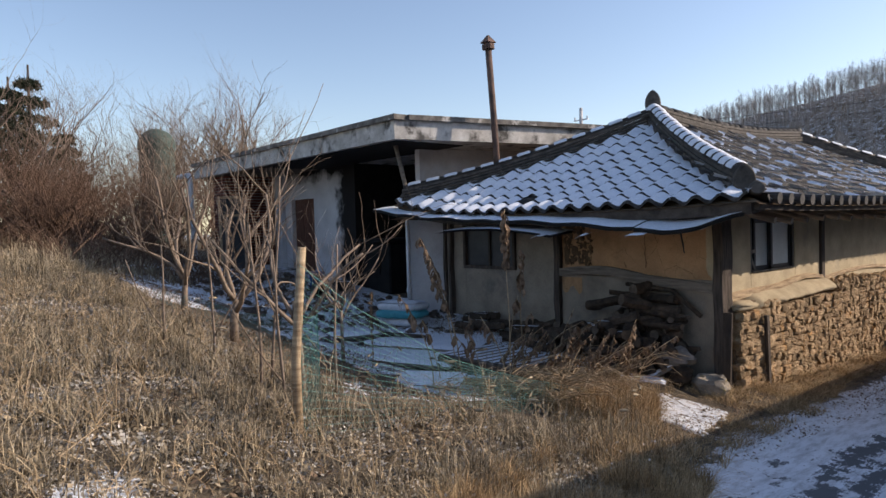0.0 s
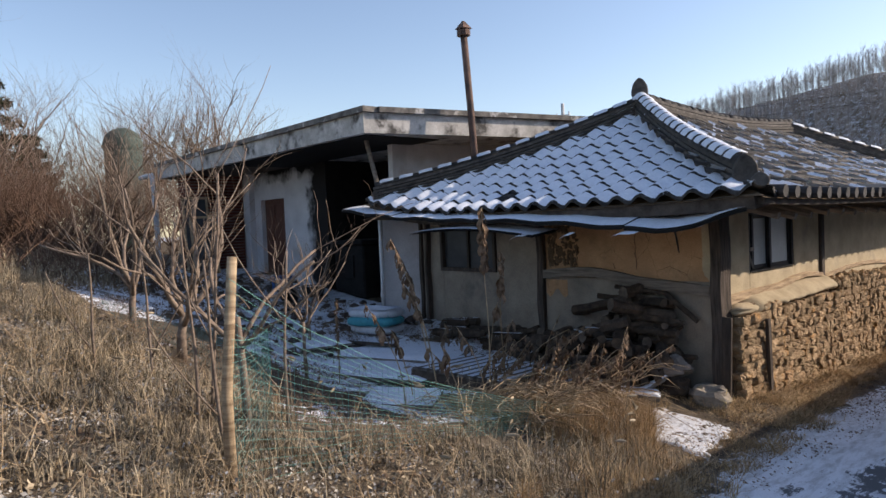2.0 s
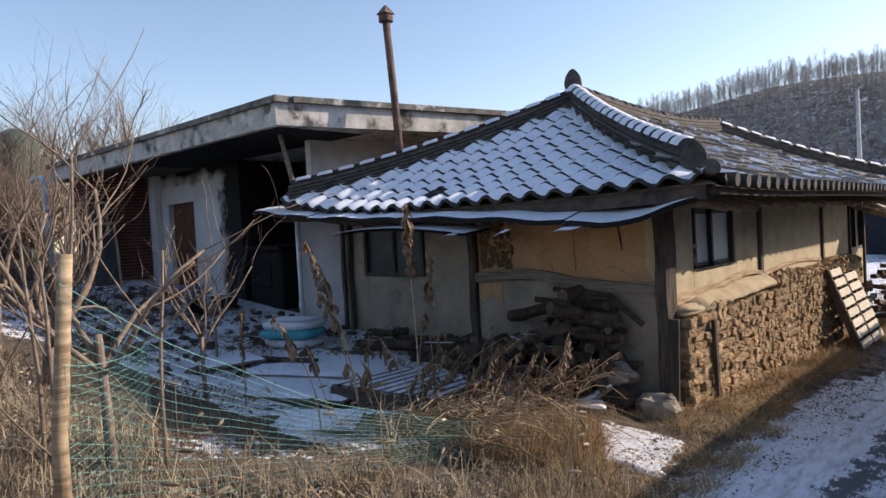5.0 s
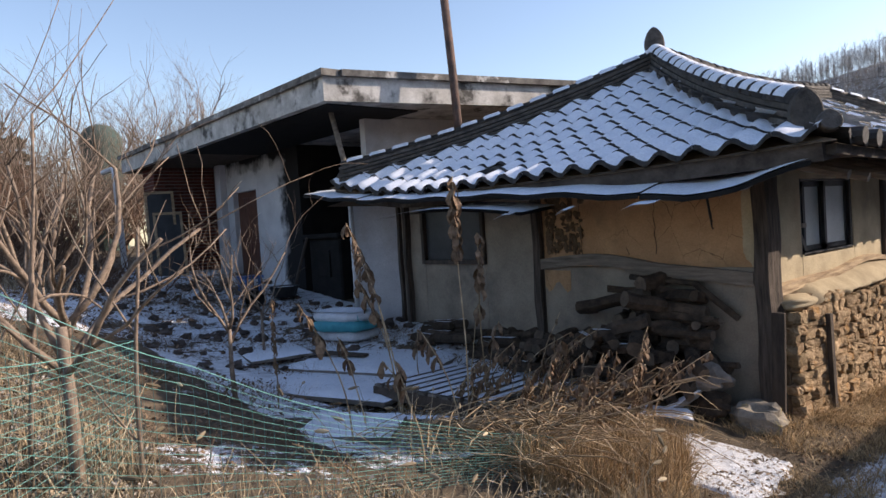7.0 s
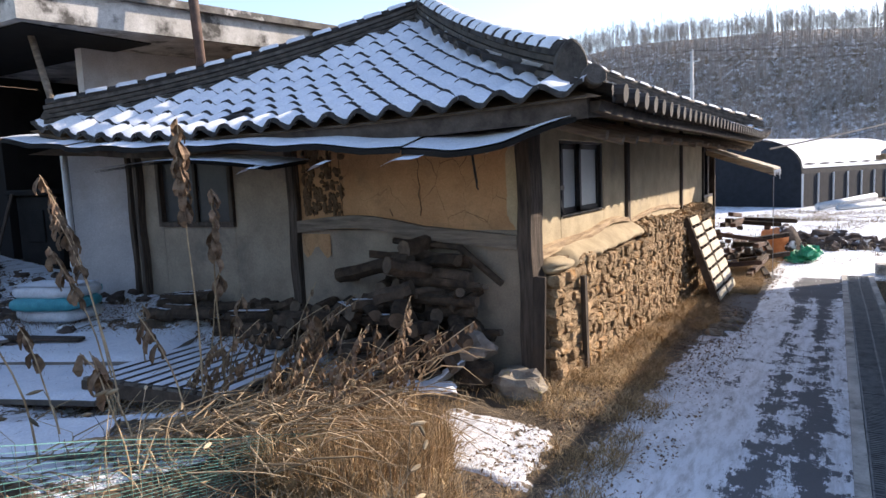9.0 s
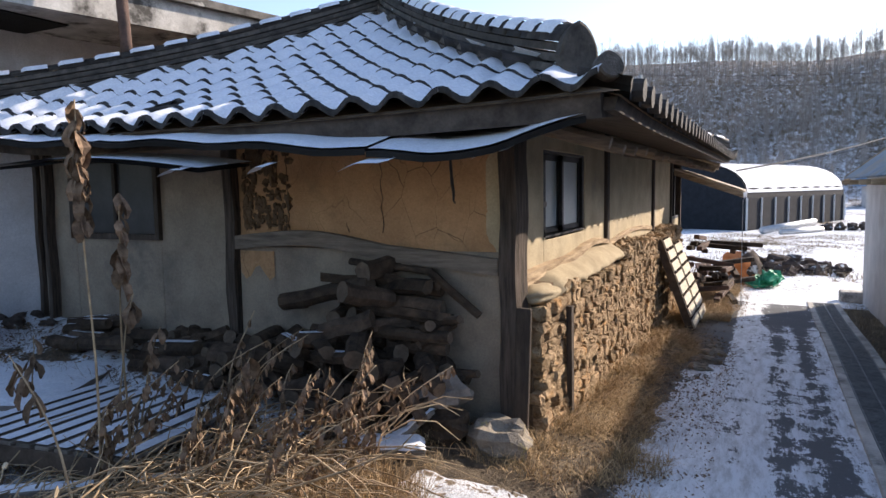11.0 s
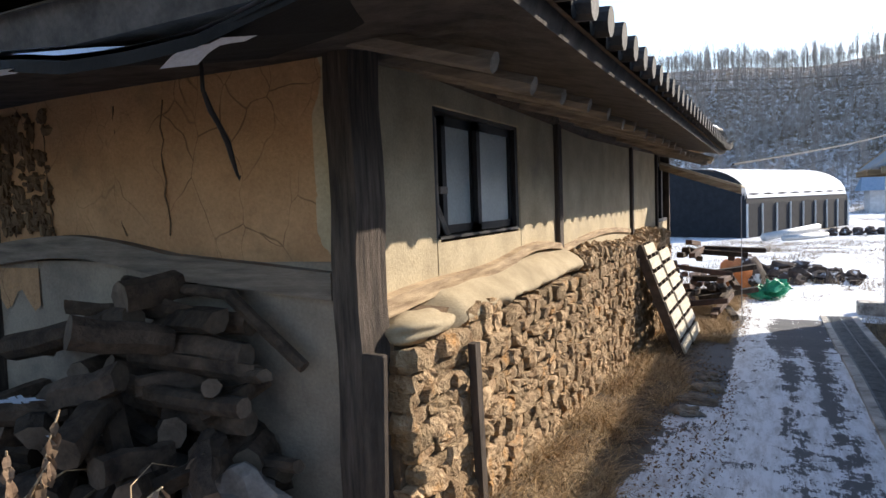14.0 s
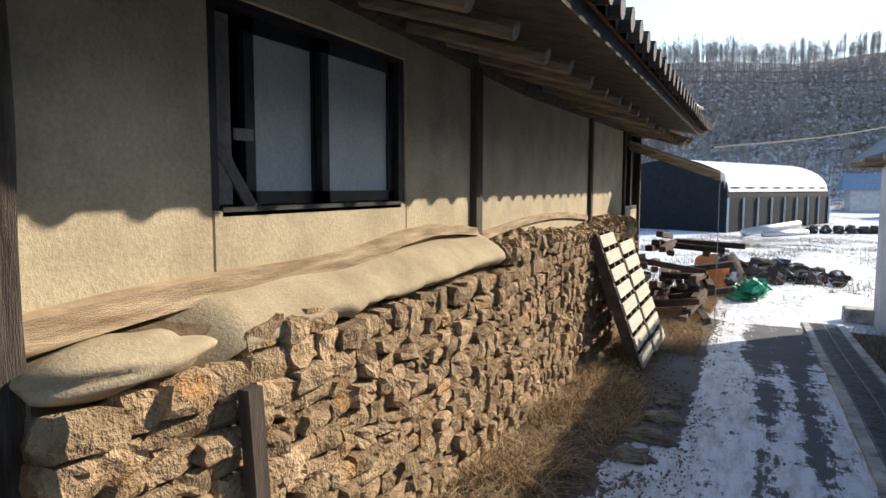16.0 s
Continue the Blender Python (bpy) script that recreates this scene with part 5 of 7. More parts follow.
def board(lo, hi, m, label, mt=None, snow=0.03, name="board", cat="board", group="", cover=None):
    t = thing(name, label, cat, tuple(m.translation), group)
    part("panel", bevelled(lo, hi, 0.006, m), mt or M_BOARD, t)
    if snow:
        g = Geo()
        x0, y0, z0 = lo; x1, y1, z1 = hi
        def f(u, v):
            e = min(u, 1 - u, v, 1 - v)
            k = 1 if e > 0.001 else 0
            return m @ Vector((x0 + (x1 - x0) * u + 0.006 * math.sin(v * 20), y0 + (y1 - y0) * v + 0.006 * math.sin(u * 23), z1 + 0.003 + snow * k + 0.006 * noise.noise(Vector((u * 6, v * 6, x0)))))
        g.grid(14, 14, f)
        part("snow_cover", g, cover or M_SNOW, t, "layer of snow", "stuff", smooth=True)
    return t


def at(x, y, z, rz=0, rx=0, ry=0):
    return Matrix.Translation((x, y, z)) @ Euler((radians(rx), radians(ry), radians(rz))).to_matrix().to_4x4()


board((-0.9, -0.5, 0), (0.9, 0.5, 0.04), at(-3.7, -1.3, 0.36, 22, 2), "large snow-covered panel lying flat in the yard")
board((-0.95, -0.45, 0), (0.85, 0.45, 0.04), at(-3.2, -2.05, 0.3, 20, -2), "large snow-covered panel lying askew in the yard")
board((-0.5, -0.35, 0), (0.5, 0.35, 0.03), at(-4.9, -1.9, 0.45, -12), "small snow-covered panel in the yard")
board((-0.35, -0.22, 0), (0.4, 0.2, 0.03), at(-1.9, -2.75, 0.34, 35, 6), "snow-covered board scrap among the weeds")
board((-0.24, -0.09, 0), (0.26, 0.09, 0.05), at(-0.5, -0.8, 0.2, 30, 3, 4), "thick snow-capped plank end by the firewood")
board((-0.14, -0.07, 0), (0.12, 0.07, 0.05), at(-0.58, -0.98, 0.12, 15), "short snow-capped timber offcut")
board((-0.2, -0.03, 0), (0.22, 0.03, 0.04), at(-0.42, -0.62, 0.26, 65, 0, -22), "narrow snowy lath leaning on the stump", snow=0.012)
def paving_slab():
    t = thing("paving_slab", "flat paving slab under trodden snow at the corner", "paving", (0.2, -1.1, 0.08))
    c = ((-0.42, -1.55), (0.7, -1.55), (-0.28, -0.78), (0.5, -0.63))
    def spot(u, v, grow, z):
        u, v = 0.5 + (u - 0.5) * grow, 0.5 + (v - 0.5) * grow
        x = (c[0][0] * (1 - u) + c[1][0] * u) * (1 - v) + (c[2][0] * (1 - u) + c[3][0] * u) * v
        y = (c[0][1] * (1 - u) + c[1][1] * u) * (1 - v) + (c[2][1] * (1 - u) + c[3][1] * u) * v
        return x, y, zat(x, y) + z - 0.012
    g = Geo()
    for k, (a, b) in enumerate((((0, 0), (0.47, 1)), ((0.5, 0), (1, 1)))):
        q = [spot(a[0], a[1], 1, 0), spot(b[0], a[1], 1, 0), spot(b[0], b[1], 1, 0), spot(a[0], b[1], 1, 0)]
        g.add([(x, y, z - 0.06) for x, y, z in q] + [(x, y, z + 0.004) for x, y, z in q], [(4, 5, 6, 7), (0, 1, 5, 4), (1, 2, 6, 5), (2, 3, 7, 6), (3, 0, 4, 7)])
    part("panel", g, M_CONC, t)
    def top(u, v):
        e = 1 + 0.1 * noise.noise(Vector((u * 4, v * 4, 2))) + 0.05 * noise.noise(Vector((u * 13, v * 13, 5)))
        x, y, z = spot(u, v, 0.98 * e, 0.008)
        return x, y, z + 0.02 + 0.014 * noise.noise(Vector((x * 7, y * 7, 1))) + 0.006 * noise.noise(Vector((x * 25, y * 25, 1))) - 0.035 * max(0.0, 1 - min(u, 1 - u, v, 1 - v) / 0.08)
    part("snow_cover", Geo().grid(50, 50, top), M_PATCHY, t, "trodden snow", "stuff", smooth=True)


paving_slab()
board((-0.4, -0.05, 0), (0.5, 0.05, 0.03), at(-4.2, -1.55, 0.46, 25, 0, 2), "dark narrow batten on the snowy panel", M_WOOD, 0)
board((-1.2, -0.04, 0), (1.2, 0.04, 0.05), at(-1.9, -2.3, 0.27, 40, 0, 2), "long snowy pole among the weeds", M_BOARD, 0.01)


def slatted(name, m, slats, w, l, label, mt, snow, depth=0.12):
    """A pallet of cross slats on three bearers, in its own frame: width x, length y."""
    t = thing(name, label, "pallet", tuple(m.translation))
    for x in (-w / 2, -0.03, w / 2 - 0.06):
        part("bearer", bevelled((x, -l / 2, -depth), (x + 0.06, l / 2, -0.022), 0.004, m), M_DARKSL, t, "dark bearer")
    for k in range(slats):
        y = -l / 2 + l * (k + 0.14) / slats
        part("slat", bevelled((-w / 2, y, -0.022), (w / 2, y + l / slats * 0.72, 0), 0.003, m), mt, t)
        if snow:
            g = Geo().grid(5, 2, lambda u, v: m @ Vector((-w / 2 + w * u, y + l / slats * (0.04 + 0.64 * v), 0.014)))
            part("snow_cover", g, M_SNOW, t, "", "stuff", smooth=True)
    for k in range(3):
        y = -l / 2 + l * k / 2.2
        part("back_slat", bevelled((-w / 2, y, -depth - 0.02), (w / 2, y + 0.09, -depth), 0.003, m), M_DARKSL, t)
    return t


slatted("slatted_pallet", at(-2.0, -1.45, 0.42, 100, 2, 3), 10, 1.1, 1.25, "grey slatted pallet with snow on its slats in the yard", M_BOARD, True)
p1 = Matrix(((0, -0.34, 0.94, 0.48), (1, 0, 0, 5.68), (0, 0.94, 0.34, 0.42), (0, 0, 0, 1)))
slatted("leaning_pallet", p1, 8, 0.66, 1.3, "wooden pallet with pale slats leaning on the stone wall", M_PALLET, False)
p2 = Matrix(((0, -0.34, 0.94, 0.52), (1, 0, 0, 6.42), (0, 0.94, 0.34, 0.36), (0, 0, 0, 1)))
slatted("leaning_pallet", p2, 7, 0.75, 1.18, "pale-slatted pallet propped beside another on the stone wall", M_PALLET, False)


def sacks():
    for k, (x, y, z, rz, mt) in enumerate(((-4.75, -0.95, 0.56, 12, M_BAG), (-4.7, -1.0, 0.68, 20, M_TEAL), (-4.75, -0.95, 0.79, 15, M_BAG))):
        m = at(x, y, z, rz)
        g = Geo()
        def sack(u, v):
            a, b = 2 * math.pi * u, math.pi * (v - 0.5)
            c = [math.copysign(abs(q) ** e, q) for q, e in ((math.cos(b) * math.cos(a), 0.42), (math.cos(b) * math.sin(a), 0.42), (math.sin(b), 0.7))]
            w = 1 + 0.06 * noise.noise(Vector((c[0] * 2, c[1] * 2, k * 3.1)))
            return m @ Vector((0.4 * c[0] * w, 0.26 * c[1] * w, 0.07 * c[2] + 0.02 * noise.noise(Vector((c[0] * 3, c[1] * 3, k)))))
        g.grid(33, 13, sack)
        t = thing("fertiliser_sack", "stacked plastic sack, white and teal, under snow" if k < 2 else "top plastic sack of the stack, thick with snow", "sack", (x, y, z - 0.07), "stack of sacks")
        part("sack", g, mt, t, smooth=True)
        if k == 2:
            part("snow_cover", Geo().grid(8, 6, lambda u, v: m @ Vector((-0.38 + 0.72 * u, -0.22 + 0.42 * v, 0.07 + 0.03 * math.sin(math.pi * u) * math.sin(math.pi * v)))), M_SNOW, t, "", "stuff", smooth=True)
            part("print", Geo().grid(4, 2, lambda u, v: m @ Vector((0.37, -0.2 + 0.4 * u, -0.03 + 0.06 * v))), M_TEAL, t, "blue printed band")


sacks()


def yard_clutter():
    t = thing("blue_stool", "small blue plastic crate stool in the yard", "stool", (-8.1, -0.7, 0.9))
    z = zat(-8.1, -0.7)
    for dx in (-0.15, 0.12):
        for dy in (-0.13, 0.1):
            part("leg", bevelled((-8.1 + dx, -0.7 + dy, z), (-8.06 + dx, -0.66 + dy, z + 0.3), 0.004), M_BLUE, t)
    part("seat", bevelled((-8.27, -0.85, z + 0.28), (-7.9, -0.52, z + 0.33), 0.01), M_BLUE, t)
    t = thing("tin_bucket", "dark bucket lying in the snow", "bucket", (-7.3, -1.0, 0.8))
    part("body", Geo().tube([(-7.45, -1.0, 0.92), (-7.15, -1.05, 0.9)], [0.11, 0.15], 14, False), M_FRAME, t)
    part("base", Geo().tube([(-7.46, -1.0, 0.92), (-7.44, -1.0, 0.92)], 0.11, 14), M_FRAME, t)
    t = thing("washbasin", "dark basin full of snow by the wall", "basin", (-7.55, -0.35, 0.85))
    part("bowl", Geo().tube([(-7.55, -0.35, 0.84), (-7.55, -0.35, 1.02)], [0.17, 0.24], 16, False), M_FRAME, t)
    part("snow_cover", Geo().tube([(-7.55, -0.35, 0.98), (-7.55, -0.35, 1.0)], 0.22, 16), M_SNOW, t, "", "stuff")
    part("leaning_stick", Geo().tube([(-7.95, 0.0, 0.8), (-7.75, 0.24, 1.78)], 0.025, 6), M_WOOD, None, "dark stick leaning on the white wall", category="stick")
    for k, (x, tilt) in enumerate(((-11.5, 8), (-11.35, 14))):
        m = at(x + 0.3, -1.3 + 0.1 * k, 1.15, 80, 0, 0) @ Matrix.Rotation(radians(-tilt), 4, "X")
        t = thing("window_sash", "old glazed window sash leaning on the brick wall", "window frame", (x, -1.3, 1.15))
        part("sash", Geo().box((0, 0, 0), (0.05, 0.04, 1.75 - 0.4 * k), m).box((0.5, 0, 0), (0.55, 0.04, 1.75 - 0.4 * k), m).box((0.05, 0, 0), (0.5, 0.04, 0.05), m).box((0.05, 0, 1.7 - 0.4 * k), (0.5, 0.04, 1.75 - 0.4 * k), m), M_BEAM, t)
        part("pane", Geo().box((0.05, 0.015, 0.05), (0.5, 0.02, 1.7 - 0.4 * k), m), M_DIM, t)
    t = thing("water_tank", "green domed water tank beyond the flat roof", "tank", (-21, 0.4, 1.6))
    part("tank_body", Geo().tube([(-21, 0.4, 1.5), (-21, 0.4, 5.2)], 0.6, 20), M_GREENW, t)
    part("dome", Geo().blob((-21, 0.4, 5.2), (0.64, 0.64, 0.6), 0, 0.0, 20, 12), M_GREENW, t, "dark green dome", smooth=True)
    part("gutter_pipe", Geo().tube([(-13.3, -1.5, 3.45), (-12.7, -1.45, 3.47), (-12.62, -1.45, 3.35), (-12.6, -1.4, 1.3)], 0.06, 8), M_PVC, None, "white plastic drain pipe at the slab's corner", category="pipe")
    rnd = random.Random(3)
    g = Geo()
    for k in range(260):
        x, y = rnd.uniform(-10.5, -4.2), rnd.uniform(-3.2, 0.1)
        s = rnd.uniform(0.02, 0.09)
        g.blob((x, y, zat(x, y) + s * 0.3), (s * 1.3, s, s * 0.6), k, 0.5, 6, 4)
    part("yard_rubble", g, M_MUDD, None, "scattered dark clods and debris in the yard", "stuff", category="debris")


yard_clutter()


# ---- far end of the lane ----
def far_end():
    t = thing("lean_to_awning", "small corrugated awning with icicles over the doorway", "awning", (0.4, 8.6, 1.9))
    a, b = Vector((0.05, 8.15, 2.02)), Vector((1.15, 8.15, 1.62))
    g = Geo()
    g.grid(12, 12, lambda u, v: a.lerp(b, v) + Vector((0, 1.7 * u, 0.018 * math.cos(u * 11 * math.pi) + 0.02)))
    g.grid(12, 12, lambda u, v: a.lerp(b, v) + Vector((0, 1.7 * (1 - u), 0.018 * math.cos((1 - u) * 11 * math.pi) + 0.006)))
    part("sheet", g, M_PALLET, t, "pale corrugated sheet")
    part("edge_board", Geo().sweep([[(p.x, p.y - 0.03, p.z - 0.09), (p.x, p.y, p.z - 0.09), (p.x, p.y, p.z), (p.x, p.y - 0.03, p.z)] for p in (a, b)]), M_BEAM, t)
    for k in range(14):
        y = 8.17 + k * 0.12
        l = random.uniform(0.05, 0.2)
        part("icicle", Geo().tube([(1.15, y, 1.62), (1.16, y, 1.62 - l)], [0.013, 0.002], 5), M_ICE, t, "hanging icicle")
    part("drip_pipe", Geo().tube([(1.15, 8.15, 1.5), (1.15, 8.15, -0.3)], 0.006, 6), M_STEEL, t)
    # dark timber pile past the wall end
    random.seed(21)
    for k in range(46):
        y = random.uniform(8.4, 11.2)
        x = random.uniform(0.1, 1.0)
        z = zat(x, y) + random.uniform(0.03, 1.0 * (1 - abs(y - 9.4) / 2.6) + 0.1)
        a = random.uniform(-0.4, 0.4)
        l = random.uniform(0.25, 0.5)
        m = at(x, y, z, random.choice((80, 90, 100, 10)), random.uniform(-10, 10), random.uniform(-10, 10))
        ob = part("scrap_timber", bevelled((-l, -0.05, -0.04), (l, 0.05, 0.04), 0.008, m), random.choice((M_WOOD, M_LOG, M_DARKSL, M_RUST)), None, "dark scrap timber heaped past the stone wall", category="timber", group="scrap heap")
    t = thing("orange_sack", "bulging orange sack at the end of the wall", "sack", (0.95, 11.7, -0.4))
    part("bag", Geo().blob((0.95, 11.7, -0.08), (0.36, 0.42, 0.36), 2, 0.25, 16, 12), M_ORANGE, t, smooth=True)
    part("cover", Geo().blob((1.15, 11.75, -0.02), (0.3, 0.36, 0.32), 6, 0.25, 14, 10), M_MUDD, t, "brown wrap", smooth=True)
    g = Geo()
    for k in range(14):
        g.blob((1.5 + random.uniform(-0.25, 0.25), 11.7 + random.uniform(-0.35, 0.35), -0.36 + random.uniform(0, 0.2)), (0.16, 0.18, 0.1), k, 0.6, 8, 6)
    part("green_tarp", g, M_GREEN, None, "crumpled bright green tarpaulin on the ground", "stuff", category="tarpaulin")
    part("concrete_block", bevelled((2.75, 9.9, zat(2.9, 10.1) - 0.05), (3.35, 10.25, zat(2.9, 10.1) + 0.2), 0.02), M_CONC, None, "weathered concrete block beside the shed wall", category="block")
    g = Geo()
    for k in range(90):
        a, r = random.uniform(0, 6.28), random.random() ** 0.6
        x, y = 2.0 + 1.5 * r * math.cos(a), 15.6 + 2.2 * r * math.sin(a)
        s = random.uniform(0.06, 0.3) * (1.1 - r * 0.6)
        g.blob((x, y, zat(x, y) + s * 0.4), (s * 1.3, s, s * 0.75), k, 0.6, 7, 5)
    part("soil_heap", g, M_MUDD, None, "dark soil clods patched with snow", "stuff", category="soil")
    # greenhouse
    o, u, v = Vector((0.2, 43.8, -1.35)), Vector((0.4, 0.917, 0)).normalized(), Vector((-0.917, 0.4, 0)).normalized()
    t = thing("tunnel_greenhouse", "dark shade-netted tunnel greenhouse with snow sliding off its arch", "greenhouse", tuple(o))
    W, L, H0, H1 = 8.5, 17.0, 2.2, 4.6
    def arch(a):
        return (W / 2 - W / 2 * math.cos(math.pi * a), H0 + (H1 - H0) * math.sin(math.pi * a) ** 0.8)
    g = Geo().grid(18, 20, lambda a, b: o + v * arch(a)[0] + u * L * b + Vector((0, 0, arch(a)[1])))
    part("arch_cover", g, M_DARKNET, t, smooth=True)
    g = Geo()
    for p in (o, o + v * W):
        g.add([p, p + u * L, p + u * L + Vector((0, 0, H0)), p + Vector((0, 0, H0))], [(0, 1, 2, 3)])
    part("side_net", g, M_DARKNET, t)
    for b in (0, L):
        g = Geo()
        pts = [o + u * b + v * arch(k / 16)[0] + Vector((0, 0, arch(k / 16)[1])) for k in range(17)]
        g.add([o + u * b, o + u * b + v * W] + pts, [(0, 1) + tuple(range(18, 1, -1))])
        part("end_net", g, M_DARKNET, t)
    for k in range(9):
        p = o + u * (L * k / 8) - v * 0.05
        part("post", Geo().tube([p, p + Vector((0, 0, H0))], 0.07, 6), M_STEEL, t)
    g = Geo().grid(60, 6, lambda b, a: o + u * (L * (0.01 + 0.98 * b)) + v * arch(0.02 + (0.3 + 0.1 * abs(math.sin(b * 25))) * a)[0] + Vector((0, 0, arch(0.02 + (0.3 + 0.1 * abs(math.sin(b * 25))) * a)[1] + 0.1)))
    part("snow_cover", g, M_SNOW, t, "", "stuff", smooth=True)
    for k in range(8):
        g = Geo().grid(3, 12, lambda b, a: o + u * (L * (0.02 + k / 8) + 0.5 * b) + v * arch(0.2 + 0.5 * a)[0] + Vector((0, 0, arch(0.2 + 0.5 * a)[1] + 0.08)))
        part("snow_rib", g, M_SNOW, t, smooth=True)
    for k, (x, y, x2, y2, r) in enumerate(((1.2, 40.5, 4.2, 45.5, 0.22), (2.2, 40.2, 4.6, 44.2, 0.16), (7.0, 47.0, 11, 49, 0.13))):
        part("steel_pipe", Geo().tube([(x, y, -1.35 + r + 0.1), (x2, y2, -1.3 + r + 0.35 * (k == 0))], r, 12), M_STEEL, None, "long pale pipe lying by the greenhouse", category="pipe", group="pipes by the greenhouse", smooth=True)
    for k in range(7):
        x, y = 5.0 + k * 0.7, 45.5 + k * 0.3
        rock("stacked_tyre", (x, y, -1.1), (0.35, 0.35, 0.28), k, "dark bundle stacked beyond the lane", "bundle", M_MUDD, group="bundles by the greenhouse")
    # farther tunnels and a blue-roofed house
    for k, (x, y, w, l, rz, mt) in enumerate(((14, 72, 7, 26, -70, M_SNOW), (-6, 66, 8, 14, -60, M_SNOW), (26, 78, 7, 30, -74, M_SNOW))):
        m = at(x, y, -1.35, rz)
        g = Geo().grid(10, 2, lambda a, b: m @ Vector((w / 2 * math.cos(math.pi * a), l * b, 3.0 * math.sin(math.pi * a) ** 0.7)))
        part("far_tunnel", g, mt, None, "long white plastic tunnel greenhouse far off in the field", category="greenhouse", group="tunnels in the field", smooth=True)
    t = thing("blue_roofed_house", "far house with a snowy blue metal roof", "house", (-3, 84, -1.3))
    part("wall", Geo().box((-9, 82, -1.4), (1, 88, 1.6)), M_WHITE, t)
    part("roof", Geo().add([(-10, 81, 1.5), (2, 81, 1.5), (1, 85, 3.4), (-9, 85, 3.4), (-10, 89, 1.5), (2, 89, 1.5)], [(0, 1, 2, 3), (3, 2, 5, 4), (1, 5, 2), (0, 3, 4)]), M_BLUEROOF, t)
    t = thing("blue_roofed_house", "far house with a blue metal roof below the hill", "house", (14, 92, -1.3))
    part("wall", Geo().box((12, 90, -1.4), (18, 95, 1.4)), M_WHITE, t)
    part("roof", Geo().add([(11, 89, 1.3), (19, 89, 1.3), (18.5, 92.5, 3.2), (11.5, 92.5, 3.2), (11, 96, 1.3), (19, 96, 1.3)], [(0, 1, 2, 3), (3, 2, 5, 4), (1, 5, 2), (0, 3, 4)]), M_BLUEROOF, t)


far_end()


def poles_and_wires():
    for k, (x, y, h) in enumerate(((-9.3, 60, 13.2), (-30, 36, 12.5), (16, 88, 12))):
        z = zat(x, y)
        t = thing("utility_pole", "tall grey concrete utility pole with insulators", "pole", (x, y, z))
        part("shaft", Geo().tube([(x, y, z), (x, y, z + h)], [0.22, 0.13], 10), M_POLE, t, smooth=True)
        part("crossarm", Geo().box((x - 0.7, y - 0.05, z + h - 1.0), (x + 0.7, y + 0.05, z + h - 0.9)), M_STEEL, t)
        for dx in (-0.6, 0.0, 0.6):
            part("insulator", Geo().tube([(x + dx, y, z + h - 0.9), (x + dx, y, z + h - 0.7)], 0.06, 6), M_PVC, t)
    def wire(a, b, sag, name="overhead_wire"):
        a, b = Vector(a), Vector(b)
        part(name, Geo().tube([a.lerp(b, k / 16) - Vector((0, 0, sag * 4 * (k / 16) * (1 - k / 16))) for k in range(17)], 0.02, 4), M_WIRE, None, "thin black overhead wire between poles", category="wire", group="overhead wires")
    for dz in (0, 0.9):
        wire((-70, 40, 12.5 + dz), (-9.3, 60, 11.0 + dz), 1.0)
        wire((-9.3, 60, 11 + dz), (40, 84, 13.5 + dz), 1.2)
    wire((1.0, 9.2, 2.0), (16, 60, 9), 0.8)
    wire((-4, 66, 2.5), (22, 50, 8), 0.6)


poles_and_wires()


# ---- plants ----
def branch(g, p, d, length, r, depth, rnd, droop=0.0, kids=3, sides=5, wig=0.16):
    n = 5
    pts, rads = [p], [r]
    q, dd = p.copy(), d.copy()
    for k in range(n):
        dd = (dd + Vector([rnd.gauss(0, wig) for _ in range(3)]) + Vector((0, 0, 0.05 - droop))).normalized()
        q = q + dd * length / n
        pts.append(q.copy()); rads.append(r * (1 - 0.5 * (k + 1) / n))
    g.tube(pts, rads, max(3, sides), True)
    if depth <= 0:
        return
    for k in range(kids):
        i = rnd.randint(1, n)
        a = rnd.uniform(0, 6.28)
        side = Vector((math.cos(a), math.sin(a), rnd.uniform(0.1, 0.8))).normalized()
        nd = (dd * 0.65 + side * 0.75).normalized()
        branch(g, pts[i], nd, length * rnd.uniform(0.5, 0.8), rads[i] * rnd.uniform(0.5, 0.72), depth - 1, rnd, droop, kids, sides - 1, wig)


def bare_tree(name, label, base, lean, h, r, limbs, depth, seed, category="tree", material=None, kids=3, group="", fork=0.35):
    rnd = random.Random(seed)
    material = material or M_BARK
    t = thing(name, label, category, base, group)
    b = Vector(base)
    trunk = Geo()
    top = b + Vector((lean[0], lean[1], 1)).normalized() * h * fork
    trunk.tube([b - Vector((0, 0, 0.1)), b.lerp(top, 0.5) + Vector((rnd.uniform(-0.02, 0.02), rnd.uniform(-0.02, 0.02), 0)), top], [r * 1.25, r, r * 0.85], 8)
    part("trunk", trunk, material, t, smooth=True)
    g = Geo()
    for k in range(limbs):
        a = 6.28 * k / limbs + rnd.uniform(-0.4, 0.4)
        d = Vector((math.cos(a) * 0.75 + lean[0], math.sin(a) * 0.75 + lean[1], rnd.uniform(0.5, 1.2))).normalized()
        branch(g, b.lerp(top, rnd.uniform(0.7, 1)), d, h * rnd.uniform(0.42, 0.66), r * 0.68, depth, rnd, 0, kids)
    part("crown", g, material, t, "bare twigs", "stuff", smooth=True)
    return t


bare_tree("fruit_tree", "bare low-forking fruit tree with pale twigs on the bank", (-3.3, -4.35, zat(-3.3, -4.35)), (0.15, 0.05), 2.3, 0.046, 5, 3, 4, kids=3, fork=0.2)
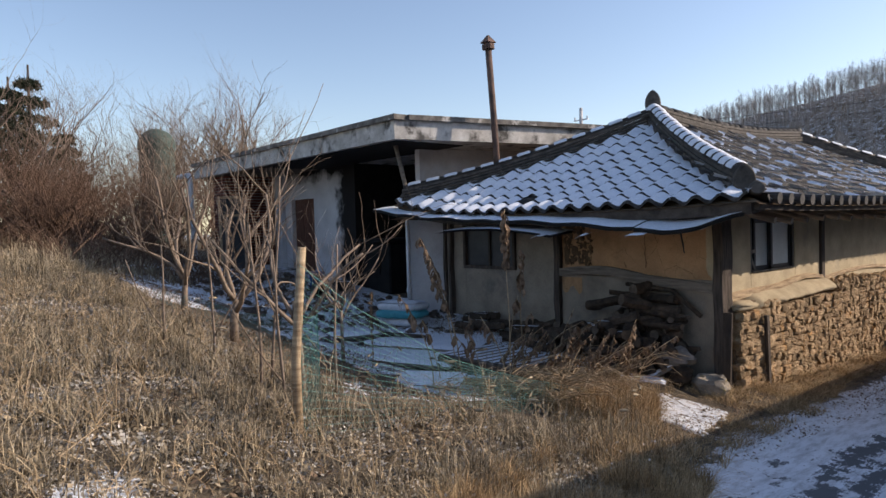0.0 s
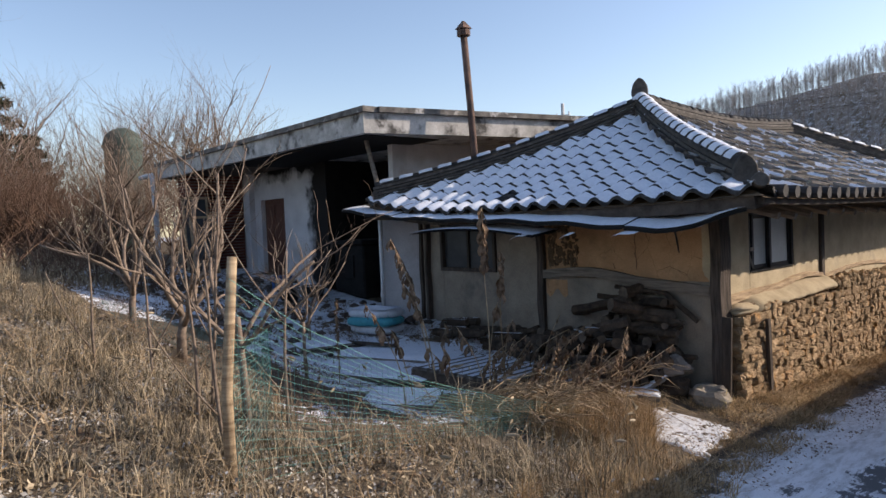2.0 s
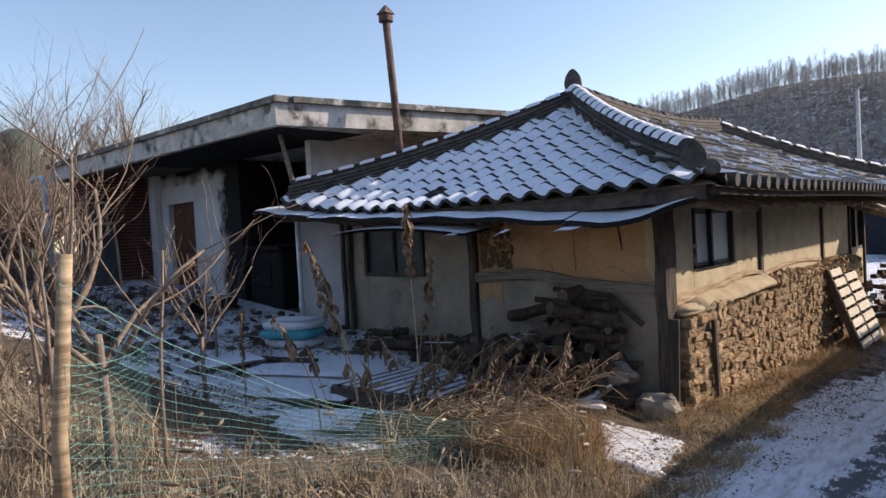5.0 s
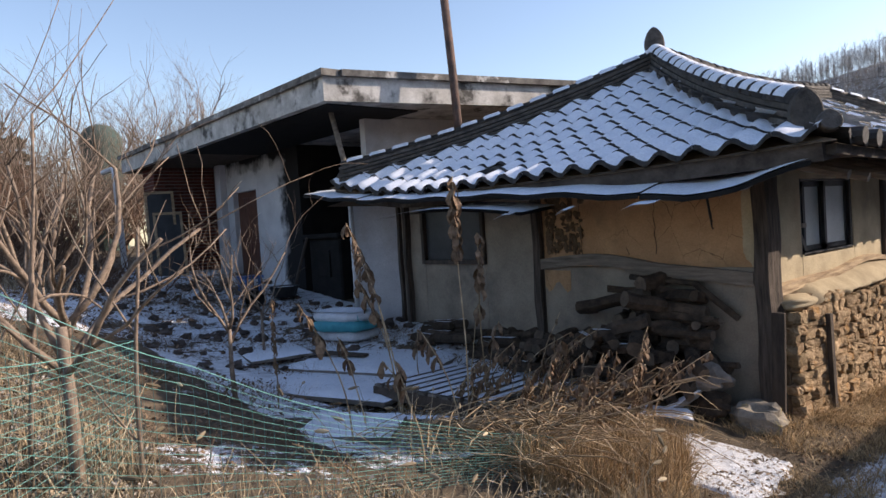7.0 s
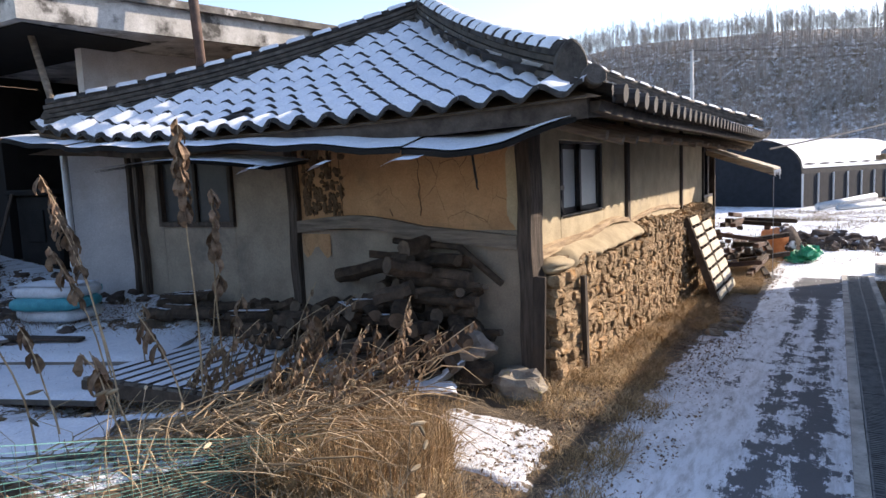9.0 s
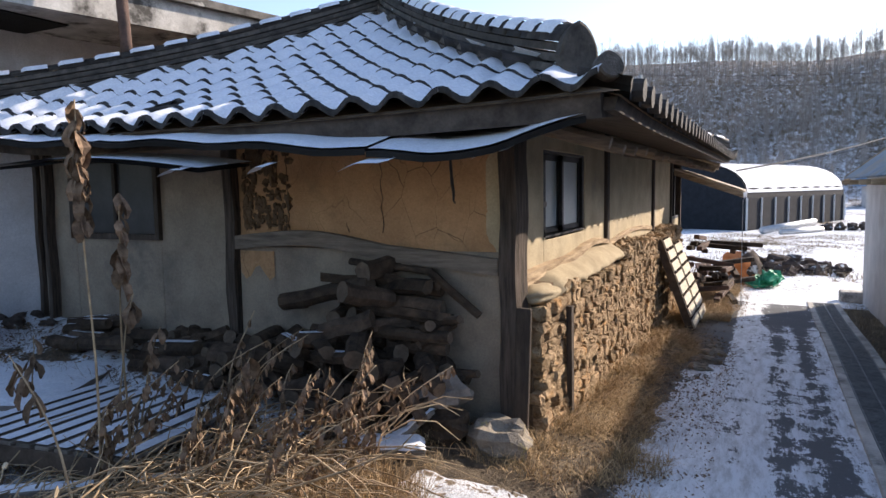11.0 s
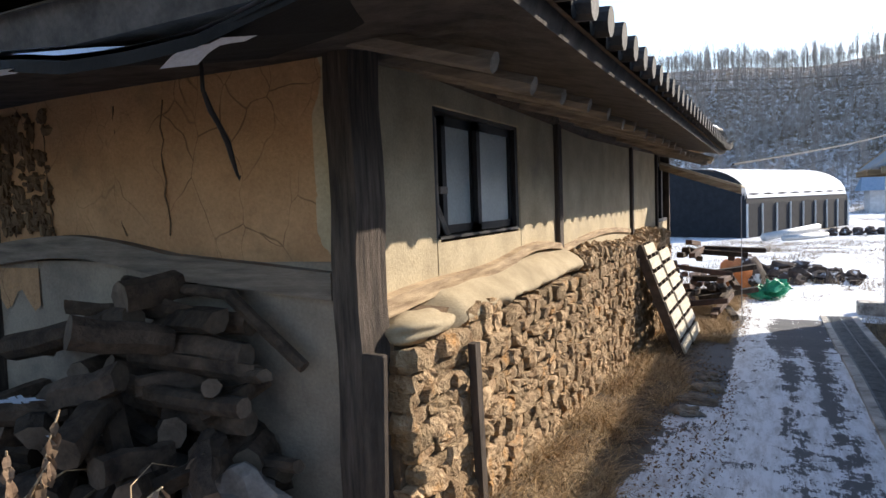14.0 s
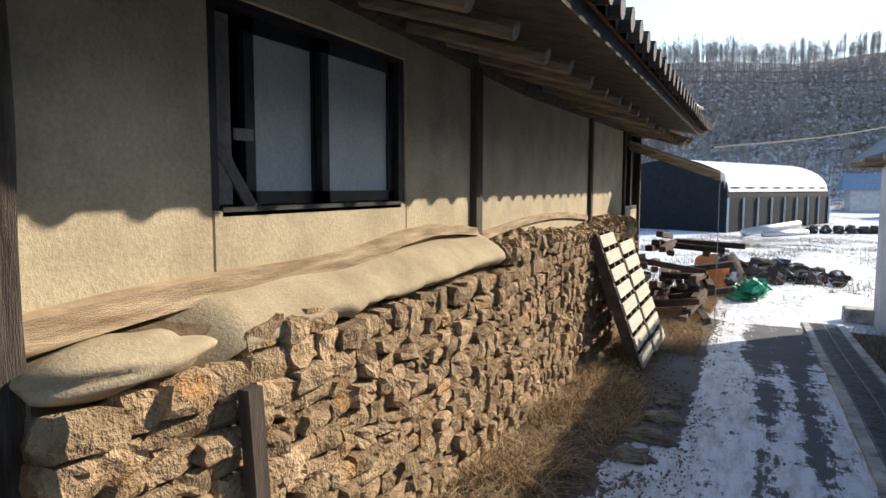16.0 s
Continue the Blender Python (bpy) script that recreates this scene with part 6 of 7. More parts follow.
bare_tree("fruit_tree", "bare wide-spreading fruit tree behind the netting", (-5.0, -4.3, zat(-5, -4.3)), (-0.1, 0.1), 2.6, 0.04, 5, 3, 9, kids=3, fork=0.2)
bare_tree("sapling", "slender bare sapling beside the fence post", (-1.0, -4.75, zat(-1.0, -4.75)), (-0.12, 0), 1.7, 0.028, 4, 2, 12, kids=2, fork=0.45)
bare_tree("sapling", "thin grey sapling rising through the netting", (-2.9, -3.2, zat(-2.9, -3.2)), (-0.05, 0), 1.55, 0.02, 4, 2, 15, kids=3, fork=0.4)
bare_tree("sapling", "thin bare sapling near the yard's panels", (-4.9, -2.0, zat(-4.9, -2.0)), (0, 0), 1.5, 0.018, 4, 2, 18, kids=3, fork=0.35)
for k, (x, y, h) in enumerate(((-1.25, -4.9, 1.75), (-1.12, -5.05, 1.35), (-0.6, -5.1, 1.2), (-2.2, -5.0, 1.2), (-2.6, -5.3, 1.0), (-0.9, -4.5, 1.3))):
    rnd = random.Random(k + 40)
    g = Geo()
    branch(g, Vector((x, y, zat(x, y) - 0.03)), Vector((rnd.uniform(-0.15, 0.1), rnd.uniform(-0.1, 0.1), 1)).normalized(), h, 0.014, 1, rnd, 0, 2, 5, 0.05)
    part("bare_shoot", g, M_BARK, None, "upright leafless shoot on the grassy bank", category="shrub", group="shoots on the bank", smooth=True)
# thicket at the far left and trees behind
random.seed(8)
for k in range(44):
    x = random.uniform(-24, -11.5)
    y = random.uniform(-7.2, -2.0) if x > -14 else random.uniform(-6.5, 0.8)
    h = random.uniform(1.4, 2.2) + max(0, -x - 12) * 0.17
    bare_tree("thicket_bush", "tangled russet bare bush behind the yard", (x, y, zat(x, y)), (random.uniform(-0.2, 0.2), random.uniform(-0.2, 0.2)), h, 0.03, 7, 3 if k % 3 == 0 else 2, 100 + k, "shrub", M_RUSTWIG, 4, "thicket", 0.08)
for k in range(12):
    x, y = random.uniform(-34, -24), random.uniform(-4, 6)
    bare_tree("bare_tree", "tall bare tree beyond the thicket", (x, y, zat(x, y)), (random.uniform(-0.1, 0.1), 0), random.uniform(4.5, 6.5), 0.1, 6, 3, 200 + k, "tree", M_BARK, 4, "trees beyond the thicket", 0.3)


for k, (x, y, h) in enumerate(((-18.2, -0.2, 3.9), (-17.4, -0.9, 3.6), (-18.8, -1.2, 4.2), (-16.6, -0.4, 3.2), (-19.4, -2.4, 4.0))):
    bare_tree("thicket_bush", "tall tangled bare bush in front of the green tank", (x, y, zat(x, y)), (0.05, 0.1), h, 0.04, 8, 3, 400 + k, "shrub", M_BARK, 4, "thicket", 0.12)


def pine(x, y, h, seed):
    rnd = random.Random(seed)
    z = zat(x, y)
    t = thing("pine_tree", "dark evergreen pine standing behind the thicket", "tree", (x, y, z), "pines")
    part("trunk", Geo().tube([(x, y, z), (x + 0.1, y, z + h)], [0.18, 0.04], 8), M_WOOD, t, smooth=True)
    g = Geo()
    for k in range(1500):
        u = rnd.random() ** 0.8
        zz = z + h * (0.2 + 0.8 * u)
        R = h * 0.33 * (1 - u) + 0.25
        lay = math.floor(u * 9) / 9
        a, r = rnd.uniform(0, 6.28), R * rnd.random() ** 0.5
        c = Vector((x + r * math.cos(a), y + r * math.sin(a), z + h * (0.2 + 0.8 * lay) - r * 0.25 + rnd.uniform(-0.15, 0.15)))
        for j in range(3):
            d = Vector([rnd.gauss(0, 1) for _ in range(3)]).normalized() * rnd.uniform(0.12, 0.28)
            s = d.orthogonal().normalized() * 0.05
            g.add([c - s, c + s, c + d], [(0, 1, 2)])
    part("crown", g, M_PINE, t, "dark needles", "stuff")


for k, (x, y, h) in enumerate(((-30.5, -2.0, 8.4), (-32, -3.9, 9.2), (-29.5, -2.9, 7.4), (-31, -0.6, 6.0), (-28, -5.2, 7.2))):
    pine(x, y, h, k)


def blades(name, label, n, where, hmin, hmax, wid, material, seed, lean=0.5, category="grass", parent=None, flat=0.0):
    """n grass blades of three faces; where(rng) gives plan points."""
    rng = np.random.default_rng(seed)
    P = where(rng, n)
    n = len(P)
    x, y = P[:, 0], P[:, 1]
    z = ground_z(x, y) - 0.01
    hh = rng.uniform(hmin, hmax, n) * (P[:, 2] if P.shape[1] > 2 else 1)
    a, b = rng.uniform(0, 2 * np.pi, n), rng.uniform(0, 2 * np.pi, n)
    l = np.abs(rng.normal(0, lean, n)) + flat
    dx, dy = np.cos(a), np.sin(a)
    wx, wy = np.cos(b) * wid, np.sin(b) * wid
    V = np.zeros((n, 7, 3))
    for k, (t, w) in enumerate(((0, 1), (0.4, 0.85), (0.78, 0.5))):
        ox, oz = l * hh * t ** 1.7, hh * t * (1 - 0.35 * np.minimum(l, 1.5) * t)
        V[:, 2 * k, 0], V[:, 2 * k, 1], V[:, 2 * k, 2] = x + dx * ox - wx * w, y + dy * ox - wy * w, z + oz
        V[:, 2 * k + 1, 0], V[:, 2 * k + 1, 1], V[:, 2 * k + 1, 2] = x + dx * ox + wx * w, y + dy * ox + wy * w, z + oz
    V[:, 6, 0], V[:, 6, 1], V[:, 6, 2] = x + dx * l * hh * 1.1, y + dy * l * hh * 1.1, z + np.maximum(hh * (1 - 0.42 * np.minimum(l, 1.8)), 0.01)
    base = (np.arange(n) * 7)[:, None]
    loops = np.concatenate([base + np.array([0, 1, 3, 2]), base + np.array([2, 3, 5, 4]), base + np.array([4, 5, 6])], axis=1).ravel()
    tot = np.tile([4, 4, 3], n)
    me = bpy.data.meshes.new(name)
    me.vertices.add(n * 7); me.loops.add(len(loops)); me.polygons.add(len(tot))
    me.vertices.foreach_set("co", V.ravel())
    me.loops.foreach_set("vertex_index", loops)
    me.polygons.foreach_set("loop_start", np.concatenate([[0], np.cumsum(tot)[:-1]]))
    me.update(calc_edges=True)
    me.materials.append(material)
    ob = new(name, me)
    return tagged(ob, label, category, "", "stuff")


def field(x0, x1, y0, y1, keep, clump=2.2, thr=-0.1):
    """Plan points in a rectangle, kept by a rule and gathered in clumps; the third number scales height."""
    def where(rng, n):
        out = []
        while len(out) < n:
            x, y = rng.uniform(x0, x1), rng.uniform(y0, y1)
            c = noise.noise(Vector((x * clump, y * clump, 4.4)))
            if keep(x, y) and c + rng.uniform(-0.25, 0.25) > thr:
                out.append((x, y, 0.75 + 0.6 * max(0, c)))
        return np.array(out)
    return where


def lane_edge(y):
    return 1.55 + max(0, -1.5 - y) * 0.34 - 0.8


def net_line(y):
    return -0.75 + 0.26 * (y + 4.84)


def on_bank(x, y):
    if y > -1.9 or x > lane_edge(y):
        return False
    edge = -4.35 + 0.05 * x if x < -0.7 else -4.35 + (x + 0.7) * 2.6
    return y < edge + 0.15 * math.sin(x * 3) or (x > 0.05 and y < -2.0)


blades("bank_grass", "dense dry straw-coloured grass on the bank", 70000, field(-9, 2.6, -8.5, -1.9, on_bank, 2.6, 0.0), 0.05, 0.24, 0.0034, M_STRAW, 1, 1.1)
blades("tall_grass", "taller dry grass stems on the bank", 9000, field(-9, 2.2, -8.5, -2.2, on_bank, 1.3, 0.1), 0.2, 0.5, 0.0026, M_STRAW, 2, 0.8)
blades("russet_grass", "golden russet grass tussocks at the lane's edge", 12000, field(-0.9, 0.5, -2.6, -1.1, lambda x, y: math.hypot((x + 0.25) / 0.5, (y + 1.85) / 0.62) < 1, 3.0, -0.35), 0.16, 0.52, 0.0024, M_RUSSET, 3, 0.6)
blades("russet_tussock", "russet grass tussocks along the lane's edge", 26000, field(-0.6, 2.0, -5.6, -1.9, lambda x, y: lane_edge(y) - 0.9 < x < lane_edge(y) + 0.2, 2.4, 0.0), 0.08, 0.32, 0.0024, M_RUSSET, 13, 0.8)
blades("verge_grass", "flattened golden grass between wall and lane", 30000, field(0.2, 1.05, 0.3, 12, lambda x, y: x < 0.72 + 0.12 * math.sin(y * 2) + (0.3 if y > 6.5 else 0), 3.5, -0.2), 0.06, 0.26, 0.0022, M_RUSSET, 4, 1.1, flat=0.5)
blades("corner_grass", "dry grass round the boulder and slab", 5000, field(-0.5, 1.0, -1.7, 0.8, lambda x, y: (x > 0.55 or y > -0.55 or x < -0.15) and not (y > 0 and x < 0.2), 4, -0.1), 0.05, 0.2, 0.0022, M_RUSSET, 5, 0.9, flat=0.3)
blades("yard_weeds", "sparse dead weeds in the snowy yard", 11000, field(-10, -0.6, -4.5, -0.4, lambda x, y: True, 2.0, 0.1), 0.04, 0.22, 0.002, M_LEAF, 6, 1.0, flat=0.3)
blades("far_grass", "dry grass on the hillside behind the yard", 16000, field(-24, -8, -12, -3.0, lambda x, y: True, 0.8, -0.2), 0.15, 0.5, 0.006, M_STRAW, 7, 0.5)
blades("field_stubble", "dry grass tufts in the snowy field", 9000, field(-3, 8, 12, 40, lambda x, y: True, 0.6, 0.15), 0.08, 0.25, 0.006, M_STRAW, 8, 0.8)
blades("shed_verge", "dark grass under the shed wall", 4000, field(2.7, 3.08, -2, 10, lambda x, y: True, 3, -0.2), 0.03, 0.12, 0.002, M_STRAW, 9, 0.8)


def litter(name, label, n, where, size, material, seed):
    """Small curled dead leaves lying on the ground."""
    rng = np.random.default_rng(seed)
    P = where(rng, n)
    z = ground_z(P[:, 0], P[:, 1])
    a, s = rng.uniform(0, 6.28, n), rng.uniform(0.5, 1.2, n) * size
    tilt = rng.uniform(-0.7, 0.7, (n, 2))
    V = np.zeros((n, 4, 3))
    for k, (u, v) in enumerate(((-1, 0), (0, -0.45), (1, 0), (0, 0.45))):
        V[:, k, 0] = P[:, 0] + s * (np.cos(a) * u - np.sin(a) * v)
        V[:, k, 1] = P[:, 1] + s * (np.sin(a) * u + np.cos(a) * v)
        V[:, k, 2] = z + 0.012 + s * (0.5 + tilt[:, 0] * u + tilt[:, 1] * v * 2)
    me = bpy.data.meshes.new(name)
    me.from_pydata(V.reshape(-1, 3).tolist(), [], [(4 * i, 4 * i + 1, 4 * i + 2, 4 * i + 3) for i in range(n)])
    me.materials.append(material)
    return tagged(new(name, me), label, "leaf litter", "", "stuff")


litter("bank_litter", "curled tan dead leaves and chaff on the bank", 22000, field(-7, 2.2, -8, -1.9, on_bank, 2.0, -0.3), 0.02, M_STRAW, 21)
litter("bank_leaves", "brown dead leaves on the bank", 7000, field(-7, 1.5, -7.5, -2, on_bank, 1.6, -0.1), 0.02, M_LEAF, 22)
litter("bank_chaff", "pale frosted curled leaves caught in the bank's grass", 26000, field(-6, 2.2, -7.5, -2.0, on_bank, 3.0, -0.1), 0.016, M_CHAFF, 25)
litter("verge_litter", "chaff and dead leaves along the wall foot", 9000, field(0.2, 1.25, -1.8, 10, lambda x, y: True, 2.0, -0.2), 0.013, M_LEAF, 23)
litter("yard_litter", "dark dead leaves in the yard's snow", 9000, field(-10, -0.5, -4.6, -0.2, lambda x, y: True, 1.8, -0.1), 0.022, M_LEAF, 24)


def fallen_stems():
    """Long lying straws and bent canes over the mound."""
    rnd = random.Random(31)
    g = Geo()
    for k in range(1150):
        x = min(-0.25, rnd.gauss(-1.15, 0.6))
        y = rnd.gauss(-1.95, 0.4)
        z = zat(x, y) + rnd.uniform(0.0, 0.42) * math.exp(-((x + 0.4) / 0.9) ** 2)
        a = rnd.gauss(0.7, 0.9)
        l = rnd.uniform(0.18, 0.75)
        p = Vector((x, y, z))
        d = Vector((math.cos(a), math.sin(a) * 0.7, rnd.uniform(0.0, 0.7)))
        kink = Vector((rnd.gauss(0, 0.1), rnd.gauss(0, 0.1), rnd.gauss(0, 0.06))) * l
        pts = [p + d * l * t + Vector((0, 0, -0.35 * l * t * t)) + kink * math.sin(t * 3.1) for t in (0, 0.33, 0.66, 1)]
        w = rnd.uniform(0.5, 1.35)
        g.tube(pts, [0.0048 * w, 0.0042 * w, 0.0033 * w, 0.0015], 4, False)
    part("fallen_canes", g, M_STALK, None, "tangled fallen dry canes in front of the firewood", "stuff", category="dead plants", smooth=True)


fallen_stems()


def bank_weeds():
    """Knee-high dead weeds: thin forked stems with small curled leaves, thick on the bank."""
    rnd = random.Random(91)
    g, lv = Geo(), Geo()
    for k in range(1500):
        x, y = rnd.uniform(-5.5, 1.2), rnd.uniform(-7.2, -2.3)
        if not on_bank(x, y) or noise.noise(Vector((x * 1.1, y * 1.1, 8))) + rnd.uniform(-0.3, 0.3) < 0:
            continue
        z = zat(x, y)
        h = rnd.uniform(0.12, 0.42)
        lean = Vector((rnd.gauss(0, 0.3), rnd.gauss(0, 0.3), 1))
        p, m = Vector((x, y, z - 0.02)), Vector((x, y, z)) + lean * h * 0.55
        t = m + Vector((rnd.gauss(0, 0.1), rnd.gauss(0, 0.1), h * 0.45))
        g.tube([p, m, t], [0.0032, 0.0024, 0.0012], 4, False)
        for j in range(5):
            q = p.lerp(m, rnd.uniform(0.4, 1)) if j < 2 else m.lerp(t, rnd.uniform(0, 1))
            e = q + Vector((rnd.gauss(0, 0.06), rnd.gauss(0, 0.06), rnd.uniform(0, 0.09)))
            g.tube([q, e], [0.0018, 0.001], 3, False)
            for c in range(2):
                o = q.lerp(e, rnd.uniform(0.4, 1))
                d = Vector((rnd.gauss(0, 1), rnd.gauss(0, 1), rnd.gauss(0, 0.7))).normalized() * rnd.uniform(0.008, 0.02)
                w = d.orthogonal().normalized() * d.length * 0.45
                lv.add([o, o + d * 0.5 + w, o + d, o + d * 0.5 - w], [(0, 1, 2, 3)])
    part("weed_stems", g, M_STALK, None, "thin forked stems of dead weeds on the bank", "stuff", category="dead plants")
    part("weed_leaves", lv, M_CHAFF, None, "small pale curled leaves on dead weeds", "stuff", category="dead plants")


bank_weeds()


def leaf(g, p, rnd, s):
    """One curled, withered, hanging leaf."""
    a = rnd.uniform(0, 6.28)
    out = Vector((math.cos(a), math.sin(a), 0)) * s * 0.35
    w = Vector((-math.sin(a), math.cos(a), 0)) * s * 0.3
    q = []
    for k in range(4):
        t = k / 3
        c = p + out * math.sin(t * 2.2) + Vector((0, 0, -s * t))
        ww = w * math.sin(math.pi * (0.15 + 0.75 * t)) * rnd.uniform(0.6, 1.1)
        q += [c - ww + out * 0.25, c, c + ww + out * rnd.uniform(-0.2, 0.4)]
    g.add(q, [(3 * j + i, 3 * j + i + 1, 3 * j + i + 4, 3 * j + i + 3) for j in range(3) for i in range(2)])


def dead_stalk(x, y, h, lean, seed, leaves=14, headed=True, group="tall dead stalks"):
    rnd = random.Random(seed)
    z = zat(x, y)
    t = thing("dead_stalk", "tall withered stalk with curled brown leaves at its head" if headed else "bent withered stalk with hanging brown leaves", "dead plant", (x, y, z), group)
    pts = []
    for k in range(9):
        u = k / 8
        pts.append(Vector((x + lean[0] * u * u * h + 0.012 * math.sin(u * 9 + seed), y + lean[1] * u * u * h, z - 0.03 + h * u * (1 - 0.12 * (abs(lean[0]) + abs(lean[1])) * u))))
    part("stem", Geo().tube(pts, [0.0075 - 0.0045 * k / 8 for k in range(9)], 6), M_STALK, t, smooth=True)
    g = Geo()
    for k in range(leaves):
        u = rnd.uniform(0.72, 1.0) if headed else rnd.uniform(0.25, 1)
        i = min(7, int(u * 8)); f = u * 8 - i
        leaf(g, pts[i].lerp(pts[i + 1], f), rnd, rnd.uniform(0.06, 0.13) if headed else rnd.uniform(0.03, 0.06))
    part("foliage", g, M_LEAF, t, "withered leaves", "stuff")
    return t


for k, (x, y, h, lx, ly, n) in enumerate(((-1.42, -1.95, 2.05, -0.02, 0.0, 60), (-1.28, -1.9, 1.62, -0.05, 0.05, 20), (-2.1, -2.1, 1.5, -0.35, 0.0, 26), (-2.3, -2.0, 1.8, -0.35, 0.0, 34), (-1.9, -2.25, 1.3, -0.25, -0.1, 24),
                                          (-1.7, -1.5, 0.85, 0.15, 0.1, 8), (-0.95, -1.6, 0.8, 0.15, 0.1, 10), (-2.75, -2.9, 0.95, 0.0, 0.0, 60), (-1.75, -2.7, 0.8, -0.4, 0.0, 12), (-1.35, -2.5, 0.7, -0.3, -0.2, 8),
                                          (-1.1, -2.3, 0.9, -0.45, 0.0, 10), (-2.0, -1.4, 1.0, 0.2, 0.0, 8), (-1.6, -2.9, 1.1, -0.35, -0.15, 14), (-0.8, -2.9, 0.75, -0.5, 0.1, 8), (-2.5, -1.6, 0.7, -0.1, 0.1, 10))):
    dead_stalk(x, y, h, (lx, ly), 300 + k, n, k not in (7,))
for k in range(64):
    rnd = random.Random(500 + k)
    x, y = rnd.uniform(-1.75, -0.4), rnd.uniform(-2.0, -0.95)
    dead_stalk(x, y, rnd.uniform(0.45, 0.85), (rnd.uniform(0.1, 0.9), rnd.uniform(-0.3, 0.2)), 500 + k, 30, False, "withered vines by the firewood")


def dark_brush():
    rnd = random.Random(61)
    g = Geo()
    for k in range(2600):
        x, y = rnd.uniform(-20, -8.5), rnd.uniform(-6.5, -1.8)
        if y < -5.0 and x > -12:
            continue
        p = Vector((x, y, zat(x, y)))
        a = rnd.uniform(0, 6.28)
        d = Vector((math.cos(a), math.sin(a), rnd.uniform(0.3, 2.0))).normalized() * rnd.uniform(0.4, 1.3)
        g.tube([p, p + d * 0.5, p + d + Vector((0, 0, -0.15))], [0.008, 0.006, 0.003], 3, False)
    part("dry_brush", g, M_RUSTWIG, None, "low tangle of dark russet brush behind the yard", "stuff", category="brush")


dark_brush()


def seed_heads():
    rnd = random.Random(77)
    g, st = Geo(), Geo()
    for k in range(46):
        x, y = rnd.uniform(-2.2, 1.0), rnd.uniform(-5.2, -2.2)
        z = zat(x, y)
        h = rnd.uniform(0.3, 0.6)
        tip = Vector((x + rnd.uniform(-0.2, 0.2), y + rnd.uniform(-0.2, 0.2), z + h))
        st.tube([(x, y, z), (x, y, z + h * 0.6), tip], 0.0018, 4, False)
        d = Vector((rnd.uniform(-1, 1), rnd.uniform(-1, 1), -0.1)).normalized()
        g.tube([tip, tip + d * 0.03, tip + d * 0.06, tip + d * 0.08], [0.003, 0.01, 0.009, 0.002], 7)
    part("foxtail_stems", st, M_STRAW, None, "thin foxtail grass stems on the bank", "stuff", category="grass")
    part("foxtail_heads", g, M_STRAW, None, "pale foxtail seed heads", "stuff", category="grass")


seed_heads()


def netting():
    """Sagging green net fence on a pole, from the pole to the russet clump and away to the left."""
    t = thing("net_fence", "sagging green plastic net fence tied to a rough pole", "fence", (0.0, -5.27, 0.7))
    part("pole", Geo().tube([(-0.1, -5.27, 0.5), (-0.08, -5.28, 1.2), (-0.06, -5.22, 1.93)], [0.036, 0.032, 0.028], 8), M_BEAM, t, "rough peeled wooden fence pole", smooth=True)
    prof = [(0, 1.82), (0.3, 1.62), (0.57, 1.45), (0.84, 1.33), (1.1, 1.19), (1.4, 1.04), (1.65, 0.93), (1.93, 0.83), (2.2, 0.73), (2.8, 0.56), (3.6, 0.4)]
    def top_right(s):
        return float(np.interp(s, [p[0] for p in prof], [p[1] for p in prof]))
    rnd = random.Random(9)
    for side in (0, 1):
        g = Geo()
        L = 3.7 if side == 0 else 6.5
        def pos(s, v):
            if side == 0:
                x, y = -0.259 * s + 0.35 * max(0, s - 2) ** 1.4, -5.27 + 0.966 * s - 0.1 * max(0, s - 2) ** 2
                zt = top_right(s)
            else:
                x, y = -s, -5.27 + 1.0 * min(1, s / 1.6) + 0.05 * math.sin(s * 2)
                zt = 1.2 + 0.3 * math.exp(-s * 1.2) + 0.06 * math.sin(s * 1.4)
            zb = zat(x, y) - 0.02
            z = zb + (zt - zb) * v
            out = 0.08 * math.sin(3 * v) * math.sin(s * 1.9 + 1) + 0.05 * noise.noise(Vector((s * 2, v * 2, side)))
            return Vector((x - 0.9 * out, y + 0.26 * out, z))
        step = 0.055
        cols = int(L / step)
        rows = 20
        for i in range(cols + 1):
            pts = [pos(i * step + 0.012 * noise.noise(Vector((i, v / 5, 0))), v / 10) for v in range(11)]
            for a, b in zip(pts, pts[1:]):
                w = Vector((0.0009, 0.0004, 0))
                g.add([a - w, a + w, b + w, b - w], [(0, 1, 2, 3)])
        for r in range(rows + 1):
            v = r / rows
            prev = None
            for i in range(cols // 3 + 1):
                p = pos(i * step * 3, v) + Vector((0, 0, 0.004 * noise.noise(Vector((i, r, 3)))))
                if prev is not None:
                    h = Vector((0, 0, 0.001 if r < rows else 0.0018))
                    g.add([prev - h, p - h, p + h, prev + h], [(0, 1, 2, 3)])
                prev = p
        part("net", g, M_NET, t, "fine green plastic mesh", "stuff")


netting()
part("rusty_stake", Geo().tube([(-0.72, -0.86, 0.15), (-0.72, -0.86, 0.5)], 0.022, 8), M_RUST, None, "short rusty pipe standing by the plank", category="pipe")


roof_tiles()


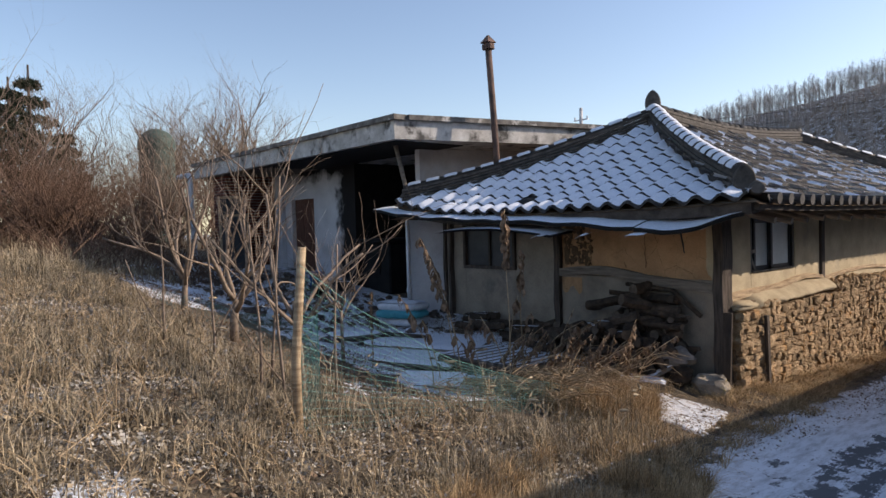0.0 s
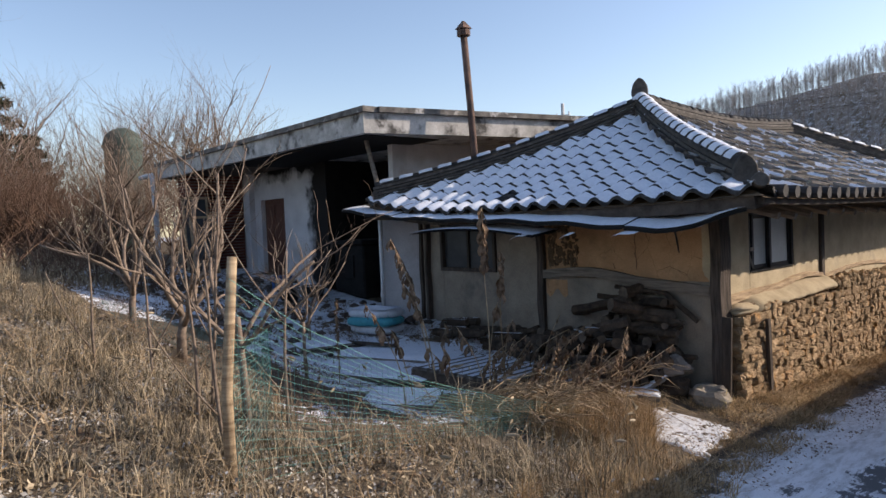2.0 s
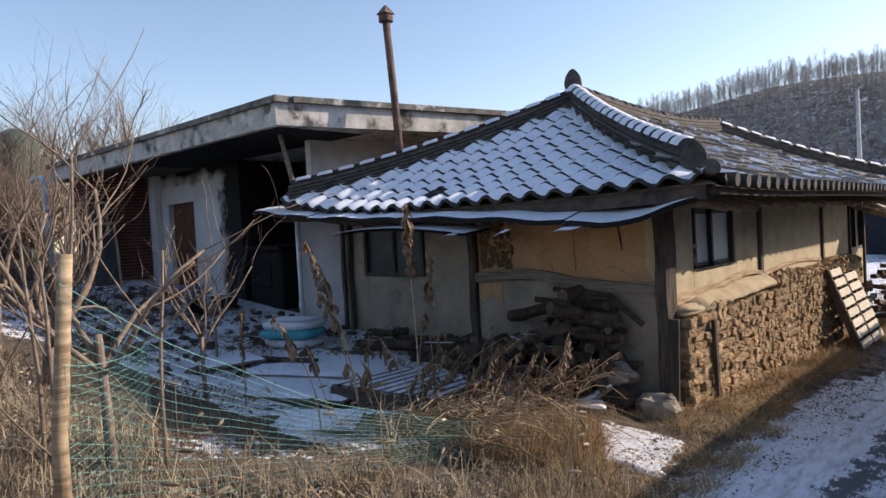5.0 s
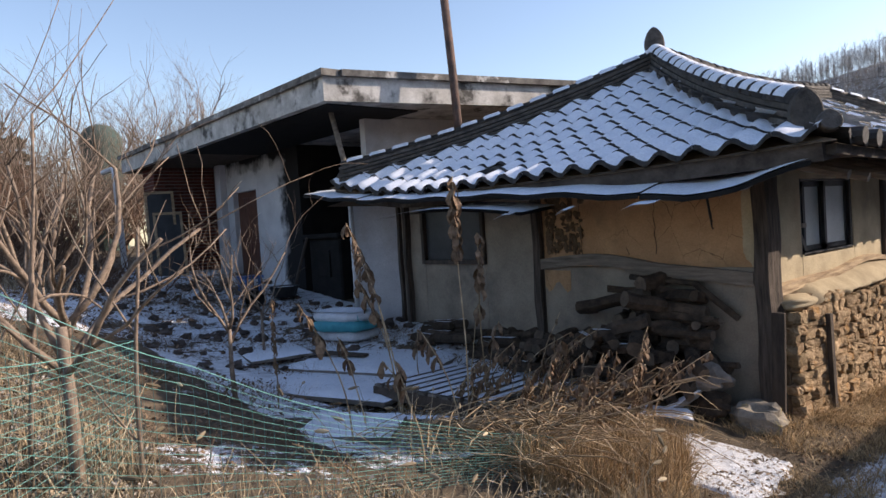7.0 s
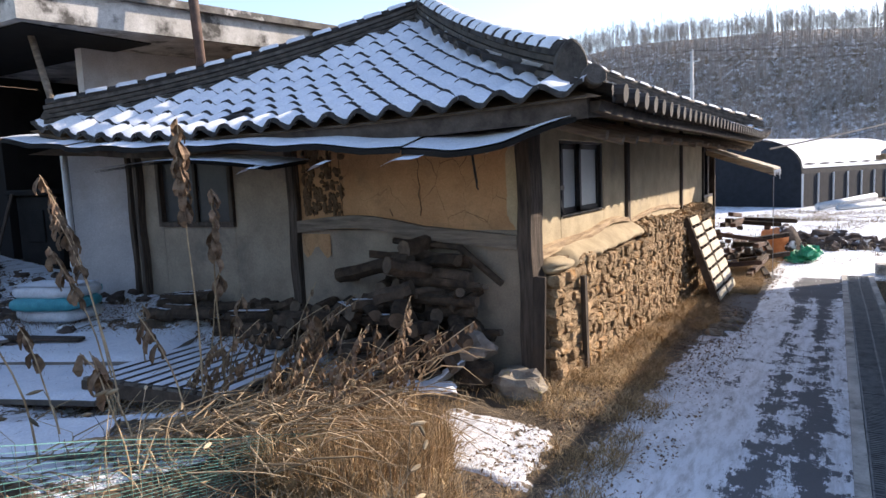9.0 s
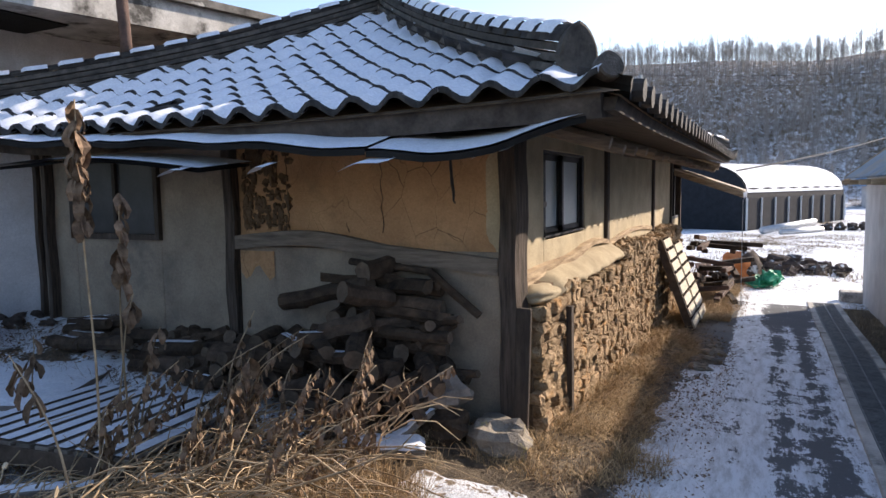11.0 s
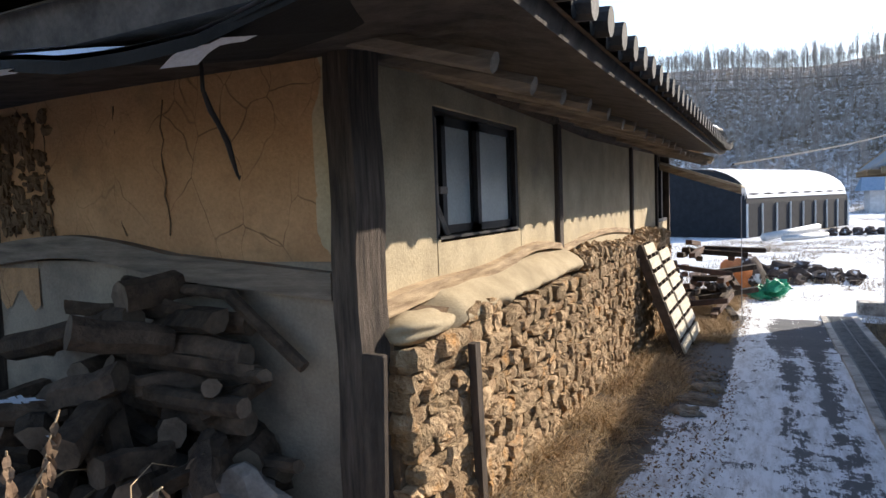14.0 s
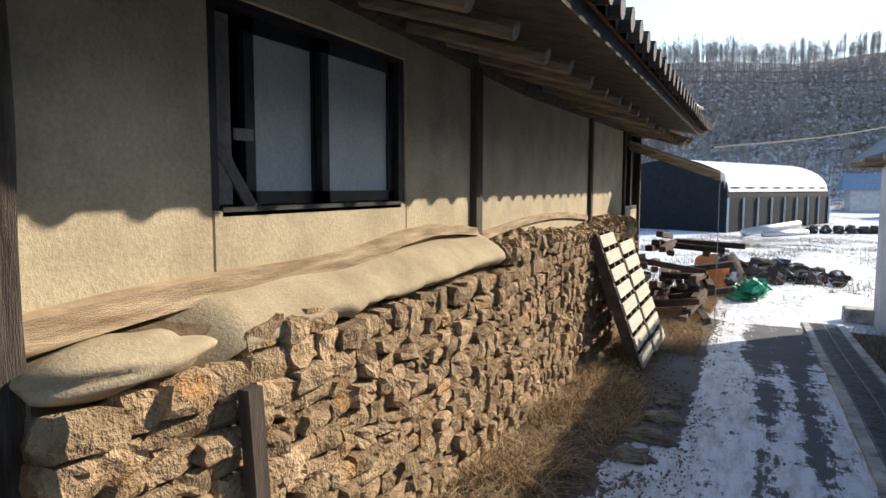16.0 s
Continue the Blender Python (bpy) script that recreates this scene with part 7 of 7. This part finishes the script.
# ---- woods on the hill ----
def hill_woods():
    rng = np.random.default_rng(12)
    g = Geo()
    kinds = []
    for s in range(7):
        rnd = random.Random(900 + s)
        k = Geo()
        h = 6.6 + rnd.uniform(-1, 1.5)
        k.add([(-0.055, 0, 0), (0.055, 0, 0), (0.015, 0, h * 0.82), (-0.015, 0, h * 0.82)], [(0, 1, 2, 3)])
        k.add([(0, -0.055, 0), (0, 0.055, 0), (0, 0.015, h * 0.74), (0, -0.015, h * 0.74)], [(0, 1, 2, 3)])
        for j in range(72):
            z = h * (0.18 + 0.62 * rnd.random())
            a = rnd.uniform(0, 6.28)
            l = rnd.uniform(0.5, 1.0) * (0.7 + 1.5 * math.sin(math.pi * min(1, (z / h - 0.25) / 0.7)))
            d = Vector((math.cos(a) * l * 0.75, math.sin(a) * l * 0.75, l * rnd.uniform(0.5, 1.1)))
            p = Vector((0, 0, z))
            w = Vector((-math.sin(a), math.cos(a), 0)) * 0.02
            k.add([p - w, p + w, p + d], [(0, 1, 2)])
            for q in range(2):
                pp = p + d * rnd.uniform(0.3, 0.9)
                dd = Vector((rnd.uniform(-0.4, 0.4), rnd.uniform(-0.4, 0.4), rnd.uniform(0.3, 0.8)))
                k.add([pp - w * 0.6, pp + w * 0.6, pp + dd], [(0, 1, 2)])
        kinds.append((np.array(k.v), k.f))
    vs, fs, n = [], [], 0
    for k in range(5600):
        az = radians(rng.uniform(-22, 52))
        d = 95 + 105 * rng.random() ** 0.8
        x, y = -math.sin(az) * d, math.cos(az) * d
        z = zat(x, y)
        V, F = kinds[rng.integers(7)]
        a, s = rng.uniform(0, 6.28), rng.uniform(0.4, 0.9) + 0.25 * rng.random() ** 3
        R = np.array([[math.cos(a), -math.sin(a), 0], [math.sin(a), math.cos(a), 0], [0, 0, 1]]) * s
        vs.append(V @ R.T + np.array([x, y, z - 0.2]))
        fs += [tuple(i + n for i in f) for f in F]
        n += len(V)
    me = bpy.data.meshes.new("hill_woods")
    me.from_pydata(np.concatenate(vs).tolist(), [], fs)
    me.materials.append(M_HAZETREE)
    tagged(new("hill_woods", me), "leafless winter woods covering the hill", "woods", "", "stuff")


hill_woods()
